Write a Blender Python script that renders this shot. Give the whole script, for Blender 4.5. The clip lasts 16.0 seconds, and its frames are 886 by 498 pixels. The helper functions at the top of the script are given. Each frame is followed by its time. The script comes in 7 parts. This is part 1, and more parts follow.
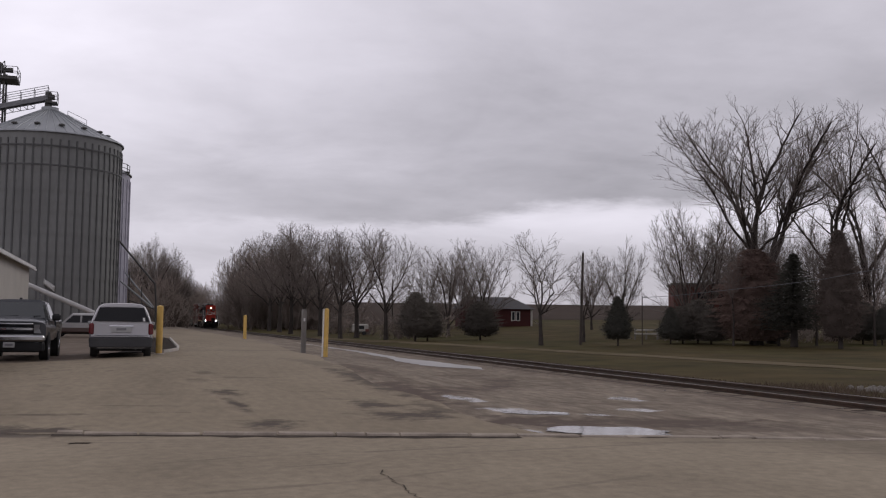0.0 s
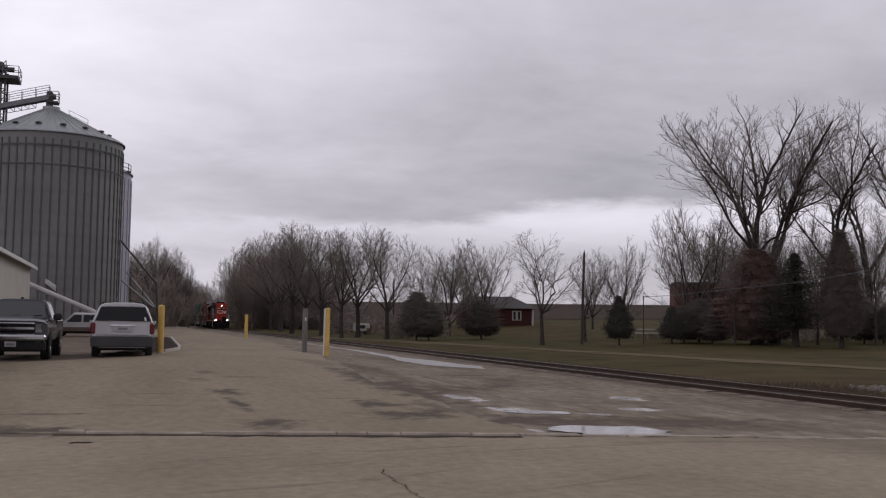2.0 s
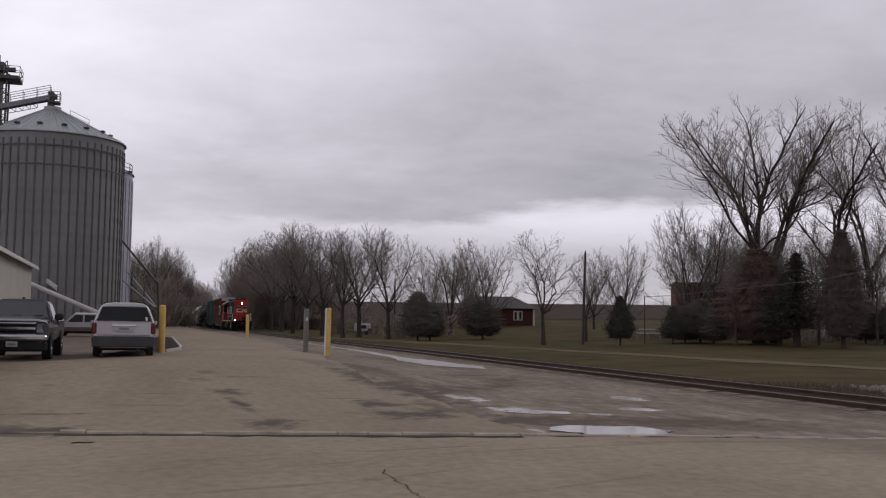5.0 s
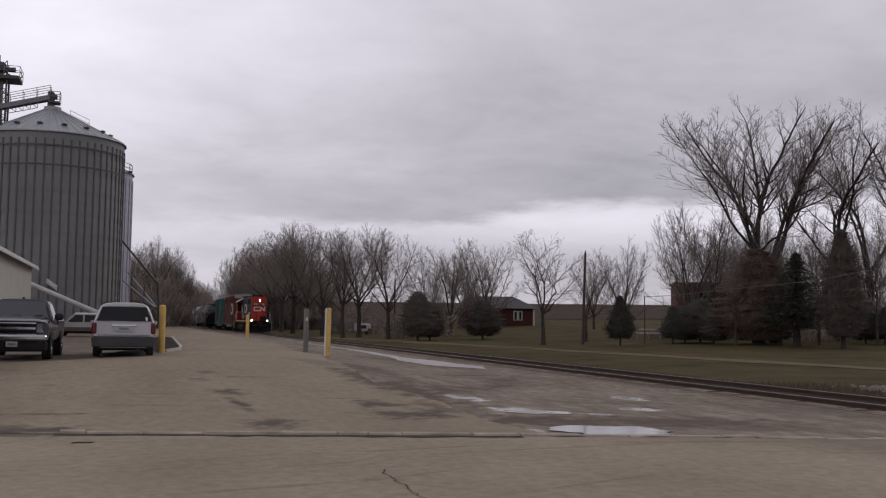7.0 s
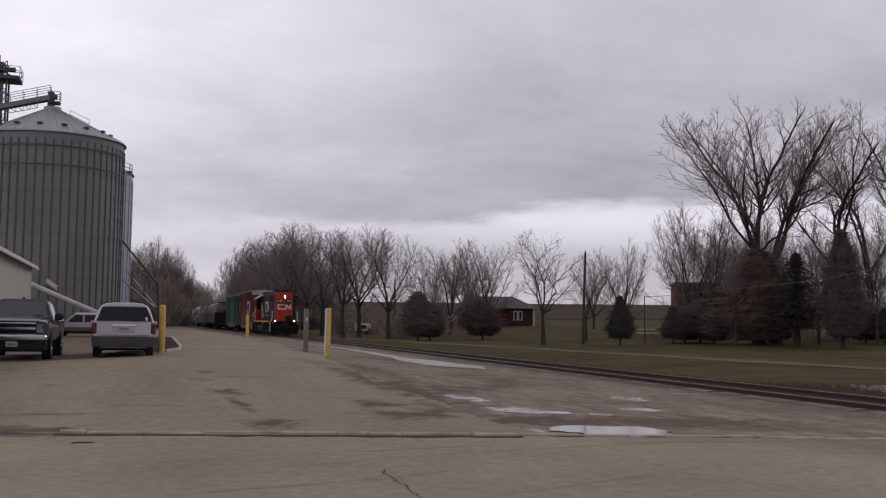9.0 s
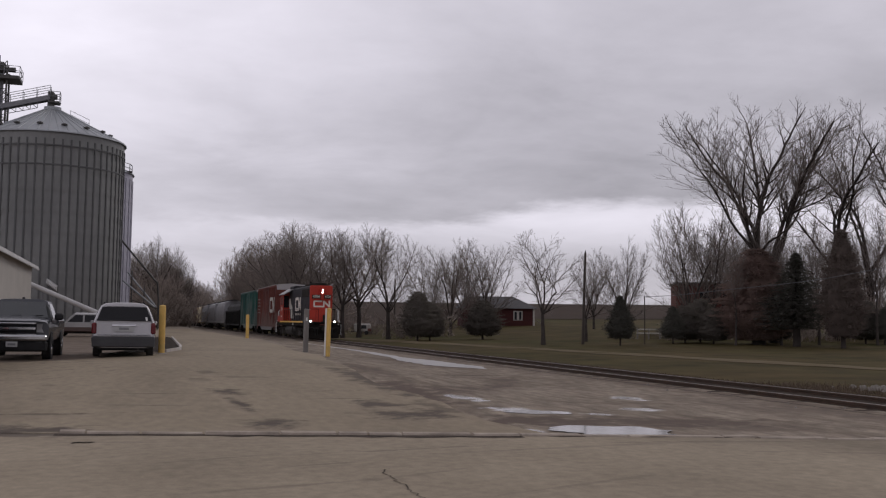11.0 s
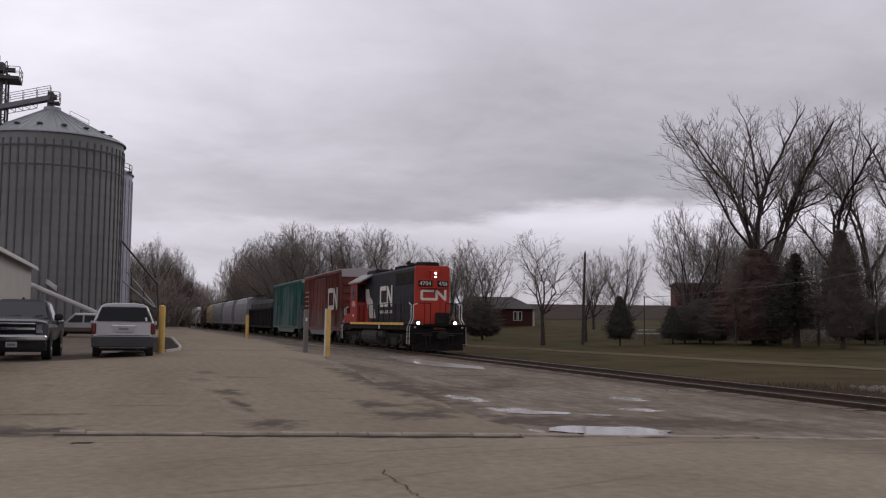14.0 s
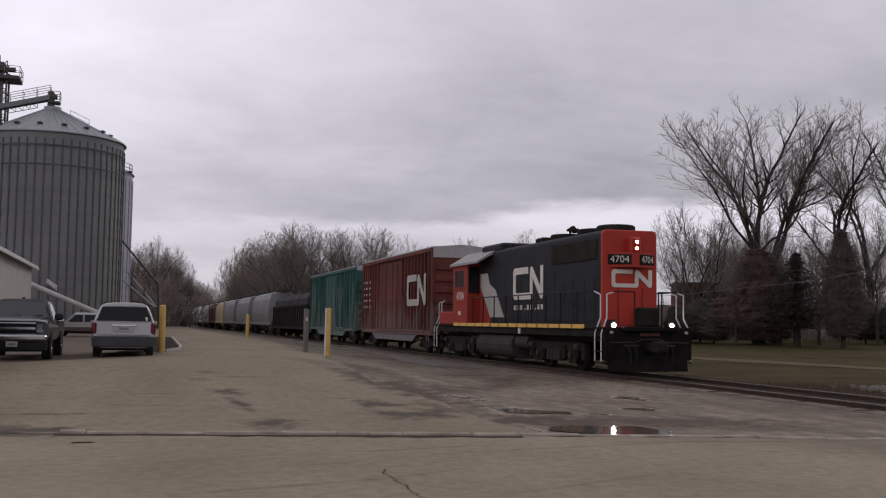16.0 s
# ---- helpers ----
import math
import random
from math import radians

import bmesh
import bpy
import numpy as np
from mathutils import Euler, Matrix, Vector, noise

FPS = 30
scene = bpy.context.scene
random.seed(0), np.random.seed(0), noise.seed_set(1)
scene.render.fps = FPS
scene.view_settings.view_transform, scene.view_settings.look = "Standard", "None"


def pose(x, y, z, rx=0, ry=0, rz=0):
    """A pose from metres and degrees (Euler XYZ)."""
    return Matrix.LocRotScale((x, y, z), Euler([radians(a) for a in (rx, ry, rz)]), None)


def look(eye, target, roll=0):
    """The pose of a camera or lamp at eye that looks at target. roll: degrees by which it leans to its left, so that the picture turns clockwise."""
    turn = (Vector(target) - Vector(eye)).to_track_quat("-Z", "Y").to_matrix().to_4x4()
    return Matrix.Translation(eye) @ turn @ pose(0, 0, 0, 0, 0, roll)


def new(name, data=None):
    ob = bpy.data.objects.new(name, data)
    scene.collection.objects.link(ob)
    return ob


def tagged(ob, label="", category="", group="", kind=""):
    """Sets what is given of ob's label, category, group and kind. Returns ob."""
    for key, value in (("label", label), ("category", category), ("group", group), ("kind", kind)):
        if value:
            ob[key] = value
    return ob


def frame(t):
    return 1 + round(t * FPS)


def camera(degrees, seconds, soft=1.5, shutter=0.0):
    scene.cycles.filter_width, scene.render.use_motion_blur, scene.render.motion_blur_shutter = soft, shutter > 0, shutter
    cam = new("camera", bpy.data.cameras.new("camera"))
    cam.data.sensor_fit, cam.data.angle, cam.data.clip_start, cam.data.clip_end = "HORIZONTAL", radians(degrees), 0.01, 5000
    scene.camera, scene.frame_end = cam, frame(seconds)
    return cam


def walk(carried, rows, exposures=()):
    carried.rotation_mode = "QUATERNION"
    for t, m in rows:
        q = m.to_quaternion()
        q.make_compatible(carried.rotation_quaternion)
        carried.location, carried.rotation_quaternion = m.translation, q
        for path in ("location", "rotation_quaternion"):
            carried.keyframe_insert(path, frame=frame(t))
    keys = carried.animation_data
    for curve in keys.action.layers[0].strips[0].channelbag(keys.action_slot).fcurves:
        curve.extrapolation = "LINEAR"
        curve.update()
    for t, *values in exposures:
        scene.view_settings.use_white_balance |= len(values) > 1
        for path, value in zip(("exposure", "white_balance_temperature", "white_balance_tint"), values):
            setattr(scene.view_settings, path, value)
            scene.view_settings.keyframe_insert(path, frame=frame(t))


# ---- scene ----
cam = camera(47.36, 16.0, soft=1.2)
EYE = (0.0, 0.0, 1.6)


def aim(yaw, pitch, lean):
    """A camera pose by bearing (degrees right of the track's line), tilt and lean."""
    a, b = radians(yaw), radians(pitch)
    t = (EYE[0] + math.sin(a) * math.cos(b), EYE[1] + math.cos(a) * math.cos(b), EYE[2] + math.sin(b))
    return look(EYE, t, lean)


walk(cam, [(0.0, aim(17.04, 4.215, 0.705)), (0.6, aim(17.02, 4.225, 0.705)), (1.5, aim(16.98, 4.19, 0.705)),
           (2.6, aim(16.96, 4.18, 0.705)), (3.5, aim(16.91, 4.18, 0.705)), (12.0, aim(16.91, 4.185, 0.705)),
           (13.4, aim(16.91, 4.21, 0.705)), (14.6, aim(16.94, 4.19, 0.705)), (16.0, aim(16.91, 4.18, 0.705))])
scene.view_settings.exposure = 0.0

# ---- sky and sun ----


def link(nt, a, b):
    nt.links.new(a, b)


def make_world():
    w = bpy.data.worlds.new("overcast_sky")
    scene.world = w
    w.use_nodes = True
    nt = w.node_tree
    nt.nodes.clear()
    N = nt.nodes.new
    out, bg = N("ShaderNodeOutputWorld"), N("ShaderNodeBackground")
    sky = N("ShaderNodeTexSky")
    sky.sky_type, sky.sun_disc = "NISHITA", False
    sky.sun_elevation, sky.sun_rotation = radians(38), radians(60)
    tc = N("ShaderNodeTexCoord")
    sep = N("ShaderNodeSeparateXYZ")
    link(nt, tc.outputs["Generated"], sep.inputs[0])

    def m(op, a, b=None, c=None):
        n = N("ShaderNodeMath")
        n.operation = op
        for i, v in enumerate((a, b, c)):
            if v is None:
                continue
            if isinstance(v, (int, float)):
                n.inputs[i].default_value = v
            else:
                link(nt, v, n.inputs[i])
        return n.outputs[0]

    # cloud deck: the view of a flat layer, so that clouds grow longer and thinner to the horizon
    z = m("MAXIMUM", sep.outputs[2], 0.0)
    k = m("ADD", z, 0.14)
    comb = N("ShaderNodeCombineXYZ")
    link(nt, m("DIVIDE", sep.outputs[0], k), comb.inputs[0])
    link(nt, m("DIVIDE", sep.outputs[1], k), comb.inputs[1])

    def cloud(scale, detail, rough, off, warp=0.0):
        mp, n = N("ShaderNodeMapping"), N("ShaderNodeTexNoise")
        mp.inputs["Location"].default_value = off
        link(nt, comb.outputs[0], mp.inputs[0])
        link(nt, mp.outputs[0], n.inputs["Vector"])
        n.inputs["Scale"].default_value, n.inputs["Detail"].default_value = scale, detail
        n.inputs["Roughness"].default_value, n.inputs["Distortion"].default_value = rough, warp
        return m("SUBTRACT", n.outputs["Fac"], 0.5)

    def smooth(v, a, b):
        r = N("ShaderNodeMapRange")
        r.interpolation_type = "SMOOTHSTEP"
        r.inputs["From Min"].default_value, r.inputs["From Max"].default_value = a, b
        link(nt, v, r.inputs["Value"])
        return r.outputs[0]

    big, mid, fine = cloud(0.55, 3, 0.5, (0.4, 0.2, 0.0), 0.4), cloud(1.5, 5, 0.55, (4.0, 1.0, 0.0), 0.3), cloud(5.0, 5, 0.6, (1.0, 7.0, 0.0))
    # across: how far right of the view line; a darker, thicker bank lies to the right
    across = m("ADD", m("MULTIPLY", sep.outputs[0], 0.957), m("MULTIPLY", sep.outputs[1], -0.291))
    aw = m("ADD", across, m("MULTIPLY", big, 0.25))
    ew = m("ADD", z, m("MULTIPLY", mid, 0.05))
    lum = m("SUBTRACT", 0.74, m("MULTIPLY", smooth(aw, -0.34, 0.10), 0.29))
    lum = m("ADD", lum, m("MULTIPLY", smooth(ew, 0.13, 0.30), 0.13))
    lum = m("ADD", lum, m("ADD", m("MULTIPLY", mid, 0.30), m("ADD", m("MULTIPLY", fine, 0.10), m("MULTIPLY", big, 0.25))))
    # a darker base of cloud low on the one side, a thinner place on the other
    lum = m("SUBTRACT", lum, m("MULTIPLY", m("MULTIPLY", smooth(ew, 0.19, 0.13), smooth(aw, 0.06, -0.12)), 0.10))
    lum = m("ADD", lum, m("MULTIPLY", m("MULTIPLY", smooth(ew, 0.135, 0.16), smooth(ew, 0.21, 0.175)), m("MULTIPLY", smooth(aw, 0.1, 0.22), 0.09)))
    # the clear gap under the bank's edge, low over the horizon
    edge = m("ADD", m("ADD", 0.0985, m("MULTIPLY", smooth(across, -0.04, 0.16), 0.026)), m("ADD", m("MULTIPLY", mid, 0.016), m("MULTIPLY", fine, 0.02)))
    under = smooth(m("SUBTRACT", edge, z), -0.006, 0.012)
    gap = m("MULTIPLY", under, m("ADD", 0.15, m("MULTIPLY", smooth(z, 0.066, 0.104), 0.85)))
    gapl = m("ADD", m("ADD", 0.71, m("MULTIPLY", smooth(across, -0.05, 0.1), 0.10)), m("MULTIPLY", mid, 0.35))
    lum = m("ADD", m("MULTIPLY", lum, m("SUBTRACT", 1.0, gap)), m("MULTIPLY", gapl, gap))
    # dimmed overhead, out of view, so that the ground gets less light
    lum = m("MULTIPLY", lum, m("SUBTRACT", 1.0, m("MULTIPLY", smooth(z, 0.34, 0.9), HIGH)))
    grey = N("ShaderNodeVectorMath")
    grey.operation = "SCALE"
    grey.inputs[0].default_value = (1.012, 0.968, 1.082)
    link(nt, lum, grey.inputs["Scale"])
    final = N("ShaderNodeMix")
    final.data_type = "RGBA"
    final.inputs[0].default_value = 0.97
    scaled = N("ShaderNodeVectorMath")
    scaled.operation = "SCALE"
    scaled.inputs["Scale"].default_value = 0.1
    link(nt, sky.outputs[0], scaled.inputs[0])
    link(nt, scaled.outputs[0], final.inputs[6])
    link(nt, grey.outputs[0], final.inputs[7])
    link(nt, final.outputs[2], bg.inputs[0])
    bg.inputs[1].default_value = SKY
    link(nt, bg.outputs[0], out.inputs[0])


SKY = 1.0
HIGH = 0.45
make_world()
sun = new("sun", bpy.data.lights.new("sun", "SUN"))
sun.data.energy, sun.data.angle, sun.data.color = 0.55, radians(25), (1.0, 0.96, 0.92)
sun.rotation_euler = (radians(52), 0, radians(120))

# ---- materials ----


def mat(name, c1, c2=None, rough=0.8, metal=0.0, scale=3.0, fine=40.0, bump=0.2, depth=0.01, stretch=(1, 1, 1), c3=None,
        spread=(0.35, 0.65), spec=0.5, rand=0.0, mid=None, grime=None):
    """A surface of two tones in a coarse and a fine grain, with an optional third tone of stains, and relief."""
    c2 = c2 or tuple(v * 0.75 for v in c1)
    M = bpy.data.materials.new(name)
    M.use_nodes = True
    nt = M.node_tree
    N = nt.nodes.new
    p = nt.nodes["Principled BSDF"]
    tc, mp = N("ShaderNodeTexCoord"), N("ShaderNodeMapping")
    mp.inputs["Scale"].default_value = stretch
    link(nt, tc.outputs["Object"], mp.inputs[0])

    def noise_at(s, d=5.0, off=0.0):
        n = N("ShaderNodeTexNoise")
        n.inputs["Scale"].default_value, n.inputs["Detail"].default_value = s, d
        n.noise_dimensions = "4D"
        n.inputs["W"].default_value = off
        link(nt, mp.outputs[0], n.inputs["Vector"])
        return n.outputs["Fac"]

    def rng(v, a, b):
        r = N("ShaderNodeMapRange")
        r.inputs["From Min"].default_value, r.inputs["From Max"].default_value = a, b
        link(nt, v, r.inputs["Value"])
        return r.outputs[0]

    def blend(f, a, b):
        x = N("ShaderNodeMix")
        x.data_type = "RGBA"
        link(nt, f, x.inputs[0])
        for i, v in ((6, a), (7, b)):
            if isinstance(v, tuple):
                x.inputs[i].default_value = (*v, 1)
            else:
                link(nt, v, x.inputs[i])
        return x.outputs[2]

    coarse, grain = noise_at(scale, 6), noise_at(fine, 3, 3.0)
    add = N("ShaderNodeMath")
    add.operation = "MULTIPLY_ADD"
    add.inputs[1].default_value, add.inputs[2].default_value = 0.35, 0.0
    link(nt, grain, add.inputs[0])
    tot = N("ShaderNodeMath")
    tot.operation = "MULTIPLY_ADD"
    tot.inputs[1].default_value = 0.65
    link(nt, coarse, tot.inputs[0])
    link(nt, add.outputs[0], tot.inputs[2])
    col = blend(rng(tot.outputs[0], *spread), c1, c2)
    if c3:
        col = blend(rng(noise_at(scale * 0.37, 7, 7.0), 0.55, 0.72), col, c3)
    if mid:
        # a middle grain that lightens and darkens the tone
        ms, amount = mid
        r = N("ShaderNodeMapRange")
        r.inputs["From Min"].default_value, r.inputs["From Max"].default_value = 0.3, 0.7
        r.inputs["To Min"].default_value, r.inputs["To Max"].default_value = 1 - amount, 1 + amount
        link(nt, noise_at(ms, 8, 11.0), r.inputs["Value"])
        hs = N("ShaderNodeHueSaturation")
        link(nt, r.outputs[0], hs.inputs["Value"])
        link(nt, col, hs.inputs["Color"])
        col = hs.outputs[0]
    if grime:
        # dust and rust thrown up from the wheels: streaks that thin out with height
        tone, low, high, much = grime
        sp = N("ShaderNodeSeparateXYZ")
        link(nt, tc.outputs["Object"], sp.inputs[0])
        streak, mp2 = N("ShaderNodeTexNoise"), N("ShaderNodeMapping")
        mp2.inputs["Scale"].default_value = (1, 6.5, 0.16)
        link(nt, tc.outputs["Object"], mp2.inputs[0])
        link(nt, mp2.outputs[0], streak.inputs["Vector"])
        streak.inputs["Scale"].default_value, streak.inputs["Detail"].default_value = 1.3, 5
        up = N("ShaderNodeMapRange")
        up.inputs["From Min"].default_value, up.inputs["From Max"].default_value = high, low
        up.inputs["To Min"].default_value, up.inputs["To Max"].default_value = -0.12, 0.16
        link(nt, sp.outputs[2], up.inputs["Value"])
        ad = N("ShaderNodeMath")
        link(nt, up.outputs[0], ad.inputs[0])
        link(nt, streak.outputs["Fac"], ad.inputs[1])
        g = N("ShaderNodeMapRange")
        g.inputs["From Min"].default_value, g.inputs["From Max"].default_value = 0.52, 0.62
        g.inputs["To Max"].default_value = much
        link(nt, ad.outputs[0], g.inputs["Value"])
        col = blend(g.outputs[0], col, tone)
    if rand:
        info, hsv = N("ShaderNodeObjectInfo"), N("ShaderNodeHueSaturation")
        r = N("ShaderNodeMapRange")
        r.inputs["To Min"].default_value, r.inputs["To Max"].default_value = 1 - rand, 1 + rand
        link(nt, info.outputs["Random"], r.inputs["Value"])
        link(nt, r.outputs[0], hsv.inputs["Value"])
        link(nt, col, hsv.inputs["Color"])
        col = hsv.outputs[0]
    link(nt, col, p.inputs["Base Color"])
    p.inputs["Roughness"].default_value, p.inputs["Metallic"].default_value = rough, metal
    p.inputs["Specular IOR Level"].default_value = spec
    if bump:
        b = N("ShaderNodeBump")
        b.inputs["Strength"].default_value, b.inputs["Distance"].default_value = bump, depth
        link(nt, tot.outputs[0], b.inputs["Height"])
        link(nt, b.outputs[0], p.inputs["Normal"])
    return M


def glow_mat(name, colour, strength):
    M = bpy.data.materials.new(name)
    M.use_nodes = True
    p = M.node_tree.nodes["Principled BSDF"]
    p.inputs["Base Color"].default_value = (*colour, 1)
    p.inputs["Emission Color"].default_value = (*colour, 1)
    p.inputs["Emission Strength"].default_value = strength
    return M


ASPHALT = mat("worn_pale_asphalt", (0.275, 0.226, 0.1615), (0.215, 0.175, 0.1243), 0.9, scale=0.35, fine=45, bump=0.35, depth=0.01,
              c3=(0.17, 0.136, 0.09614), stretch=(1.2, 0.5, 1), spec=0.15, mid=(5.0, 0.13))
ROAD = mat("worn_road_asphalt", (0.305, 0.254, 0.186), (0.225, 0.185, 0.1342), 0.9, scale=0.5, fine=50, bump=0.3, depth=0.008,
           c3=(0.17, 0.138, 0.09975), stretch=(0.9, 0.8, 1), spec=0.15, mid=(7.0, 0.15))
GRAVEL = mat("wet_dirt_and_gravel", (0.155, 0.122, 0.092), (0.24, 0.198, 0.152), 0.9, scale=0.8, fine=30, bump=0.6, depth=0.02, stretch=(1.2, 0.42, 1),
             c3=(0.115, 0.088, 0.06365), spread=(0.4, 0.6), spec=0.15, mid=(4.0, 0.35))
BALLAST = mat("track_ballast", (0.034, 0.027, 0.022), (0.064, 0.051, 0.042), 0.95, scale=4, fine=22, bump=1.0, depth=0.03, spec=0.02)
GRASS = mat("winter_grass", (0.052, 0.045, 0.0155), (0.076, 0.055, 0.026), 0.95, scale=0.12, fine=9, bump=0.8, depth=0.05, c3=(0.046, 0.048, 0.0135), spec=0.06, mid=(0.5, 0.35))
FIELD = mat("bare_field", (0.042, 0.029, 0.0225), (0.058, 0.042, 0.032), 0.95, scale=0.01, fine=0.6, bump=0.4, c3=(0.05, 0.038, 0.027), spec=0.05)
LANE = mat("gravel_lane", (0.155, 0.124, 0.083), (0.11, 0.087, 0.05), 0.95, scale=0.7, fine=25, bump=0.5, c3=(0.058, 0.049, 0.017), spec=0.04)
WATER = mat("puddle_water", (0.12, 0.1, 0.082), (0.09, 0.074, 0.06), 0.11, scale=2.0, fine=11, bump=0.12, depth=0.006, spec=1.0)
RIPPLE = mat("wind_ruffled_water", (0.27, 0.245, 0.22), (0.2, 0.18, 0.16), 0.3, scale=0.8, fine=9, bump=0.15, depth=0.01, spec=1.0)
RAIL = mat("rusty_rail", (0.10, 0.062, 0.042), (0.06, 0.042, 0.034), 0.5, 0.6, scale=3, fine=40)
RAILTOP = mat("worn_rail_head", (0.24, 0.21, 0.19), (0.17, 0.145, 0.13), 0.4, 0.8, scale=3, fine=60)
TIE = mat("weathered_tie", (0.046, 0.037, 0.031), (0.072, 0.058, 0.049), 0.95, scale=6, fine=40, stretch=(0.3, 1, 1), rand=0.25, spec=0.02)
BIN = mat("galvanised_bin_wall", (0.225, 0.227, 0.22), (0.165, 0.167, 0.164), 0.6, 0.25, scale=0.25, fine=3, bump=0.1, stretch=(1, 1, 0.35), c3=(0.12, 0.123, 0.12))
STIFF = mat("dark_bin_stiffener", (0.12, 0.121, 0.121), (0.09, 0.091, 0.091), 0.65, 0.25, scale=0.5, fine=5)
BINROOF = mat("galvanised_bin_roof", (0.36, 0.375, 0.39), (0.27, 0.283, 0.297), 0.5, 0.3, scale=0.4, fine=6, bump=0.1)
BINPALE = mat("pale_bin_wall", (0.42, 0.41, 0.47), (0.35, 0.34, 0.4), 0.6, 0.2, scale=0.4, fine=4, bump=0.1)
STEEL = mat("grey_steel", (0.20, 0.20, 0.21), (0.14, 0.14, 0.15), 0.5, 0.5, scale=2, fine=20)
DARKSTEEL = mat("dark_steel", (0.06, 0.058, 0.056), (0.09, 0.085, 0.08), 0.6, 0.3, scale=2, fine=20)
PALEPIPE = mat("white_conveyor_paint", (0.55, 0.54, 0.53), (0.42, 0.41, 0.4), 0.5, 0.0, scale=1, fine=15)
SIDING = mat("beige_steel_siding", (0.44, 0.41, 0.37), (0.36, 0.335, 0.30), 0.6, 0.1, scale=0.5, fine=8, bump=0.1)
ROOFWHITE = mat("white_roof_edge", (0.62, 0.61, 0.60), (0.50, 0.49, 0.48), 0.5, scale=1, fine=12)
YELLOW = mat("yellow_bollard_paint", (0.70, 0.45, 0.12), (0.56, 0.36, 0.10), 0.6, scale=5, fine=40, c3=(0.42, 0.30, 0.10))
POST = mat("weathered_grey_post", (0.205, 0.19, 0.175), (0.14, 0.128, 0.117), 0.8, scale=6, fine=40, stretch=(1, 1, 0.2))
POLE = mat("utility_pole_wood", (0.075, 0.06, 0.05), (0.05, 0.04, 0.034), 0.9, scale=4, fine=30, stretch=(1, 1, 0.1))
KERB = mat("concrete_kerb", (0.46, 0.42, 0.38), (0.34, 0.31, 0.28), 0.9, scale=2, fine=30)
LIP = mat("pale_broken_asphalt", (0.37, 0.315, 0.26), (0.25, 0.21, 0.172), 0.9, scale=2, fine=30, spec=0.2, mid=(3.0, 0.25))
GAPDIRT = mat("dirt_in_the_joint", (0.05, 0.041, 0.034), (0.085, 0.07, 0.058), 0.95, scale=4, fine=25, bump=0.8, spec=0.04, mid=(3.0, 0.35))
SOIL = mat("dark_soil", (0.026, 0.021, 0.0175), (0.05, 0.04, 0.033), 0.95, scale=2, fine=20, bump=0.8, spec=0.04)
BARK = mat("bare_bark", (0.045, 0.038, 0.034), (0.07, 0.059, 0.053), 0.95, scale=2, fine=12, bump=0.6, rand=0.2, spec=0.1)
TWIG = mat("bare_twigs", (0.145, 0.121, 0.107), (0.19, 0.16, 0.142), 0.95, scale=0.5, fine=4, bump=0, rand=0.2, spec=0.1)
DARKBRUSH = mat("dark_brush", (0.25, 0.204, 0.178), (0.31, 0.256, 0.223), 0.95, scale=0.4, fine=3, bump=0, rand=0.2, spec=0.1)
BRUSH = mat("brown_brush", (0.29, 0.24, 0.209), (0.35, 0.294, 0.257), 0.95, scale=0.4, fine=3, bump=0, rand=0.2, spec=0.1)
NEEDLE = mat("dark_spruce_needles", (0.094, 0.091, 0.078), (0.115, 0.11, 0.094), 0.95, scale=0.8, fine=6, bump=0, rand=0.15, spec=0.05)
BROWNNEEDLE = mat("brownish_cedar_foliage", (0.17, 0.137, 0.12), (0.14, 0.113, 0.1), 0.95, scale=0.8, fine=6, bump=0, rand=0.2, spec=0.05)
LOWNEEDLE = mat("dull_brownish_evergreen", (0.122, 0.109, 0.094), (0.143, 0.127, 0.11), 0.95, scale=0.8, fine=6, bump=0, rand=0.2, spec=0.05)
BRONZE = mat("bronzed_winter_juniper", (0.22, 0.155, 0.132), (0.185, 0.132, 0.113), 0.95, scale=0.8, fine=6, bump=0, rand=0.1, spec=0.05)
BARNRED = mat("faded_red_barn_boards", (0.165, 0.072, 0.06), (0.125, 0.06, 0.051), 0.95, scale=1.2, fine=10, stretch=(6, 6, 0.4), bump=0.3, spec=0.05)
HOUSERED = mat("dark_red_house_siding", (0.07, 0.024, 0.022), (0.052, 0.021, 0.02), 0.8, scale=1, fine=10, stretch=(0.3, 0.3, 5), spec=0.1)
SHINGLE = mat("grey_shingles", (0.085, 0.08, 0.082), (0.055, 0.052, 0.055), 0.9, scale=2, fine=12)
WHITEPAINT = mat("white_paint", (0.72, 0.71, 0.69), (0.6, 0.59, 0.57), 0.6, scale=3, fine=30)
TINTGLASS = mat("tinted_glass", (0.008, 0.008, 0.010), (0.012, 0.012, 0.014), 0.08, scale=2, fine=10, bump=0, spec=0.22)
DIRT = mat("dark_damp_dirt", (0.118, 0.09, 0.069), (0.16, 0.126, 0.098), 0.9, scale=0.6, fine=22, bump=0.5, depth=0.015, c3=(0.075, 0.06, 0.048), spec=0.12, mid=(2.5, 0.25))
GLASS = mat("dark_glass", (0.022, 0.026, 0.028), (0.034, 0.039, 0.041), 0.06, scale=2, fine=10, bump=0, spec=1.0)
RUBBER = mat("tyre_rubber", (0.022, 0.021, 0.021), (0.035, 0.033, 0.032), 0.85, scale=4, fine=40)
LOCORED = mat("locomotive_red_paint", (0.48, 0.042, 0.023), (0.37, 0.034, 0.02), 0.5, scale=0.7, fine=12, bump=0.05, spec=0.3)
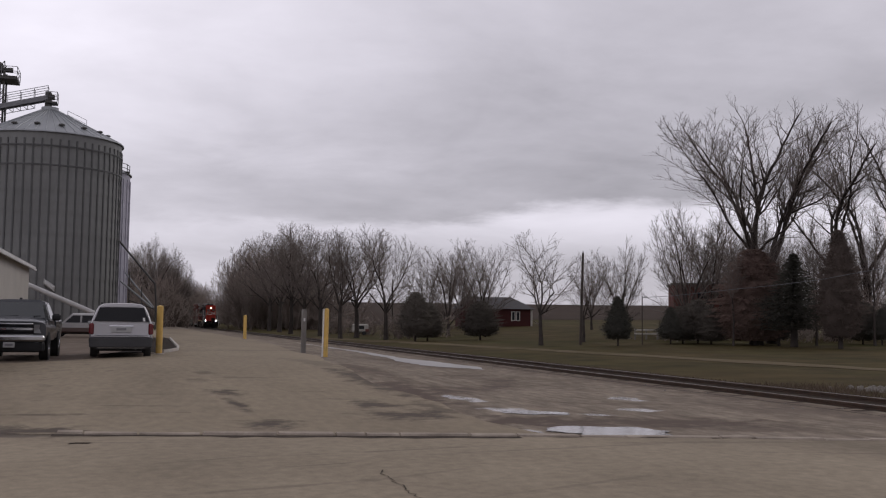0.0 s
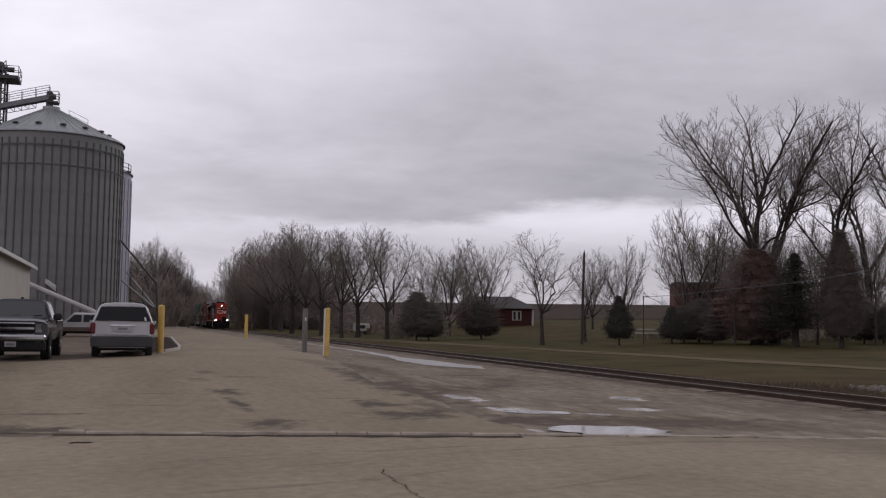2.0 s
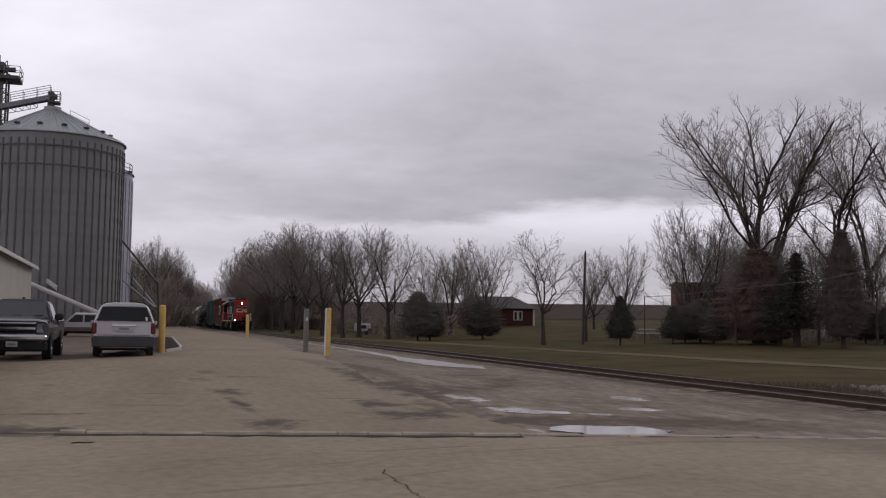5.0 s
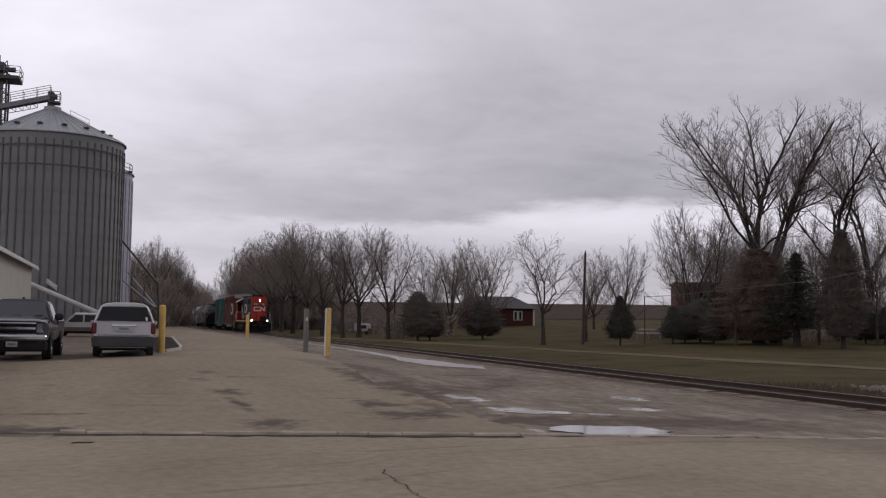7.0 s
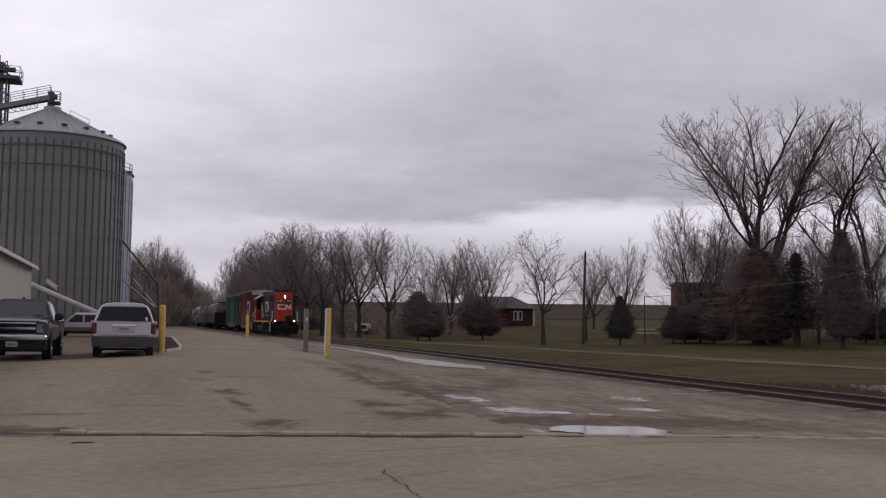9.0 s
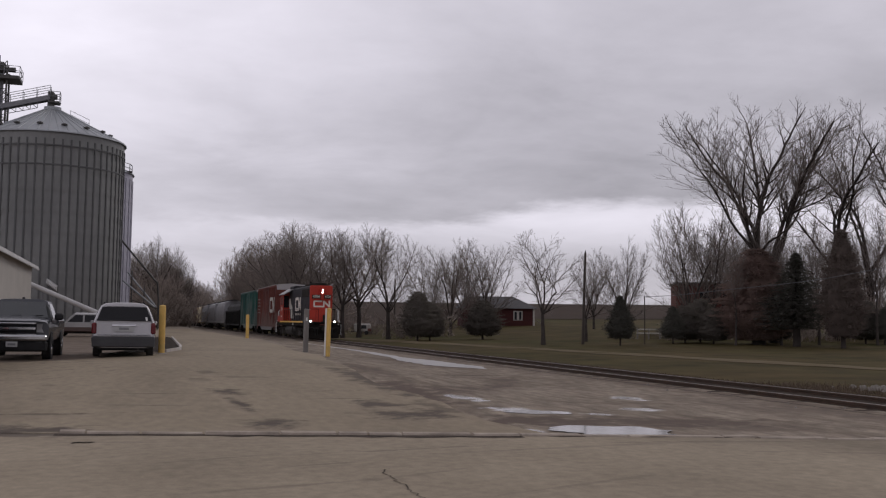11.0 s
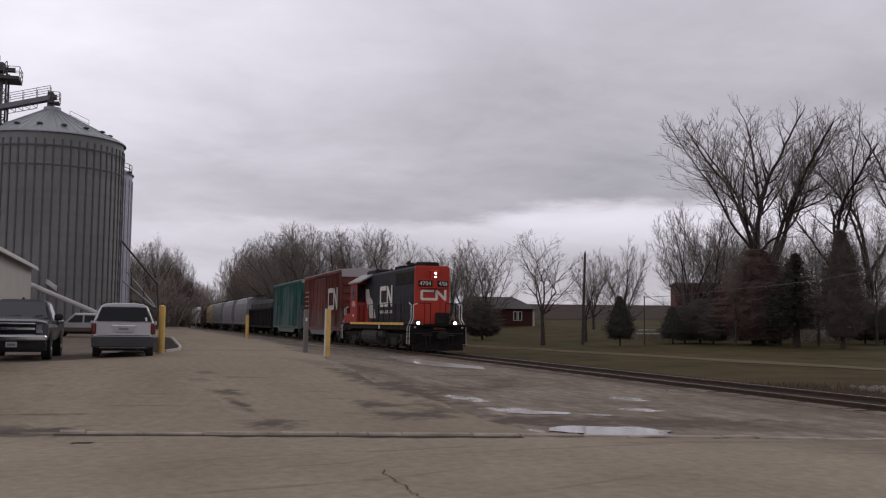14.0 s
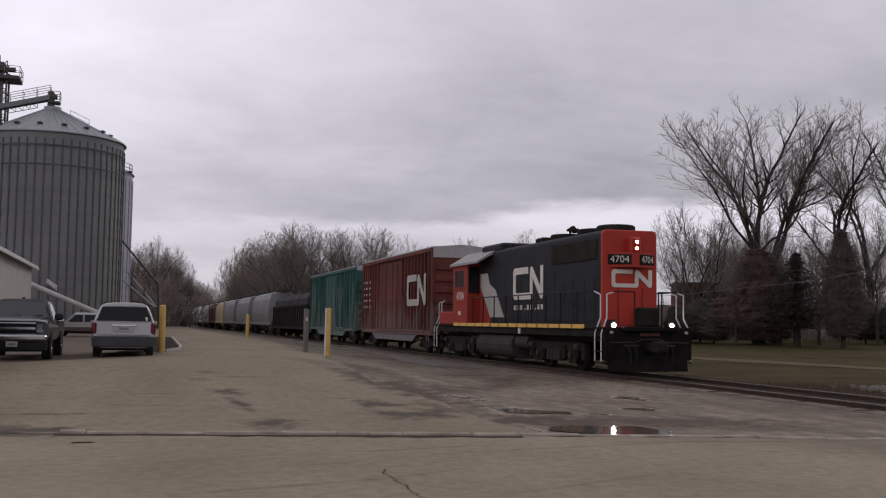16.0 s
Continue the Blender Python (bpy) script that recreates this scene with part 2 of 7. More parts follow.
LOCOBLACK = mat("locomotive_charcoal_paint", (0.021, 0.021, 0.025), (0.031, 0.03, 0.034), 0.6, scale=0.6, fine=10, bump=0.05, spec=0.12, mid=(1.5, 0.2))
LOCODARK = mat("sooty_black_steel", (0.014, 0.012, 0.011), (0.04, 0.034, 0.029), 0.85, scale=1.5, fine=18, bump=0.2, spec=0.1)
PILOTBLACK = mat("greasy_black_pilot", (0.008, 0.007, 0.007), (0.02, 0.017, 0.015), 0.9, scale=2.5, fine=18, bump=0.3, spec=0.05)
LOCOGREY = mat("dusty_grey_steel", (0.062, 0.056, 0.052), (0.036, 0.033, 0.031), 0.85, scale=1.2, fine=12, spec=0.2)
CABRED = mat("dirty_cab_red_paint", (0.36, 0.04, 0.026), (0.27, 0.034, 0.024), 0.6, scale=0.8, fine=10, bump=0.05, spec=0.2)
STRAW = mat("dry_straw_weeds", (0.135, 0.096, 0.066), (0.095, 0.068, 0.047), 0.95, scale=2, fine=10, bump=0, rand=0.2)
ROCK = mat("pale_stone", (0.24, 0.22, 0.195), (0.17, 0.153, 0.135), 0.9, scale=3, fine=20, rand=0.2)
CABROOF = mat("pale_cab_roof", (0.37, 0.355, 0.35), (0.28, 0.27, 0.265), 0.6, scale=1, fine=12)
LOGO = mat("off_white_marking", (0.76, 0.70, 0.62), (0.64, 0.585, 0.52), 0.6, scale=2, fine=20, bump=0)
WHITESTRIPE = mat("dirty_white_marking", (0.50, 0.475, 0.43), (0.38, 0.355, 0.32), 0.6, scale=1.5, fine=16, bump=0)
SILLYELLOW = mat("yellow_sill_stripe", (0.86, 0.52, 0.12), (0.7, 0.42, 0.09), 0.5, scale=2, fine=20, bump=0)
BOXRED = mat("rusty_red_boxcar_paint", (0.168, 0.054, 0.043), (0.112, 0.041, 0.034), 0.75, scale=0.6, fine=8, bump=0.1, c3=(0.15, 0.066, 0.046), stretch=(1, 1, 0.4), spec=0.15,
             grime=((0.2, 0.15, 0.13), 0.9, 3.2, 0.7), mid=(1.0, 0.28), rand=0.14)
BOXGREEN = mat("weathered_green_boxcar_paint", (0.036, 0.102, 0.087), (0.052, 0.128, 0.11), 0.7, scale=0.5, fine=8, bump=0.1, c3=(0.09, 0.14, 0.125), stretch=(1, 2, 0.3), spec=0.15,
               grime=((0.2, 0.21, 0.195), 0.8, 5.4, 0.7), mid=(1.0, 0.28), rand=0.16)
BOXROOF = mat("dull_galvanised_car_roof", (0.42, 0.41, 0.41), (0.33, 0.32, 0.32), 0.55, 0.2, scale=0.8, fine=10)
GONBLACK = mat("black_gondola_paint", (0.013, 0.012, 0.012), (0.024, 0.021, 0.019), 0.8, scale=0.7, fine=10, spec=0.15)
COVERGREY = mat("dull_grey_cover", (0.055, 0.053, 0.053), (0.038, 0.037, 0.037), 0.8, scale=0.6, fine=8, spec=0.2)
HOPGREY = mat("grey_hopper_paint", (0.30, 0.298, 0.305), (0.23, 0.228, 0.232), 0.5, scale=0.5, fine=8, c3=(0.15, 0.142, 0.138), stretch=(1, 1, 0.4), spec=0.2, grime=((0.10, 0.09, 0.082), 1.0, 4.4, 0.6))
HOPTAN = mat("tan_hopper_paint", (0.52, 0.42, 0.25), (0.42, 0.34, 0.2), 0.6, scale=0.5, fine=8)
HOPBROWN = mat("brown_hopper_paint", (0.14, 0.065, 0.05), (0.10, 0.05, 0.04), 0.7, scale=0.5, fine=8)
HOPWHITE = mat("white_hopper_paint", (0.55, 0.54, 0.55), (0.44, 0.43, 0.44), 0.6, scale=0.5, fine=8)
LAMPDIM = glow_mat("upper_headlight_glow", (1.0, 0.92, 0.84), 25.0)
LAMPGLOW = glow_mat("headlight_glow", (1.0, 0.93, 0.86), 60.0)
VANPAINT = mat("silver_car_paint", (0.42, 0.408, 0.415), (0.36, 0.35, 0.358), 0.32, 0.45, scale=1, fine=40, bump=0)
VANLOWER = mat("grey_lower_body", (0.06, 0.06, 0.063), (0.045, 0.045, 0.048), 0.5, scale=2, fine=30, spec=0.3)
TRUCKPAINT = mat("slate_grey_truck_paint", (0.030, 0.032, 0.04), (0.024, 0.026, 0.032), 0.22, 0.0, scale=1, fine=40, bump=0, spec=0.75)
NAVYPAINT = mat("dark_navy_car_paint", (0.012, 0.014, 0.022), (0.009, 0.011, 0.017), 0.25, scale=1, fine=40, bump=0, spec=0.4)
CHROME = mat("chrome", (0.62, 0.62, 0.63), (0.5, 0.5, 0.51), 0.18, 0.95, scale=3, fine=30, bump=0)
BLACKTRIM = mat("black_trim", (0.014, 0.014, 0.015), (0.022, 0.022, 0.023), 0.55, scale=4, fine=40, spec=0.2)
TAILRED = mat("red_tail_lamp", (0.13, 0.01, 0.014), (0.10, 0.008, 0.011), 0.25, scale=6, fine=40, bump=0)
LENS = mat("clear_lamp_lens", (0.2, 0.2, 0.205), (0.14, 0.14, 0.145), 0.15, scale=6, fine=40, bump=0)
PLATE = mat("pale_plate", (0.42, 0.42, 0.42), (0.36, 0.36, 0.36), 0.5, scale=6, fine=40, bump=0)
PLATEINK = mat("plate_bars", (0.2, 0.2, 0.21), (0.17, 0.17, 0.18), 0.6, scale=6, fine=40, bump=0)
SEDANPAINT = mat("champagne_car_paint", (0.36, 0.35, 0.345), (0.31, 0.30, 0.295), 0.35, 0.3, scale=1, fine=40, bump=0)
SEDANLOWER = mat("dark_grey_lower_body", (0.12, 0.08, 0.07), (0.09, 0.063, 0.057), 0.5, scale=1, fine=30, bump=0)



def translucent(M, share=0.5):
    """Lets part of the light through needle sprays, and through opaque brush as added fill light."""
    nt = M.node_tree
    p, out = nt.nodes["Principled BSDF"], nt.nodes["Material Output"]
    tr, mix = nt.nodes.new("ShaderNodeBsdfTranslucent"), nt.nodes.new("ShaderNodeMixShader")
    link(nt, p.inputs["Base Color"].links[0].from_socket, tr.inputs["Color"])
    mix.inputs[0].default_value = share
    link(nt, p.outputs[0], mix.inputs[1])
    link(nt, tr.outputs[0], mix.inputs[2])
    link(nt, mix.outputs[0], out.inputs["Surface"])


for M_ in (NEEDLE, LOWNEEDLE, BROWNNEEDLE, BRONZE):
    translucent(M_, 0.5)
# brush twigs are opaque; this only lifts the shade between them
translucent(BRUSH, 0.35)


def stains(M, spots, colour, wet=0.45):
    """Darkens a ground material in a few soft-edged stains, each (x, y, half length, half width, turn, strength), in world metres."""
    nt = M.node_tree
    N = nt.nodes.new
    p = nt.nodes["Principled BSDF"]
    tc, n = N("ShaderNodeTexCoord"), N("ShaderNodeTexNoise")
    n.inputs["Scale"].default_value, n.inputs["Detail"].default_value, n.inputs["Roughness"].default_value = 1.9, 8, 0.68
    link(nt, tc.outputs["Object"], n.inputs["Vector"])
    tot = None
    for x, y, a, b, turn, power in spots:
        mp, ln = N("ShaderNodeMapping"), N("ShaderNodeVectorMath")
        mp.vector_type = "TEXTURE"
        mp.inputs["Location"].default_value = (x, y, 0)
        mp.inputs["Rotation"].default_value = (0, 0, radians(turn))
        mp.inputs["Scale"].default_value = (a, b, 50)
        link(nt, tc.outputs["Object"], mp.inputs[0])
        ln.operation = "LENGTH"
        link(nt, mp.outputs[0], ln.inputs[0])
        add, r = N("ShaderNodeMath"), N("ShaderNodeMapRange")
        add.operation = "MULTIPLY_ADD"
        add.inputs[1].default_value = 3.6
        link(nt, n.outputs["Fac"], add.inputs[0])
        link(nt, ln.outputs["Value"], add.inputs[2])
        r.interpolation_type = "SMOOTHSTEP"
        r.inputs["From Min"].default_value, r.inputs["From Max"].default_value = 2.95, 2.0
        r.inputs["To Max"].default_value = power
        link(nt, add.outputs[0], r.inputs["Value"])
        if tot is None:
            tot = r.outputs[0]
        else:
            mx = N("ShaderNodeMath")
            mx.operation = "MAXIMUM"
            link(nt, tot, mx.inputs[0])
            link(nt, r.outputs[0], mx.inputs[1])
            tot = mx.outputs[0]
    old = p.inputs["Base Color"].links[0].from_socket
    mix = N("ShaderNodeMix")
    mix.data_type = "RGBA"
    link(nt, tot, mix.inputs[0])
    link(nt, old, mix.inputs[6])
    mix.inputs[7].default_value = (*colour, 1)
    link(nt, mix.outputs[2], p.inputs["Base Color"])
    r = N("ShaderNodeMapRange")
    r.inputs["To Min"].default_value, r.inputs["To Max"].default_value = p.inputs["Roughness"].default_value, wet
    link(nt, tot, r.inputs["Value"])
    link(nt, r.outputs[0], p.inputs["Roughness"])


stains(ASPHALT, [(-1.5, 17.75, 0.9, 0.16, -8, 0.7), (-1.35, 15.45, 1.0, 0.75, -12, 1.0), (-2.3, 15.8, 1.2, 0.8, -12, 1.0), (2.1, 15.8, 0.52, 0.8, 10, 1.0), (4.55, 16.7, 0.95, 0.85, -10, 1.0), (4.3, 18.4, 0.5, 0.75, 20, 0.95),
                 (3.9, 19.35, 0.5, 0.16, -12, 0.6), (1.76, 21.0, 0.34, 0.85, 15, 1.0), (1.87, 18.9, 0.18, 1.2, 6, 1.0), (1.5, 23.5, 0.32, 0.55, 10, 0.6), (1.7, 25.4, 0.25, 0.5, 0, 0.6), (0.2, 20.9, 1.1, 0.09, -14, 0.5),
                 (0.2, 18.85, 1.0, 0.08, -14, 0.5), (5.25, 23.2, 0.5, 4.2, 3, 0.9), (5.3, 17.6, 0.25, 1.4, 3, 0.7), (5.1, 29.0, 0.6, 3.5, 6, 0.4), (-6.6, 52.0, 9.5, 24.0, -4, 0.85), (4.4, 40.6, 3.4, 0.3, 12, 0.4), (2.6, 24.0, 0.8, 0.2, -10, 0.35)],
       (0.085, 0.066, 0.051), 0.85)
stains(ROAD, [(3.3, 12.4, 1.6, 0.07, 10, 0.5), (2.1, 11.32, 0.5, 0.06, 14, 0.5), (5.5, 12.2, 2.5, 0.10, 8, 0.35), (-0.4, 13.9, 1.2, 0.08, -10, 0.4), (8.0, 12.4, 2.0, 0.10, -6, 0.5), (9.2, 11.0, 1.6, 0.06, -13, 0.5), (-1.6, 15.0, 1.1, 0.35, -12, 1.0),
              (1.5, 9.9, 1.5, 0.08, 15, 0.4), (4.4, 9.4, 1.2, 0.07, 22, 0.35), (0.9, 12.0, 1.1, 0.06, 20, 0.35), (3.0, 10.4, 1.0, 0.05, 28, 0.3)], (0.12, 0.097, 0.076), 0.85)
stains(GRAVEL, [(6.6, 15.5, 2.0, 1.1, -10, 1.0), (8.6, 15.2, 2.6, 1.2, -8, 1.0), (9.8, 15.2, 0.7, 0.8, 0, 1.0), (12.9, 17.0, 0.9, 4.0, 0, 0.6), (5.75, 20.5, 0.6, 3.0, 4, 1.0), (6.5, 21.0, 0.9, 0.7, 30, 1.0), (7.6, 22.3, 1.4, 0.5, 52, 1.0), (9.0, 24.7, 1.9, 0.55, 60, 1.0), (10.3, 27.7, 0.7, 1.7, -5, 0.95), (10.2, 30.2, 1.1, 0.5, 0, 0.9),
                (6.0, 25.5, 0.45, 3.5, 5, 0.7), (9.4, 14.2, 1.6, 0.6, -12, 0.7), (9.3, 19.3, 1.8, 0.4, -12, 0.4), (11.3, 40, 1.9, 9.0, 3, 0.5), (13.4, 30, 0.6, 30.0, 0, 0.8), (6.1, 17.6, 0.5, 0.7, -14, 0.6), (12.0, 18.5, 1.0, 3.5, 0, 0.45)], (0.086, 0.058, 0.042), 0.75)


def films(M, spots, size=2.2, cut=0.5):
    """Thin broken films of rainwater: within each (x, y, half length, half width, turn) the surface is smooth where a noise runs high."""
    nt = M.node_tree
    N = nt.nodes.new
    p = nt.nodes["Principled BSDF"]
    tc, n = N("ShaderNodeTexCoord"), N("ShaderNodeTexNoise")
    n.inputs["Scale"].default_value, n.inputs["Detail"].default_value = size, 7
    link(nt, tc.outputs["Object"], n.inputs["Vector"])
    tot = None
    for x, y, a, b, turn in spots:
        mp, ln = N("ShaderNodeMapping"), N("ShaderNodeVectorMath")
        mp.vector_type = "TEXTURE"
        mp.inputs["Location"].default_value = (x, y, 0)
        mp.inputs["Rotation"].default_value = (0, 0, radians(turn))
        mp.inputs["Scale"].default_value = (a, b, 50)
        link(nt, tc.outputs["Object"], mp.inputs[0])
        ln.operation = "LENGTH"
        link(nt, mp.outputs[0], ln.inputs[0])
        r = N("ShaderNodeMapRange")
        r.inputs["From Min"].default_value, r.inputs["From Max"].default_value = 1.0, 0.3
        link(nt, ln.outputs["Value"], r.inputs["Value"])
        if tot is None:
            tot = r.outputs[0]
        else:
            mx = N("ShaderNodeMath")
            mx.operation = "MAXIMUM"
            link(nt, tot, mx.inputs[0])
            link(nt, r.outputs[0], mx.inputs[1])
            tot = mx.outputs[0]
    mul, cutoff = N("ShaderNodeMath"), N("ShaderNodeMapRange")
    mul.operation = "MULTIPLY"
    link(nt, tot, mul.inputs[0])
    link(nt, n.outputs["Fac"], mul.inputs[1])
    cutoff.inputs["From Min"].default_value, cutoff.inputs["From Max"].default_value = cut - 0.07, cut + 0.07
    link(nt, mul.outputs[0], cutoff.inputs["Value"])
    wet = cutoff.outputs[0]
    mix = N("ShaderNodeMix")
    old = p.inputs["Roughness"].links[0].from_socket
    link(nt, wet, mix.inputs[0])
    link(nt, old, mix.inputs[2])
    mix.inputs[3].default_value = 0.14
    link(nt, mix.outputs[0], p.inputs["Roughness"])
    sp, bs = N("ShaderNodeMapRange"), N("ShaderNodeMapRange")
    sp.inputs["To Min"].default_value, sp.inputs["To Max"].default_value = p.inputs["Specular IOR Level"].default_value, 0.6
    link(nt, wet, sp.inputs["Value"])
    link(nt, sp.outputs[0], p.inputs["Specular IOR Level"])
    bump = p.inputs["Normal"].links[0].from_node
    bs.inputs["To Min"].default_value, bs.inputs["To Max"].default_value = bump.inputs["Strength"].default_value, 0.03
    link(nt, wet, bs.inputs["Value"])
    link(nt, bs.outputs[0], bump.inputs["Strength"])


films(GRAVEL, [(6.6, 17.3, 1.0, 1.0, -15), (6.4, 19.3, 0.6, 1.5, 10), (9.4, 17.8, 1.0, 0.9, -16), (8.0, 16.6, 0.8, 0.4, -20), (9.2, 12.75, 2.0, 0.35, -13), (5.7, 14.1, 0.5, 0.9, -10), (10.6, 20.5, 0.7, 1.4, 0)], 2.4, 0.4)

# ---- shape helpers ----


class Shape:
    """Collects vertices and faces of one mesh."""

    def __init__(self):
        self.v, self.f = [], []

    def add(self, verts, faces):
        k = len(self.v)
        self.v.extend(tuple(map(float, p)) for p in verts)
        self.f.extend(tuple(i + k for i in q) for q in faces)
        return self

    def convex(self, verts, faces):
        pts = np.array(verts, float)
        mid = pts.mean(0)
        good = []
        for q in faces:
            a, b, c = pts[q[0]], pts[q[1]], pts[q[2]]
            n = np.cross(b - a, c - a)
            good.append(tuple(q) if n @ (pts[list(q)].mean(0) - mid) >= 0 else tuple(reversed(q)))
        return self.add(verts, good)

    def box(self, x0, x1, y0, y1, z0, z1, c=0.0):
        lo, hi = np.array((x0, y0, z0), float), np.array((x1, y1, z1), float)
        if c <= 0:
            v = [[(lo, hi)[s[k]][k] for k in range(3)] for s in np.ndindex(2, 2, 2)]
            f = [(0, 1, 3, 2), (4, 5, 7, 6), (0, 1, 5, 4), (2, 3, 7, 6), (0, 2, 6, 4), (1, 3, 7, 5)]
            return self.convex(v, f)
        c = min(c, *(0.45 * (hi - lo)))
        v, idx = [], {}
        for s in np.ndindex(2, 2, 2):
            for k in range(3):
                p = [(lo[j], hi[j])[s[j]] + (0 if j == k else (c, -c)[s[j]]) for j in range(3)]
                idx[s, k] = len(v)
                v.append(p)
        f = []
        for k in range(3):
            a, b = [j for j in range(3) if j != k]
            for s in (0, 1):
                q = []
                for i, j in ((0, 0), (0, 1), (1, 1), (1, 0)):
                    t = [0, 0, 0]
                    t[k], t[a], t[b] = s, i, j
                    q.append(idx[tuple(t), k])
                f.append(q)
            for i in (0, 1):
                for j in (0, 1):
                    t0, t1 = [0, 0, 0], [0, 0, 0]
                    t0[a] = t1[a] = i
                    t0[b] = t1[b] = j
                    t1[k] = 1
                    t0, t1 = tuple(t0), tuple(t1)
                    f.append((idx[t0, a], idx[t1, a], idx[t1, b], idx[t0, b]))
        for s in np.ndindex(2, 2, 2):
            f.append([idx[s, k] for k in range(3)])
        return self.convex(v, f)

    def rod(self, p, q, r0, r1=None, n=8, caps=True):
        """A round bar from p to q."""
        r1 = r0 if r1 is None else r1
        p, q = np.array(p, float), np.array(q, float)
        d = q - p
        d = d / (np.linalg.norm(d) + 1e-9)
        a = np.cross(d, (0, 0, 1.0) if abs(d[2]) < 0.9 else (1.0, 0, 0))
        a /= np.linalg.norm(a)
        b = np.cross(d, a)
        ring = [math.cos(2 * math.pi * i / n) * a + math.sin(2 * math.pi * i / n) * b for i in range(n)]
        v = [p + r0 * e for e in ring] + [q + r1 * e for e in ring]
        f = [(i, (i + 1) % n, n + (i + 1) % n, n + i) for i in range(n)]
        if caps:
            f += [tuple(reversed(range(n))), tuple(range(n, 2 * n))]
        return self.add(v, f)

    def pipe(self, pts, r, n=6):
        for a, b in zip(pts, pts[1:]):
            self.rod(a, b, r, r, n)
        return self

    def prism(self, outline, axis, a, b):
        """A flat convex-ish outline of (u, v) points drawn out from a to b along x, y or z."""
        n = len(outline)

        def p(u, v, w):
            return {"x": (w, u, v), "y": (u, w, v), "z": (u, v, w)}[axis]

        v = [p(*o, a) for o in outline] + [p(*o, b) for o in outline]
        f = [(i, (i + 1) % n, n + (i + 1) % n, n + i) for i in range(n)] + [tuple(reversed(range(n))), tuple(range(n, 2 * n))]
        area = sum(outline[i][0] * outline[(i + 1) % n][1] - outline[(i + 1) % n][0] * outline[i][1] for i in range(n))
        flip = (area > 0) != ((b > a) == (axis != "y"))
        return self.add(v, [tuple(reversed(q)) for q in f] if flip else f)

    def lathe(self, profile, n=32, centre=(0, 0)):
        """A profile of (radius, z) turned round the z axis."""
        k = len(profile)
        v = [(centre[0] + r * math.cos(2 * math.pi * i / n), centre[1] + r * math.sin(2 * math.pi * i / n), z) for i in range(n) for r, z in profile]
        f = [(i * k + j, ((i + 1) % n) * k + j, ((i + 1) % n) * k + j + 1, i * k + j + 1) for i in range(n) for j in range(k - 1)]
        return self.add(v, f)

    def skin(self, rings, closed=True, caps=True):
        """Rings of equally many points joined one to the next."""
        n = len(rings[0])
        v = [p for r in rings for p in r]
        f = []
        for i in range(len(rings) - 1):
            for j in range(n if closed else n - 1):
                a, b = i * n + j, i * n + (j + 1) % n
                f.append((a, b, b + n, a + n))
        if caps:
            f += [tuple(reversed(range(n))), tuple(range((len(rings) - 1) * n, len(rings) * n))]
        return self.add(v, f)

    def mesh(self, name, material=None, smooth=False):
        me = bpy.data.meshes.new(name)
        me.from_pydata(self.v, [], self.f)
        if material:
            me.materials.append(material)
        if smooth:
            me.shade_smooth()
        me.update()
        return me


def recalc(me):
    bm = bmesh.new()
    bm.from_mesh(me)
    bmesh.ops.recalc_face_normals(bm, faces=bm.faces)
    bm.to_mesh(me)
    bm.free()


def part(name, shape, material, parent, label="", at=None, smooth=False, fix=False):
    """One mesh object under a thing or a part."""
    me = shape if isinstance(shape, bpy.types.Mesh) else shape.mesh(name, material, smooth)
    if fix:
        recalc(me)
    ob = new(name, me)
    ob.parent = parent
    if at is not None:
        ob.matrix_basis = at
    return tagged(ob, label) if label else ob


def thing(name, label, category, at=None, group="", kind=""):
    ob = new(name)
    ob.empty_display_size = 0.3
    if at is not None:
        ob.matrix_basis = at
    return tagged(ob, label, category, group, kind)


def solid(name, shape, material, label, category="", kind="", group="", at=None, smooth=False, fix=False):
    ob = part(name, shape, material, None, at=at, smooth=smooth, fix=fix)
    return tagged(ob, label, category, group, kind)


def step01(a, b, x):
    t = np.clip((np.asarray(x, float) - a) / (b - a), 0, 1)
    return t * t * (3 - 2 * t)


# ---- the ground ----
TRACK = 14.8      # the track's middle line runs along y at this x
RAILZ = 0.10      # top of the rails


def height(x, y):
    """The lie of the land: a flat crossing road, the yard a little higher, a ditch by the track, and fields that rise far off."""
    x, y = np.asarray(x, float), np.asarray(y, float)
    yard = 0.42 * step01(15.0, 31, y + 0.23 * x) * (1 - step01(5.8, 8.8, x - 0.04 * np.clip(y - 22, 0, 45)))
    yard = yard - 0.12 * step01(1.2, -3.2, x) * step01(18, 26, y) * (1 - step01(40, 60, y))
    d = np.hypot(x - 10, y)
    right = step01(24, 60, x)
    far = right * (11.0 * step01(70, 560, d) + 0.008 * np.clip(d - 60, 0, 120))
    bank = -0.12 * step01(16.5, 18.5, x) * (1 - step01(19, 24, x))
    low = -0.03 * step01(7.5, 10, x) * (1 - step01(12.6, 13.4, x))
    return yard + far + bank + low


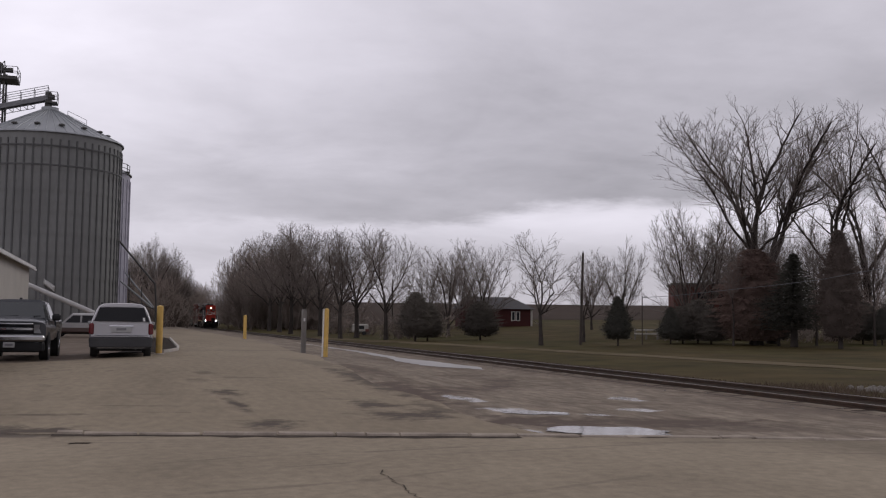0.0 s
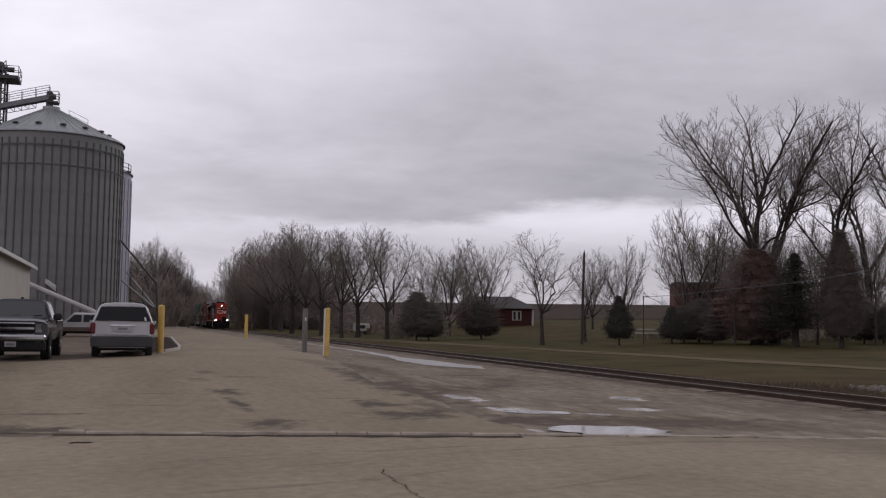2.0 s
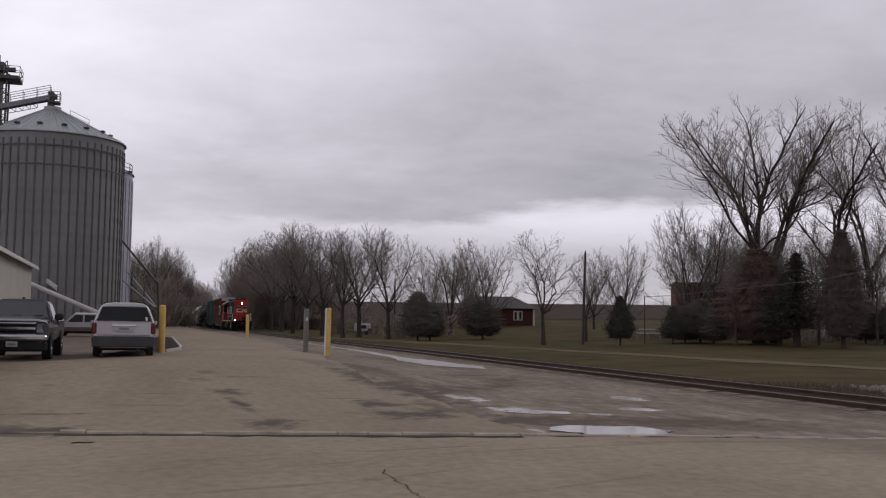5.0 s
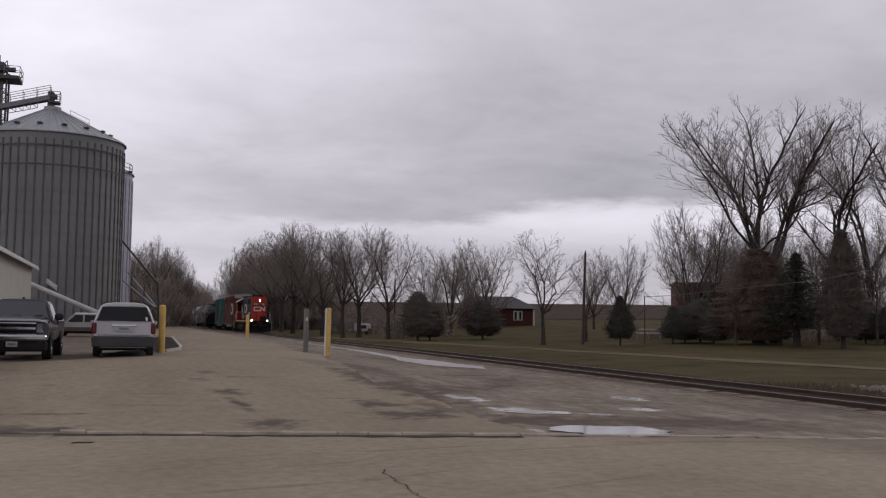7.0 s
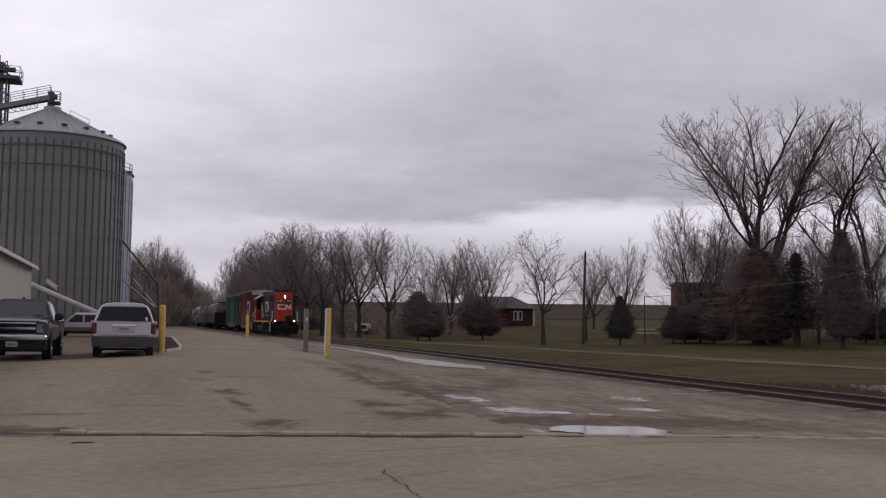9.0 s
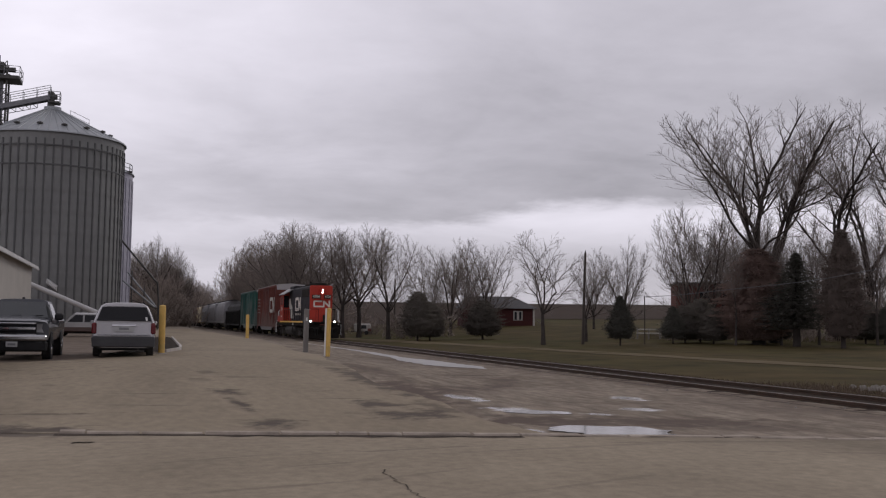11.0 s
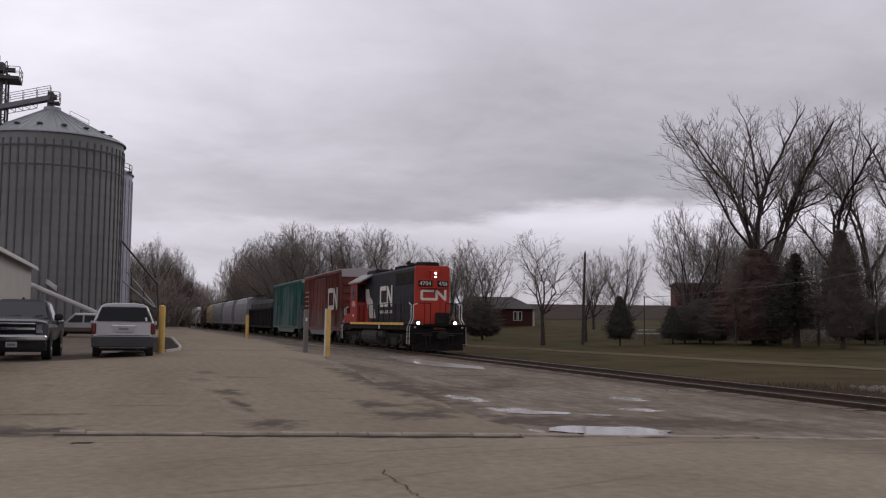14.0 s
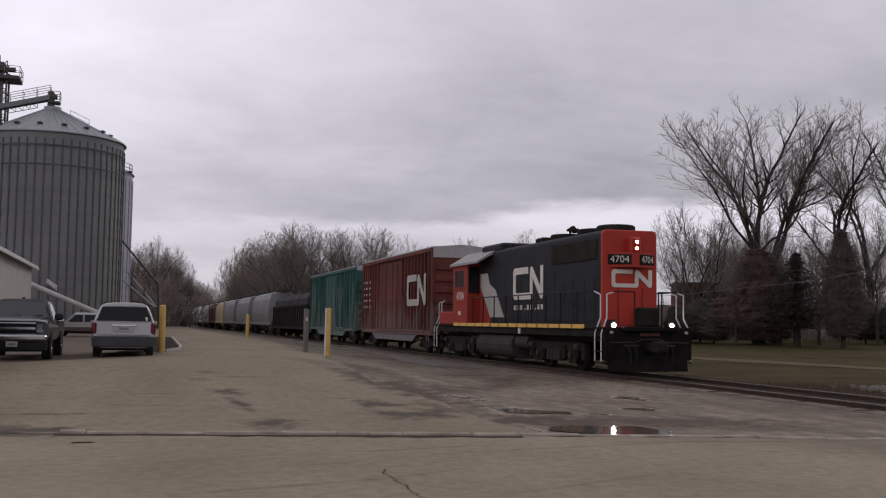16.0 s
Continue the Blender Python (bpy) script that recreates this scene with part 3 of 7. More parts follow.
def sheet(name, xs, ys, material, label, lift=0.0, edge=0.0, kind="structure", category=""):
    """A stretch of ground over a grid, with ragged edges."""
    X, Y = np.meshgrid(np.asarray(xs, float), np.asarray(ys, float))
    if edge:
        rs = np.random.RandomState(len(name))
        wob = edge * rs.uniform(-1, 1, X.shape[0])
        wob = np.convolve(wob, np.ones(3) / 3, "same")
        X[:, -1] += wob
        X[:, 0] += wob[::-1]
    Z = height(X, Y) + lift
    n, m = X.shape
    v = np.stack([X, Y, Z], -1).reshape(-1, 3).tolist()
    f = [(i * m + j, i * m + j + 1, (i + 1) * m + j + 1, (i + 1) * m + j) for i in range(n - 1) for j in range(m - 1)]
    me = bpy.data.meshes.new(name)
    me.from_pydata(v, [], f)
    me.materials.append(material)
    me.shade_smooth()
    return tagged(new(name, me), label, category, kind=kind)


def joint_y(x):
    """The joint between the crossing road and the yard."""
    return 14.70 - 0.234 * np.asarray(x, float)


gx = np.concatenate([np.linspace(-1500, -120, 16), np.linspace(-100, -12, 23), np.linspace(-10, 36, 47), np.linspace(38, 150, 40), np.linspace(160, 1800, 60)])
gy = np.concatenate([np.linspace(-900, -60, 10), np.linspace(-50, 0, 11), np.linspace(2, 110, 90), np.linspace(114, 300, 48), np.linspace(310, 1800, 60)])
sheet("ground", gx, gy, GRASS, "winter lawn of dull green and straw-brown grass", -0.05)


def field():
    xs = np.concatenate([np.linspace(30, 150, 25), np.linspace(160, 1500, 55)])
    ys = np.concatenate([np.linspace(175, 300, 20), np.linspace(310, 1500, 50)])
    return sheet("field", xs, ys, FIELD, "bare brown farm field rising to the skyline", 0.03)


field()


def yard():
    """The paved yard from the joint to the far end, and the crossing road before it."""
    ob = None
    xs = np.concatenate([np.linspace(-70, -12, 16), np.linspace(-10, 5.2, 32)])
    vs = np.concatenate([np.linspace(0, 1, 90) ** 1.6])
    X, V = np.meshgrid(xs, vs)
    Y = joint_y(X) + 0.06 + V * (135 - joint_y(X))
    rs = np.random.RandomState(4)
    edge = 5.6 - 0.3 * step01(15, 25, Y[:, -1]) + 0.8 * step01(25, 35, Y[:, -1]) + 1.1 * step01(35, 60, Y[:, -1]) + np.convolve(rs.uniform(-0.3, 0.3, len(vs)), np.ones(4) / 4, "same")
    X[:, -1] = edge
    X[:, -2] = np.minimum(X[:, -2], edge - 0.3)
    X[:, -3] = np.minimum(X[:, -3], edge - 0.6)
    X[:, -4] = np.minimum(X[:, -4], edge - 0.9)
    X[:, -5] = np.minimum(X[:, -5], edge - 1.2)
    Z = height(X, Y) + 0.016
    for name, (gx_, gy_, gz_), ma, la in (("pavement", (X, Y, Z), ASPHALT, "worn pale asphalt yard with stains and cracks"),):
        n, m = gx_.shape
        f = [(i * m + j, i * m + j + 1, (i + 1) * m + j + 1, (i + 1) * m + j) for i in range(n - 1) for j in range(m - 1)]
        me = bpy.data.meshes.new(name)
        me.from_pydata(np.stack([gx_, gy_, gz_], -1).reshape(-1, 3).tolist(), [], f)
        me.materials.append(ma)
        me.shade_smooth()
        ob = tagged(new(name, me), la, kind="structure")
    X, V = np.meshgrid(np.linspace(-70, 12.6, 60), np.linspace(0, 1, 24))
    Y = -14 + V * (joint_y(X) + 0.1 + 14)
    Z = height(X, Y) + 0.01
    n, m = X.shape
    f = [(i * m + j, i * m + j + 1, (i + 1) * m + j + 1, (i + 1) * m + j) for i in range(n - 1) for j in range(m - 1)]
    me = bpy.data.meshes.new("road")
    me.from_pydata(np.stack([X, Y, Z], -1).reshape(-1, 3).tolist(), [], f)
    me.materials.append(ROAD)
    me.shade_smooth()
    tagged(new("road", me), "worn asphalt crossing road with fine cracks", kind="structure")
    return ob


yard()
sheet("verge", np.linspace(3.8, 13.9, 22), np.concatenate([np.linspace(11.9, 40, 40), np.linspace(42, 330, 60)]), GRAVEL,
      "wet brown dirt and gravel beside the track", 0.002, 0.0)
sheet("track_bed", np.linspace(13.2, 16.9, 12), np.linspace(-60, 460, 160), BALLAST, "low bed of dark crushed stone under the track", 0.0, 0.12)


def dirt_lot():
    """Damp bare dirt where the vehicles are parked, lying on the yard's slope."""
    rs = np.random.RandomState(14)
    X, V = np.meshgrid(np.linspace(-40, 1.5, 70), np.linspace(0, 1, 40))
    rim = 33.7 + 0.9 * np.clip(X[0] + 0.7, -8, 1.2) + 5.0 * np.clip(X[0] - 0.5, 0, 2) + 0.25 * np.convolve(rs.uniform(-1, 1, 70), np.ones(3) / 3, "same")
    Y = rim[None, :] + V ** 1.4 * (108 - rim[None, :])
    n, m = X.shape
    f = [(i * m + j, i * m + j + 1, (i + 1) * m + j + 1, (i + 1) * m + j) for i in range(n - 1) for j in range(m - 1)]
    me = bpy.data.meshes.new("dirt_lot")
    me.from_pydata(np.stack([X, Y, height(X, Y) + 0.012 + 0.02 * np.clip(V * 12, 0, 1)], -1).reshape(-1, 3).tolist(), [], f)
    me.materials.append(DIRT)
    me.shade_smooth()
    tagged(new("dirt_lot", me), "damp dark dirt where the vehicles are parked", kind="structure")


dirt_lot()


def lane():
    ys = np.concatenate([np.linspace(8, 110, 60)])
    v, f = [], []
    for i, y in enumerate(ys):
        mid = 33.2 - 0.125 * y
        w = 1.25 + 0.25 * math.sin(y * 0.5) + 0.2 * math.sin(y * 1.7)
        for k, s in enumerate((-w, 0, w)):
            x = mid + s
            v.append((x, y, float(height(x, y)) + (0.012 if k == 1 else -0.03)))
        if i:
            a = 3 * i
            f += [(a - 3, a - 2, a + 1, a), (a - 2, a - 1, a + 2, a + 1)]
    me = bpy.data.meshes.new("lane")
    me.from_pydata(v, [], f)
    me.materials.append(LANE)
    me.shade_smooth()
    tagged(new("lane", me), "narrow pale gravel lane across the lawn", kind="structure")


lane()


def blob(cx, cy, rx, ry, turn, seed, rough=0.22, n=84):
    """The points and faces of a flat patch with an uneven rim."""
    rs = np.random.RandomState(seed)
    ph = rs.uniform(0, 6.28, 14)
    am = rs.uniform(0.2, 1.0, 14) / np.arange(1, 15) ** 0.85
    v = [(cx, cy)]
    a = radians(turn)
    for i in range(n):
        t = 2 * math.pi * i / n
        r = 1 + rough * sum(am[k] * math.sin((k + 1) * t + ph[k]) for k in range(14))
        u, w = rx * r * math.cos(t), ry * r * math.sin(t)
        v.append((cx + u * math.cos(a) - w * math.sin(a), cy + u * math.sin(a) + w * math.cos(a)))
    return v, [(0, 1 + i, 1 + (i + 1) % n) for i in range(n)]


def puddle(cx, cy, rx, ry, turn, z, seed, rough=0.25, follow=0.0):
    v, f = blob(cx, cy, rx, ry, turn, seed, rough)
    v = [(x, max(y, float(joint_y(x)) + 0.13)) for x, y in v]
    s = Shape().add([(x, y, float(height(x, y)) + follow if follow else z) for x, y in v], f)
    return solid("puddle", s, WATER, "shallow puddle of rainwater mirroring the grey sky", "puddle", "thing", "puddles in the yard")


puddle(6.93, 13.9, 0.92, 0.66, -14, 0.019, 4, 0.28)
puddle(6.7, 16.85, 0.62, 0.3, -18, 0.058, 5, 0.4, 0.012)


def ditch_water():
    """The long shallow water along the track: a strip that narrows away."""
    ys = np.concatenate([np.linspace(34.2, 47, 30), np.linspace(48, 78, 24)])
    rs = np.random.RandomState(6)
    v, f = [], []
    for i, y in enumerate(ys):
        half = 0.8 * float(step01(34.0, 36.6, y)) - 0.5 * float(step01(41, 46, y)) - 0.22 * float(step01(50, 78, y)) + rs.uniform(-0.07, 0.07)
        mid = 12.05 - 0.45 * float(step01(34.5, 38, y)) + 0.55 * float(step01(41, 58, y)) + rs.uniform(-0.05, 0.05)
        v += [(mid - max(half, 0.03), y, -0.018), (mid + max(half, 0.03), y, -0.018)]
        if i:
            f.append((2 * i - 2, 2 * i - 1, 2 * i + 1, 2 * i))
    solid("puddle", Shape().add(v, f), RIPPLE, "long ruffled puddle lying in the ditch beside the track", "puddle", "thing", "puddles in the yard")


ditch_water()


# ---- the track ----


def rail(x):
    w = 0.036
    foot = [(-0.07, -0.17), (0.07, -0.17), (0.07, -0.155), (0.012, -0.13), (0.012, -0.045), (w, -0.035), (w, -0.008), (w - 0.008, 0.0),
            (-w + 0.008, 0.0), (-w, -0.008), (-w, -0.035), (-0.012, -0.045), (-0.012, -0.13), (-0.07, -0.155)]
    r = thing("rail", "rusty steel rail with a worn bright head", "rail", pose(x, 0, RAILZ), "rails of the track")
    part("web", Shape().prism(foot, "y", -60, 460), RAIL, r)
    part("head", Shape().box(-w + 0.009, w - 0.009, -60, 460, 0.0005, 0.003), RAILTOP, r, "bright worn running surface")


rail(TRACK - 0.755)
rail(TRACK + 0.755)


def ties():
    th = solid("track_ties", Shape().box(-1.3, 1.3, -0.11, 0.11, -0.155, -0.02, 0.015), TIE, "row of weathered dark wooden ties", "railway tie", at=pose(TRACK, 6.0, RAILZ - 0.078))
    far = Shape()
    me = th.data
    rs = np.random.RandomState(2)
    for i in range(1, 250):
        o = new("tie", me)
        o.parent = th
        o.matrix_basis = pose(rs.uniform(-0.03, 0.03), 0.53 * i, rs.uniform(-0.008, 0.008), 0, 0, rs.uniform(-1, 1))
    for i in range(250, 600):
        far.box(-1.3, 1.3, 0.53 * i - 0.11, 0.53 * i + 0.11, -0.155, -0.02)
    tagged(part("far_ties", far, TIE, th), kind="stuff")


ties()
# ---- trees ----


def tubes(segs, sides):
    """One mesh's vertices and faces out of tapered segments (x0 y0 z0 x1 y1 z1 r0 r1)."""
    s = np.asarray(segs, float)
    p, q, r0, r1 = s[:, 0:3], s[:, 3:6], s[:, 6], s[:, 7]
    d = q - p
    d /= np.linalg.norm(d, axis=1, keepdims=True) + 1e-9
    up = np.where(np.abs(d[:, 2:3]) < 0.9, np.array([[0, 0, 1.0]]), np.array([[1.0, 0, 0]]))
    a = np.cross(d, up)
    a /= np.linalg.norm(a, axis=1, keepdims=True)
    b = np.cross(d, a)
    vs = []
    for c, r in ((p, r0), (q, r1)):
        for k in range(sides):
            t = 2 * math.pi * k / sides
            vs.append(c + r[:, None] * (math.cos(t) * a + math.sin(t) * b))
    V = np.stack(vs, 1).reshape(-1, 3)
    base = np.arange(len(s))[:, None] * 2 * sides
    fs = []
    for k in range(sides):
        j = (k + 1) % sides
        fs.append(base + np.array([[k, j, sides + j, sides + k]]))
    F = np.stack(fs, 1).reshape(-1, 4)
    return V, F


def spikes(segs):
    """Thin three-sided twigs that end in a point (x0 y0 z0 x1 y1 z1 r0 r1)."""
    V, F = tubes(segs, 3)
    V = V.reshape(-1, 6, 3)
    V = np.concatenate([V[:, :3], V[:, 3:].mean(1, keepdims=True)], 1).reshape(-1, 3)
    base = np.arange(len(segs))[:, None] * 4
    F = np.stack([base + np.array([[k, (k + 1) % 3, 3]]) for k in range(3)], 1).reshape(-1, 3)
    return V, F


def fast_mesh(name, pairs, material, smooth=True):
    V = np.concatenate([v for v, f in pairs])
    loops, sizes, k = [], [], 0
    for v, f in pairs:
        loops.append((f + k).ravel())
        sizes.append(np.full(len(f), f.shape[1]))
        k += len(v)
    loops, sizes = np.concatenate(loops), np.concatenate(sizes)
    me = bpy.data.meshes.new(name)
    me.vertices.add(len(V))
    me.vertices.foreach_set("co", V.astype(np.float32).ravel())
    me.loops.add(len(loops))
    me.loops.foreach_set("vertex_index", loops.astype(np.int32))
    me.polygons.add(len(sizes))
    me.polygons.foreach_set("loop_start", (np.cumsum(sizes) - sizes).astype(np.int32))
    me.materials.append(material)
    me.update(calc_edges=True)
    if smooth:
        me.shade_smooth()
    return me


def grow(seed, fork, limbs, spread, crown, stout=0.3, thin=0.010, side=0.0, rise=(0.02, 0.05, 0.07, 0.08), wander=(0.10, 0.12, 0.13, 0.16), gap=(0.75, 0.42, 0.26), share=(0.62, 0.55, 0.6),
         angle=(40, 38, 40), bare=0.22, low=0.72, ragged=0.14, levels=3, least=0.4):
    """Segments of a bare tree: a trunk that forks into limbs, and branches and twigs along them, kept to a crown (centre height,
    half width, half height) that side shifts off the trunk. Gives the stout segments and the fine ones."""
    rnd = random.Random(seed)
    cz, rx, rz = crown
    thick, fine, tips = [], [], []
    ph = [rnd.uniform(0, 6.28) for _ in range(4)]

    def room(p):
        a = math.atan2(p[1], p[0] - side)
        e = 1 + ragged * (math.sin(3 * a + ph[0]) * math.sin(0.9 * p[2] + ph[1]) + 0.6 * math.sin(5 * a + ph[2] + 1.7 * p[2]))
        return math.sqrt((p[0] - side) ** 2 + p[1] ** 2 + ((p[2] - cz) * rx / rz) ** 2) / (rx * e)

    def unit(x, y, z):
        n = math.sqrt(x * x + y * y + z * z) + 1e-9
        return x / n, y / n, z / n

    def turned(d, deg, roll):
        u = unit(d[1], -d[0], 0.0) if abs(d[2]) < 0.98 else (1.0, 0.0, 0.0)
        w = (d[1] * u[2] - d[2] * u[1], d[2] * u[0] - d[0] * u[2], d[0] * u[1] - d[1] * u[0])
        c, s_ = math.cos(radians(deg)), math.sin(radians(deg))
        cr, sr = math.cos(roll) * s_, math.sin(roll) * s_
        return unit(*(d[k] * c + u[k] * cr + w[k] * sr for k in range(3)))

    def branch(p, d, length, r, level):
        if level == levels:
            k = wander[level]
            d = unit(d[0] + rnd.gauss(0, k), d[1] + rnd.gauss(0, k), d[2] + rnd.gauss(0, k) + 2 * rise[level])
            ln = min(length, 1.6)
            if room((p[0] + d[0] * ln, p[1] + d[1] * ln, p[2] + d[2] * ln)) > 1.07:
                return
            tips.append((*p, p[0] + d[0] * ln, p[1] + d[1] * ln, p[2] + d[2] * ln, thin * 0.9, thin * 0.3))
            return
        st = (0.7, 0.45, 0.3, 0.24)[level]
        n = max(2, round(length / st))
        st = length / n
        since = rnd.uniform(0, 0.6)
        roll = rnd.uniform(0, 6.28)
        r1 = r
        for i in range(n):
            w = (i + 1) / n
            k = wander[level]
            d = unit(d[0] + rnd.gauss(0, k), d[1] + rnd.gauss(0, k), d[2] + rnd.gauss(0, k) + rise[level])
            q = (p[0] + d[0] * st, p[1] + d[1] * st, p[2] + d[2] * st)
            r0 = r1 if i else r
            r1 = min(r0, max(thin, r * (1 - 0.88 * max(w, room(q) ** 3 if level < 2 and w > 0.5 else 0) ** 0.9)))
            (thick if r0 > 0.055 else fine).append((*p, *q, r0, r1))
            if level < levels and w > (bare if level == 0 else 0.1):
                since += st / gap[level]
                while since >= 1:
                    since -= 1
                    roll += 2.4 + rnd.uniform(-0.5, 0.5)
                    a = angle[level] * rnd.uniform(0.7, 1.25)
                    e = turned(d, a, roll)
                    if e[2] < -0.25:
                        continue
                    big = r1 * 0.6 > 0.055
                    f = 0.0 if big else rnd.random()
                    o = (p[0] + (q[0] - p[0]) * f, p[1] + (q[1] - p[1]) * f, p[2] + (q[2] - p[2]) * f)
                    ln = max(length * share[level] * (1.05 - 0.75 * w) * rnd.uniform(0.55, 1.15), least)
                    branch(o, e, ln, max(thin, r1 * rnd.uniform(0.5, 0.72)), level + 1)
                    if level == 0:
                        d = turned(d, rnd.uniform(3, 11), roll + math.pi)
            p = q
            if room(p) > 1.0:
                break

    n = max(3, round(fork / 0.8))
    p = (0.0, 0.0, 0.0)
    spine = [p]
    for i in range(n):
        q = (rnd.gauss(0, 0.03) + p[0], rnd.gauss(0, 0.03) + p[1], fork * (i + 1) / n)
        thick.append((*p, *q, stout * (1.25 if i == 0 else 1.0) * (1 - 0.25 * i / n), stout * (1 - 0.25 * (i + 1) / n)))
        p = q
        spine.append(p)
    for i in range(limbs):
        az = 2.4 * i + rnd.uniform(-0.35, 0.35)
        an = spread * (0.12 + 0.88 * i / max(1, limbs - 1)) * rnd.uniform(0.85, 1.12)
        d = unit(math.cos(az) * math.sin(radians(an)) + 0.35 * side / rx, math.sin(az) * math.sin(radians(an)), math.cos(radians(an)))
        z = fork * (1 if i < limbs * 0.5 else 1 - (1 - low) * rnd.random())
        k = min(range(len(spine)), key=lambda j: abs(spine[j][2] - z))
        o = spine[k]
        # as far as the crown reaches that way
        ln = 0.5
        while room((o[0] + d[0] * ln, o[1] + d[1] * ln, o[2] + d[2] * ln)) < 1.0 or ln < 2.0:
            ln += 0.4
            if ln > 30:
                break
        branch(o, d, ln * 1.08, stout * rnd.uniform(0.36, 0.52) * (1.0 if i < 4 else 0.75), 0)
    return thick, fine, tips


def bare_tree_meshes(seed, twig_material=TWIG, **k):
    thick, fine, tips = grow(seed, **k)
    return fast_mesh("trunk", [tubes(thick, 6)], BRUSH if twig_material == BRUSH else BARK), fast_mesh("crown", [tubes(fine, 3), spikes(tips)], twig_material)


def on_ground(x, y, z=0.0):
    return float(height(x, y)) - 0.08 + z


def plant(meshes, x, y, scale, turn, label, group="", name="bare_tree", wide=1.0):
    t = thing(name, label, "tree", pose(x, y, on_ground(x, y), 0, 0, turn), group)
    t.scale = (scale * wide, scale * wide, scale)
    for n, me in zip(("trunk", "crown"), meshes):
        part(n, me, None, t)
    return t


ROUND = [bare_tree_meshes(s, fork=4.0, limbs=8, spread=58, crown=(8.4, 4.6, 4.9), stout=0.27, gap=(0.5, 0.3, 0.16), ragged=0.07, least=0.6, thin=0.0105, wander=(0.1, 0.08, 0.06, 0.06), rise=(0.03, 0.06, 0.07, 0.08))
         for s in (706, 520, 540, 36)]
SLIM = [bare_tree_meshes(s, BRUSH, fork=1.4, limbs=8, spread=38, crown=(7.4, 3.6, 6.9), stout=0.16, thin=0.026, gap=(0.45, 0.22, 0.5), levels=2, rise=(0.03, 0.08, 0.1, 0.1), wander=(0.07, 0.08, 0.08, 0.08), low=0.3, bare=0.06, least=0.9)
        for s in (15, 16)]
GROVESLIM = [bare_tree_meshes(s, fork=3.6, limbs=4, spread=26, crown=(8.6, 2.6, 5.4), stout=0.15, gap=(0.55, 0.32, 0.18), rise=(0.03, 0.08, 0.1, 0.1), wander=(0.06, 0.08, 0.08, 0.08), thin=0.009, least=0.6) for s in (17, 18)]
VASE = [bare_tree_meshes(s, fork=fk, limbs=lm, spread=sp, crown=cr, stout=0.42, side=sd, gap=(0.6, 0.34, 0.2), share=(sh, 0.5, 0.55), angle=(34, 36, 38), bare=0.26, low=0.85,
                         rise=(ri, 0.05, 0.07, 0.08), wander=(0.075, 0.085, 0.08, 0.08), thin=0.0088, least=0.6)
        for s, sd, fk, lm, sp, cr, sh, ri in ((3571, -1.6, 7.2, 11, 54, (13.4, 6.8, 7.2), 0.54, 0.03),
                                              (2035, 2.6, 6.2, 5, 30, (12.6, 6.0, 8.2), 0.6, 0.015),
                                              (28, 0.4, 5.8, 7, 38, (13.6, 5.4, 7.9), 0.46, 0.012))]
SPREAD = [bare_tree_meshes(s, fork=2.7, limbs=lm, spread=64, crown=(6.4, 3.3, 3.9), stout=0.18, side=sd, gap=(0.42, 0.28, 0.2), wander=(0.16, 0.15, 0.12, 0.12), share=(0.62, 0.55, 0.5), least=0.4, thin=0.008)
          for s, sd, lm in ((31, 0.2, 8), (32, -1.2, 5))]
FAN = [bare_tree_meshes(s, fork=1.8, limbs=13, spread=66, crown=(6.4, 4.6, 5.0), stout=0.2, gap=(0.42, 0.28, 0.17), share=(0.4, 0.5, 0.55), angle=(27, 30, 32), rise=(0.03, 0.06, 0.07, 0.07), wander=(0.05, 0.06, 0.06, 0.06), low=0.6, ragged=0.07,
                        thin=0.0085, least=0.6)
       for s in (400, 183)]


def thicket_mesh(seed, material, stems=17, tall=5.0, spread=3.0, stout=1.0):
    """A clump of many upright twiggy stems."""
    rs = np.random.RandomState(seed)
    segs, tips = [], []
    for _ in range(stems):
        p = np.array((*rs.normal(0, spread * 0.42, 2), 0.0))
        d = np.array((*rs.normal(0, 0.3, 2), 1.0))
        h = tall * rs.uniform(0.5, 1.0)
        r = 0.035 * stout
        for _ in range(5):
            d = d / np.linalg.norm(d)
            q = p + d * h / 5
            segs.append((*p, *q, r, r * 0.8))
            for _ in range(4):
                e = d + rs.normal(0, 0.55, 3)
                e /= np.linalg.norm(e)
                ln = h * rs.uniform(0.12, 0.28)
                b = p + (q - p) * rs.uniform(0, 1)
                m = b + e * ln
                segs.append((*b, *m, 0.026 * stout, 0.018 * stout))
                for _ in range(3):
                    g = e + rs.normal(0, 0.5, 3) + (0, 0, 0.15)
                    g /= np.linalg.norm(g)
                    tips.append((*(b + (m - b) * rs.uniform(0.3, 1)), *(m + g * ln * 0.8), 0.02 * stout, 0.01 * stout))
            p, r = q, r * 0.8
            d = d + rs.normal(0, 0.12, 3)
    return fast_mesh("stems", [tubes(segs, 3), spikes(tips)], material)


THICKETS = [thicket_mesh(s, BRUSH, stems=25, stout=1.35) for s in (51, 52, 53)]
GROVEBRUSH = [thicket_mesh(s, DARKBRUSH, stems=14) for s in (54, 55, 56)]


def thicket(x, y, scale, turn, tall=1.0, stock=THICKETS):
    t = solid("thicket", stock[int(x * 7 + y) % 3], None, "dense leafless brown brush thicket", "shrub", "stuff", at=pose(x, y, on_ground(x, y), 0, 0, turn))
    t.scale = (scale, scale, scale * tall)
    return t


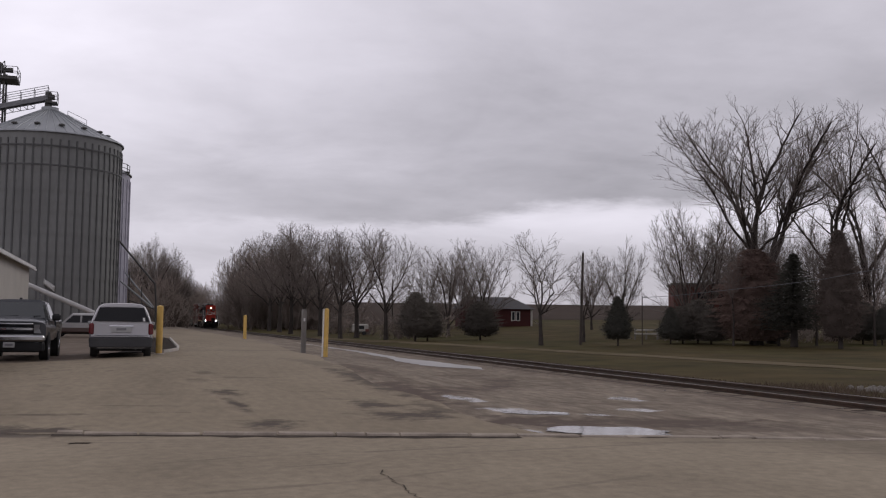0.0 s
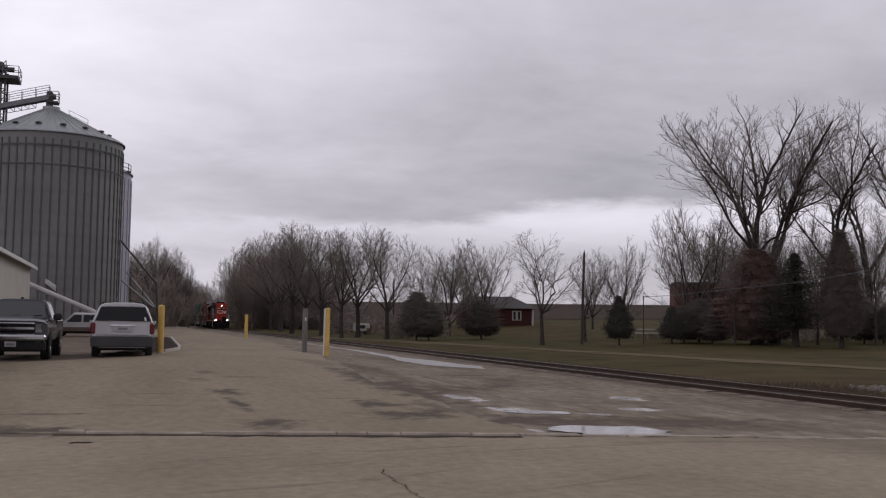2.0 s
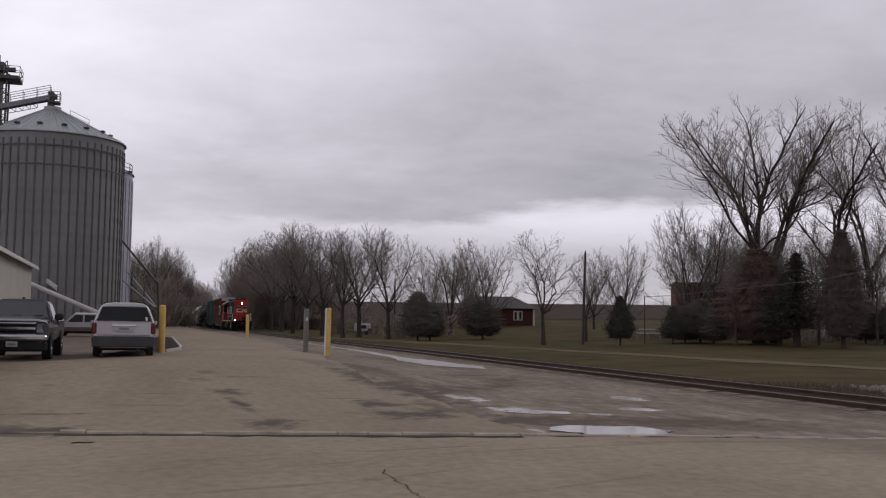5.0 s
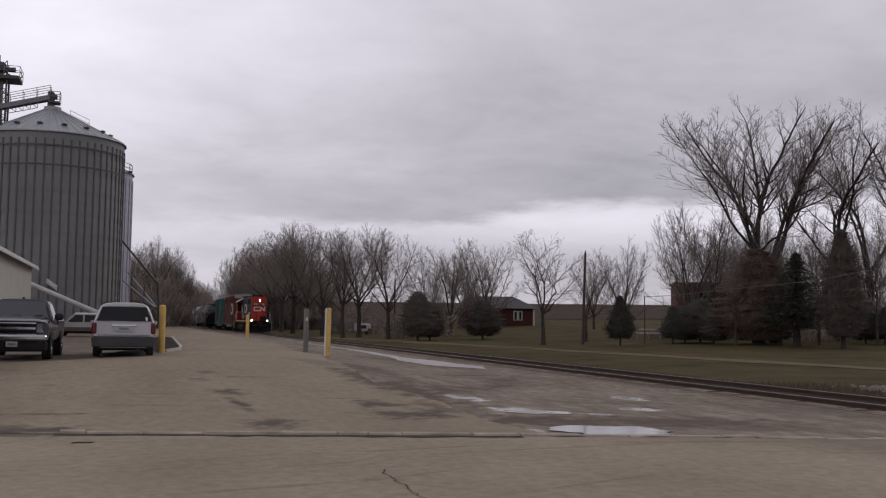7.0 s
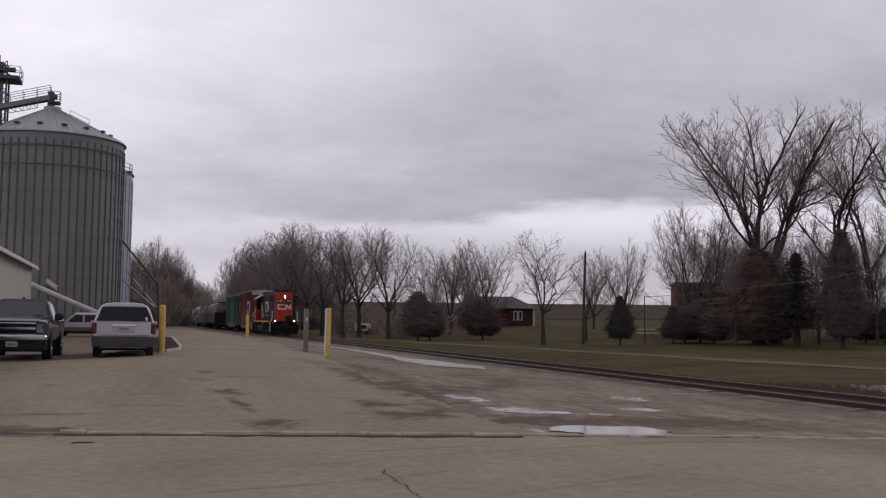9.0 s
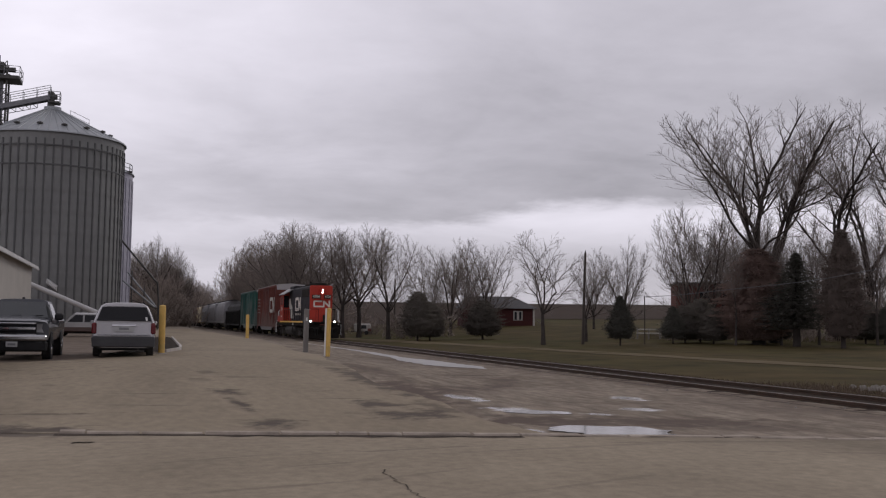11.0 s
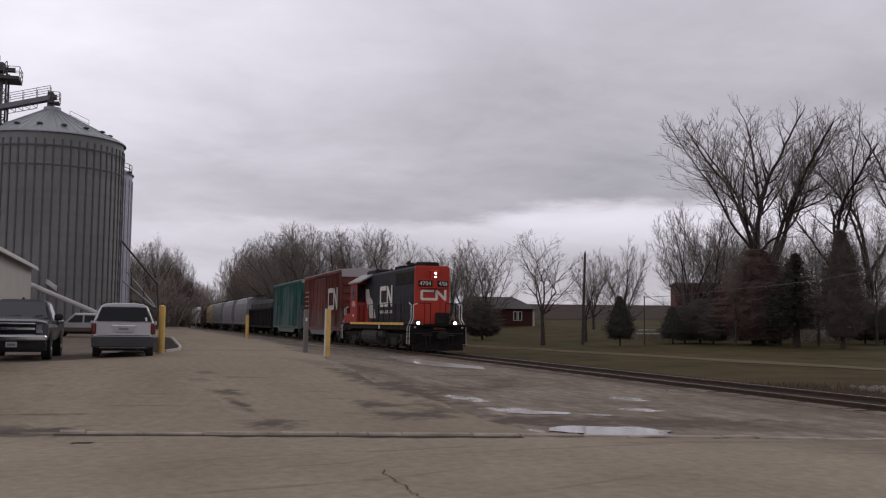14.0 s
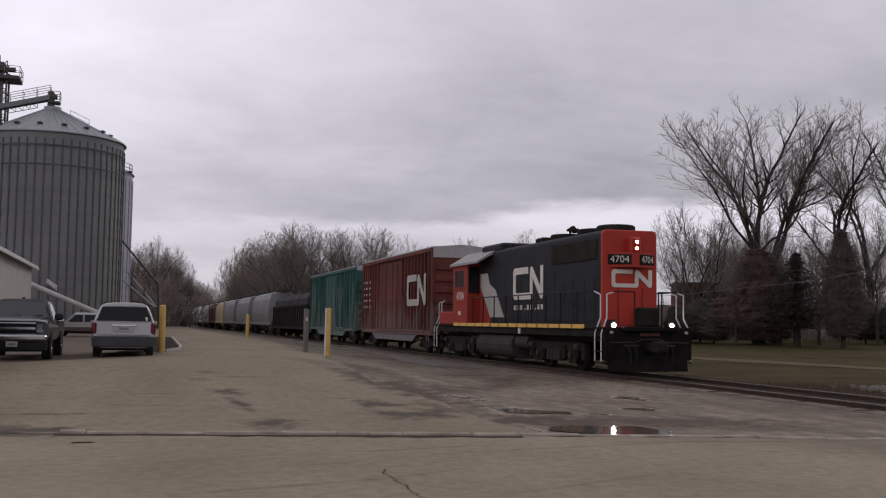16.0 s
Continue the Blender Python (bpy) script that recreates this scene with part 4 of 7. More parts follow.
def spruce_meshes(seed, tall, wide, material, base=0.12, power=0.9, droop=0.25, n=60, dense=1.0, shell=0.0):
    """A trunk, and boughs in whorls, each with many small sprays of needles."""
    rs = np.random.RandomState(seed)
    trunk = fast_mesh("trunk", [tubes([(0, 0, 0, 0, 0, tall * 0.97, 0.022 * tall, 0.02)], 7)], BARK)
    V, F = [], []
    for k in range(n):
        t = base + (1 - base) * (k / n) ** 0.95
        z = tall * t
        R = wide * (1 - (t - base) / (1 - base)) ** power * min(1.0, 0.55 + 2.0 * (t - base) / (1 - base)) * rs.uniform(0.72, 1.12) + 0.08
        m = int((18 + 24 * R / wide) * dense)
        for j in range(m):
            a = rs.uniform(0, 6.28)
            Rj = R * rs.uniform(0.7, 1.15)
            steps = max(3, int(Rj / 0.22))
            for s in range(steps):
                w = shell + (1 - shell) * (s + rs.uniform(0, 1)) / steps
                c = np.array((math.cos(a) * Rj * w, math.sin(a) * Rj * w, z - droop * Rj * w * w + rs.normal(0, 0.05)))
                ln, hw = rs.uniform(0.13, 0.28) * (0.6 + 0.4 * wide / 2), rs.uniform(0.022, 0.048)
                e = np.array((math.cos(a + rs.normal(0, 0.7)), math.sin(a + rs.normal(0, 0.7)), rs.normal(-0.15, 0.35)))
                e /= np.linalg.norm(e)
                g = np.cross(e, rs.normal(0, 1, 3))
                g /= np.linalg.norm(g)
                i = len(V)
                V += [c - e * ln * 0.4, c + g * hw, c + e * ln * 0.6, c - g * hw]
                F.append((i, i + 1, i + 2, i + 3))
    pairs = [(np.array(V), np.array(F))]
    if shell:
        # a solid core added so that gaps between sprays look lit, not dark
        rings, turns, core = 22, 18, []
        for k in range(rings + 1):
            u = k / rings
            for j in range(turns):
                R = (wide * (1 - u) ** power * min(1.0, 0.55 + 2.0 * u) * 0.78 + 0.03) * rs.uniform(0.78, 1.1)
                a = 2 * math.pi * (j + rs.uniform(-0.3, 0.3)) / turns
                core.append((math.cos(a) * R, math.sin(a) * R, tall * (base + (0.97 - base) * u) - droop * R + rs.normal(0, 0.04)))
        quads = [(k * turns + j, k * turns + (j + 1) % turns, (k + 1) * turns + (j + 1) % turns, (k + 1) * turns + j) for k in range(rings) for j in range(turns)]
        pairs.append((np.array(core), np.array(quads)))
    crown = fast_mesh("crown", pairs, material, smooth=False)
    return trunk, crown


SPRUCE = [spruce_meshes(61, 8.0, 2.1, NEEDLE, base=0.2, droop=0.1, n=64, dense=1.3)]
LOWSPRUCE = [spruce_meshes(63, 5.2, 2.15, NEEDLE, base=0.17, power=0.6, droop=0.1, shell=0.3), spruce_meshes(65, 5.0, 2.5, LOWNEEDLE, base=0.1, power=0.42, droop=-0.1, n=52, shell=0.35)]
CEDAR = [spruce_meshes(64, 9.0, 2.3, BROWNNEEDLE, base=0.1, power=0.55, droop=-0.1, n=70, dense=1.5, shell=0.4)]
DOME = [spruce_meshes(66, 8.1, 2.7, BRONZE, base=0.06, power=0.4, droop=0.0, n=72, dense=2.0, shell=0.5)]


def conifer(meshes, x, y, scale, turn, label, wide=1.0, group="evergreens on the lawn"):
    t = thing("spruce_tree", label, "tree", pose(x, y, on_ground(x, y), 0, 0, turn), group)
    t.scale = (scale * wide, scale * wide, scale)
    part("trunk", meshes[0], None, t)
    part("crown", meshes[1], None, t)
    return t


def at_depth(px, depth):
    """A spot on the lawn: px is the tangent right of the view line, depth the distance along it."""
    a = radians(16.91)
    return depth * math.sin(a) + px * depth * math.cos(a), depth * math.cos(a) - px * depth * math.sin(a)


def woods():
    rs = np.random.RandomState(5)
    gl = "row of leafless trees along the track"
    lab = "leafless grey-brown tree with a dense rounded twiggy crown"
    # along the right side of the track: (bearing tangent, depth, scale, shape)
    for px, d, s, k in ((-0.053, 98, 0.80, 0), (-0.082, 108, 0.95, 1), (-0.098, 104, 0.84, 2), (-0.118, 122, 0.95, 0), (-0.134, 130, 1.08, 1), (-0.147, 140, 1.15, 2),
                        (-0.158, 158, 1.12, 0), (-0.168, 176, 1.18, 1), (-0.180, 196, 1.2, 2), (-0.192, 216, 1.08, 0), (-0.203, 240, 1.0, 1),
                        (-0.172, 225, 1.35, 1), (-0.188, 255, 1.28, 2)):
        x, y = at_depth(px, d)
        if px > -0.17:
            plant(ROUND[k], x, y, s * (1.12 if px < -0.15 else 1.0), rs.uniform(0, 360), lab, gl)
            continue
        for off in (-1.6, 1.6):
            plant(SLIM[k % 2], x + off, y + 2 * off, rs.uniform(1.12, 1.27), rs.uniform(0, 360), "slim leafless brown tree in dense brush", gl, wide=1.05)
    for y in range(184, 300, 5):
        x = 26.1 + 0.012 * (y - 90) + rs.uniform(0, 6)
        thicket(x, y + rs.uniform(-3, 3), rs.uniform(1.7, 2.1), rs.uniform(0, 360), rs.uniform(1.0, 1.3))
    for k in range(24):
        y = 188 + 4.6 * k
        x = 25.8 + 0.012 * (y - 90) + rs.uniform(-1.0, 3)
        plant(SLIM[k % 2], x, y, rs.uniform(1.08, 1.24) * (1.0 if k < 13 else 0.86), rs.uniform(0, 360), "slim leafless brown tree in dense brush", gl, wide=0.9)
    for y in range(100, 150, 9):
        thicket(25.5 + rs.uniform(0, 8), y, rs.uniform(0.5, 0.8), rs.uniform(0, 360), 0.7)
    # left of the track, behind the bins
    for px, d, s, k in ((-0.29, 190, 1.05, 0), (-0.283, 175, 1.0, 1), (-0.27, 200, 0.95, 2), (-0.272, 215, 0.85, 0), (-0.30, 210, 1.0, 2), (-0.31, 180, 0.85, 1),
                        (-0.27, 235, 0.75, 1), (-0.32, 200, 0.75, 0), (-0.276, 240, 1.0, 1)):
        x, y = at_depth(px, d)
        plant(ROUND[k], x, y, s * 1.12, rs.uniform(0, 360), lab, "leafless trees behind the bins")
    for px, d, s in ((-0.266, 188, 1.0), (-0.255, 200, 0.9), (-0.249, 212, 0.75), (-0.285, 182, 1.1)):
        x, y = at_depth(px, d)
        plant(ROUND[3], x, y, s * 1.1, rs.uniform(0, 360), lab, "leafless trees behind the bins", wide=0.62)
    for i in range(30):
        px = -0.335 + 0.087 * i / 29
        d = rs.uniform(150, 240)
        x, y = at_depth(px, d)
        if x < 5:
            thicket(x, y, rs.uniform(1.0, 1.5), rs.uniform(0, 360), rs.uniform(0.9, 1.3))
    # brush that closes the left side of the track, so that the train comes out from behind it
    for i in range(26):
        w = i / 25
        x, y = at_depth(-0.305 + 0.047 * w, rs.uniform(178, 212))
        thicket(x, y, rs.uniform(0.75, 0.95), rs.uniform(0, 360), rs.uniform(1.5, 2.3) - 0.6 * w)
    # the wood that closes the view far along the track
    for i in range(12):
        x, y = at_depth(-0.272 + 0.0415 * i / 11, 350 + 12 * (i % 4))
        plant(SLIM[i % 2], x, y, rs.uniform(1.15, 1.3) * (1.2 - 0.035 * i), rs.uniform(0, 360), "slim leafless brown tree in a far wood", "trees of the far wood")
        x, y = at_depth(-0.27 + 0.039 * i / 11, 340 + 10 * (i % 3))
        thicket(x, y, rs.uniform(1.8, 2.2), rs.uniform(0, 360), (1.45 - 0.05 * i) * rs.uniform(0.85, 1.1))
    # lawn trees
    for px, d, s, me, tr in ((0.008, 120, 1.0, FAN[0], 10), (0.042, 126, 1.04, FAN[1], 80), (0.022, 150, 1.12, FAN[0], 250), (-0.012, 134, 0.92, FAN[0], 150)):
        x, y = at_depth(px, d)
        plant(me, x, y, s, tr, "leafless tree with a wide fan of fine upright branches", "lawn trees", wide=1.1)
    x, y = at_depth(0.1, 80)
    plant(SPREAD[0], x, y, 0.9, 40, "leafless young shade tree with crooked spreading limbs", "lawn trees", wide=1.2)
    x, y = at_depth(0.142, 92)
    plant(SPREAD[1], x, y, 0.78, 140, "small leaning leafless tree beside the utility pole", "lawn trees")
    x, y = at_depth(0.18, 108)
    plant(FAN[0], x, y, 0.92, 250, "leafless tree with a fan of upright branches behind a spruce", "lawn trees", wide=0.95)
    x, y = at_depth(0.15, 135)
    plant(FAN[1], x, y, 0.9, 20, "leafless tree with a fan of upright branches behind the pole", "lawn trees")
    # the tall grove on the right
    for px, d, s, me, tr in ((0.3128, 86, 1.03, VASE[0], -17), (0.328, 89, 1.03, VASE[1], -17), (0.392, 98, 1.13, VASE[2], 160), (0.452, 92, 1.05, VASE[0], 140), (0.425, 108, 1.15, VASE[2], 40)):
        x, y = at_depth(px, d)
        plant(me, x, y, s, tr, "tall leafless cottonwood with several rising limbs", "grove of tall trees", wide=1.2 if d == 86 else 1.08)
    for px, d, s, k, tr in ((0.243, 104, 1.22, 0, 60), (0.266, 108, 1.3, 1, 200), (0.30, 112, 1.2, 0, 140), (0.372, 110, 1.1, 1, 120), (0.42, 106, 1.1, 0, 300)):
        x, y = at_depth(px, d)
        plant(FAN[k], x, y, s, tr, "leafless tree with many upright stems beside the barn", "grove of tall trees")
    for px, d, s, k in ((0.325, 118, 0.85, 0), (0.352, 124, 0.82, 1), (0.385, 120, 0.9, 2), (0.43, 126, 0.8, 0), (0.278, 112, 0.95, 3)):
        x, y = at_depth(px, d)
        plant(ROUND[k], x, y, s, rs.uniform(0, 360), lab, "grove of tall trees")
    for px, d, s in ((0.29, 82, 0.62), (0.318, 84, 0.8), (0.335, 83, 0.7), (0.372, 84, 0.75), (0.43, 84, 0.85)):
        x, y = at_depth(px, d)
        plant(GROVESLIM[int(px * 1000) % 2], x, y, s, rs.uniform(0, 360), "slim leafless tree standing in the grove", "grove of tall trees")
    for i in range(16):
        px, d = 0.24 + 0.23 * i / 15, rs.uniform(92, 108)
        x, y = at_depth(px + rs.uniform(-0.01, 0.01), d)
        thicket(x, y, rs.uniform(0.7, 1.0), rs.uniform(0, 360), rs.uniform(0.6, 0.9) * (0.42 if px < 0.33 else 1.5), GROVEBRUSH)
    # evergreens
    x, y = at_depth(0.176, 80)
    conifer(LOWSPRUCE[0], x, y, 0.76, 0, "small dense dark green spruce on the lawn", 0.95)
    for px, d, s, me, la, w in ((-0.024, 92, 0.9, LOWSPRUCE[1], "broad dark spruce on the lawn", 0.95), (0.040, 100, 0.78, LOWSPRUCE[1], "broad dark spruce near the red house", 1.3), (-0.012, 94, 0.72, LOWSPRUCE[1], "low dark evergreen on the lawn", 1.15),
                                (0.240, 88, 0.66, LOWSPRUCE[1], "low dark evergreen before the red barn", 1.3), (0.268, 86, 0.6, LOWSPRUCE[1], "low dark evergreen before the red barn", 1.3),
                                (0.350, 80, 0.93, SPRUCE[0], "tall dark green spruce with open boughs", 1.95), (0.396, 76, 1.0, CEDAR[0], "tall brownish cedar with dense foliage", 0.98),
                                (0.3105, 84, 0.99, DOME[0], "dense rounded bronze-brown juniper before the grove", 1.4),
                                (0.228, 86, 0.62, LOWSPRUCE[0], "low dark evergreen before the red barn", 1.1), (0.255, 90, 0.78, LOWSPRUCE[1], "low dark evergreen before the red barn", 1.2),
                                (0.331, 88, 0.8, LOWSPRUCE[1], "low dark evergreen in the grove", 1.1),
                                (0.418, 88, 0.75, LOWSPRUCE[1], "low dark evergreen in the grove", 1.1), (0.437, 86, 0.6, LOWSPRUCE[0], "low dark evergreen in the grove", 1.2), (0.45, 96, 0.8, LOWSPRUCE[1], "low dark evergreen in the grove", 1.2)):
        x, y = at_depth(px, d)
        conifer(me, x, y, s, rs.uniform(0, 360), la, w)


woods()

# ---- grain bins and elevator ----


def grain_bin(x, y, radius, eave, wall_mat, label, stiff=56, rings_at=()):
    b = thing("grain_bin", label, "grain bin", pose(x, y, float(height(x, y))), "grain bins")
    peak = eave + radius * 0.46
    prof = []
    rings = int(eave / 1.12)
    for i in range(rings):
        z = 1.12 * i
        for j in range(4):
            prof.append((radius + 0.02 * math.cos(math.pi * j / 2) + (0.015 if i % 2 else 0), z + 0.28 * j))
    prof.append((radius, eave))
    part("wall", Shape().lathe(prof, 96), wall_mat, b, smooth=True)
    for i in range(stiff):
        a = 2 * math.pi * i / stiff
        if i == 0:
            st = Shape().box(radius - 0.01, radius + 0.10, -0.09, 0.09, 0.1, eave - 0.8, 0.02)
            me = st.mesh("stiffener", STIFF if wall_mat is BIN else wall_mat)
        part("stiffener", me, None, b, at=pose(0, 0, 0, 0, 0, math.degrees(a)))
    part("roof", Shape().lathe([(radius + 0.22, eave - 0.12), (radius + 0.2, eave), (0.9, peak), (0.9, peak + 0.35), (0.0, peak + 0.5)], 96), BINROOF, b, "galvanised conical roof")
    for zz in rings_at:
        part("wind_ring", Shape().lathe([(radius + 0.05, zz - 0.07), (radius + 0.13, zz - 0.07), (radius + 0.13, zz + 0.07), (radius + 0.05, zz + 0.07)], 96), STIFF, b)
    rib = Shape()
    rib.rod((radius + 0.1, 0, eave + 0.05), (0.95, 0, peak + 0.02), 0.05, 0.04, 5)
    me = rib.mesh("roof_rib", BINROOF)
    for i in range(48):
        part("roof_rib", me, None, b, at=pose(0, 0, 0, 0, 0, 360 * i / 48 + 2))
    vent = Shape().rod((radius * 0.8, 0, eave + radius * 0.08), (radius * 0.8, 0, eave + radius * 0.08 + 0.4), 0.14, 0.14, 10)
    vent.lathe([(0.34, 0), (0.3, 0.12), (0, 0.22)], 10)
    v2 = [(p[0] + radius * 0.8, p[1], p[2] + eave + radius * 0.08 + 0.35) if k >= 20 else p for k, p in enumerate(vent.v)]
    vent.v = v2
    me = vent.mesh("roof_vent", DARKSTEEL)
    for i in range(16):
        part("roof_vent", me, None, b, at=pose(0, 0, 0, 0, 0, 360 * i / 16 - 74))
    return b


BX, BY = -9.38, 118.13
grain_bin(BX, BY, 7.72, 20.5, BIN, "tall dull galvanised grain bin with outside stiffeners and a conical roof", rings_at=(19.0, 17.0))
hood = thing("aeration_hood", "pale sheet-metal air duct hood on the bin wall", "duct", pose(-8.2, 110.45, float(height(-8.2, 110.45))))
part("hood", Shape().convex([(-0.6, 0.1, 4.7), (0.55, 0.1, 3.9), (0.6, 0.1, 4.5), (-0.5, 0.1, 5.3), (-0.35, -0.7, 4.7), (0.5, -0.7, 4.0), (0.5, -0.7, 4.3), (-0.3, -0.7, 4.95)],
                            [(0, 1, 2, 3), (4, 5, 6, 7), (0, 1, 5, 4), (1, 2, 6, 5), (2, 3, 7, 6), (3, 0, 4, 7)]), PALEPIPE, hood)
part("bracket", Shape().rod((0.0, -0.3, 4.2), (0.0, 0.2, 3.2), 0.05, 0.05, 6).rod((0.0, -0.3, 4.2), (0.0, -0.3, 0.0), 0.06, 0.06, 6), STEEL, hood)
grain_bin(-8.2, 139.6, 7.4, 20.2, BINPALE, "pale galvanised grain bin standing behind the larger one", 40)


def rail_run(sh, pts, tall=1.05, r=0.035):
    """A handrail of two bars with posts along a line of points."""
    for h in (tall, tall * 0.5):
        sh.pipe([(p[0], p[1], p[2] + h) for p in pts], r, 5)
    for a, b in zip(pts, pts[1:]):
        n = max(1, int(math.dist(a, b) / 1.4))
        for i in range(n + 1):
            q = [a[k] + (b[k] - a[k]) * i / n for k in range(3)]
            sh.rod(q, (q[0], q[1], q[2] + tall), r, r, 5)
    return sh


def elevator():
    zb = float(height(BX, BY))
    leg_x, leg_y = -15.6, 121.6
    t = thing("elevator_tower", "dark steel lattice elevator tower with a railed head platform", "grain elevator", pose(leg_x, leg_y, zb))
    for sx in (-1, 1):
        for sy in (-1, 1):
            part("tower_post", Shape().box(1.1 * sx - 0.1, 1.1 * sx + 0.1, 1.1 * sy - 0.1, 1.1 * sy + 0.1, 0, 28.8, 0.02), DARKSTEEL, t)
    for k in range(9):
        z = 3.2 * k + 1
        br = Shape()
        for sy in (-1.1, 1.1):
            br.rod((-1.1, sy, z), (1.1, sy, z + 3.2), 0.05, 0.05, 5)
            br.rod((-1.1, sy, z), (1.1, sy, z), 0.05, 0.05, 5)
        for sx in (-1.1, 1.1):
            br.rod((sx, -1.1, z + 3.2), (sx, 1.1, z), 0.05, 0.05, 5)
        part("brace", br, DARKSTEEL, t)
    part("leg_casing", Shape().box(-0.55, -0.15, -0.3, 0.3, 0, 29.2, 0.03).box(0.25, 0.65, -0.3, 0.3, 0, 29.2, 0.03), STEEL, t)
    part("platform", Shape().box(-2.4, 2.5, -1.6, 1.6, 27.7, 28.1, 0.03), DARKSTEEL, t)
    part("head_house", Shape().box(-1.8, 0.9, -0.7, 0.7, 28.6, 29.8, 0.25).rod((0.1, 0, 29.7), (0.1, 0, 30.6), 0.16, 0.16, 8), DARKSTEEL, t)
    part("drive_motor", Shape().rod((0.9, -0.2, 29.0), (1.9, -0.2, 29.0), 0.25, 0.3, 10), DARKSTEEL, t)
    part("guard_rail", rail_run(Shape(), [(-2.4, -1.6, 28.1), (2.5, -1.6, 28.1), (2.5, 1.6, 28.1), (-2.4, 1.6, 28.1)]), STEEL, t)
    w = thing("conveyor_bridge", "grey steel conveyor bridge with handrails up to the bin roof", "conveyor", pose(0, 0, zb))
    a, b = (leg_x - 5.5, leg_y - 0.6, 22.95), (BX - 0.25, BY, 25.5)
    for dy in (-0.55, 0.55):
        part("girder", Shape().skin([[(p[0], p[1] + dy - 0.08, p[2] - 0.32), (p[0], p[1] + dy + 0.08, p[2] - 0.32), (p[0], p[1] + dy + 0.08, p[2] + 0.22), (p[0], p[1] + dy - 0.08, p[2] + 0.22)] for p in (a, b)]), STEEL, w)
        part("handrail", rail_run(Shape(), [(a[0], a[1] + dy, a[2] + 0.22), (b[0], b[1] + dy, b[2] + 0.22)]), STEEL, w)
    part("trough", Shape().skin([[(p[0], p[1] - 0.4, p[2] - 0.22), (p[0], p[1] + 0.4, p[2] - 0.22), (p[0], p[1] + 0.4, p[2] + 0.15), (p[0], p[1] - 0.4, p[2] + 0.15)] for p in (a, b)]), DARKSTEEL, w)
    part("end_platform", Shape().box(b[0] - 0.2, b[0] + 1.0, b[1] - 0.8, b[1] + 0.8, 24.8, 25.0, 0.03), DARKSTEEL, w)
    part("end_rail", rail_run(Shape(), [(b[0] - 0.2, b[1] - 0.8, 25.0), (b[0] + 1.0, b[1] - 0.8, 25.0), (b[0] + 1.0, b[1] + 0.8, 25.0), (b[0] - 0.2, b[1] + 0.8, 25.0)]), STEEL, w)
    part("discharge_head", Shape().box(b[0] - 0.3, b[0] + 0.4, b[1] - 0.5, b[1] + 0.5, 24.3, 26.1, 0.12).box(b[0] + 0.3, b[0] + 0.7, b[1] - 0.4, b[1] + 0.2, 25.3, 25.8, 0.06), DARKSTEEL, w)
    part("spout", Shape().rod((b[0] + 0.3, b[1], 24.4), (BX, BY, 23.9), 0.3, 0.3, 8), DARKSTEEL, w)
    tr = Shape()
    for j in range(9):
        f0, f1 = 0.3 + 0.065 * j, 0.3 + 0.065 * (j + 1)
        p0, p1 = [a[k] + (b[k] - a[k]) * f0 for k in range(3)], [a[k] + (b[k] - a[k]) * f1 for k in range(3)]
        tr.rod((p0[0], p0[1] - 0.5, p0[2] - 0.3), (p1[0], p1[1] - 0.5, p1[2] - 1.0), 0.035, 0.035, 5).rod((p1[0], p1[1] - 0.5, p1[2] - 1.0), (p1[0], p1[1] - 0.5, p1[2] - 0.3), 0.035, 0.035, 5)
        tr.rod((p0[0], p0[1] - 0.5, p0[2] - 1.0), (p1[0], p1[1] - 0.5, p1[2] - 1.0), 0.04, 0.04, 5)
    part("truss", tr, STEEL, w)
    for f in (0.12, 0.45):
        p = [a[k] + (b[k] - a[k]) * f for k in range(3)]
        part("support_strut", Shape().rod(p, (p[0] + 2.6, p[1] + 0.3, p[2] - 3.1), 0.1, 0.1, 6), DARKSTEEL, w)
    part("roof_rail", rail_run(Shape(), [(BX + 1.9, BY - 1.0, 23.1), (BX + 3.9, BY - 1.0, 22.2)], tall=0.9, r=0.025), STEEL, w)
    # spouting behind the bin
    s = thing("loadout_spout", "dark sloping loadout pipes on a steel frame beside the bin", "spout", pose(0, 0, float(height(2, 125))))
    part("pipe", Shape().rod((-1.9, 124, 10.6), (2.45, 122.6, 5.4), 0.11, 0.12, 8), DARKSTEEL, s)
    part("pipe", Shape().rod((-1.4, 122, 5.6), (2.2, 122, 2.6), 0.1, 0.12, 8), BINROOF, s)
    part("pipe", Shape().rod((-0.9, 122.5, 6.6), (2.4, 122.5, 2.6), 0.09, 0.11, 8), BINROOF, s)
    part("downpipe", Shape().rod((2.45, 122.6, 5.5), (2.9, 122.9, 0.0), 0.09, 0.1, 8), DARKSTEEL, s)
    fr = Shape()
    for x in (-0.4, 1.0, 2.6):
        fr.rod((x, 122.2, -0.1), (x, 122.2, 6.2 - x * 1.2), 0.07, 0.07, 5)
    fr.rod((-0.4, 122.2, 3.4), (2.6, 122.2, 2.4), 0.06, 0.06, 5).rod((-0.4, 122.2, 0.3), (1.0, 122.2, 3.2), 0.05, 0.05, 5).rod((-0.4, 122.2, 3.4), (1.0, 122.2, 0.3), 0.05, 0.05, 5)
    part("frame", fr, DARKSTEEL, s)
    # white sloping conveyor tube from the shed to the ground
    c = thing("inclined_conveyor", "white painted inclined conveyor tube beside the shed", "conveyor", pose(0, 0, 0))
    p, q = (-9.2, 86.4, 4.8), (-2.2, 84.5, 1.8)
    part("tube", Shape().rod(p, q, 0.19, 0.19, 14), PALEPIPE, c, smooth=False)
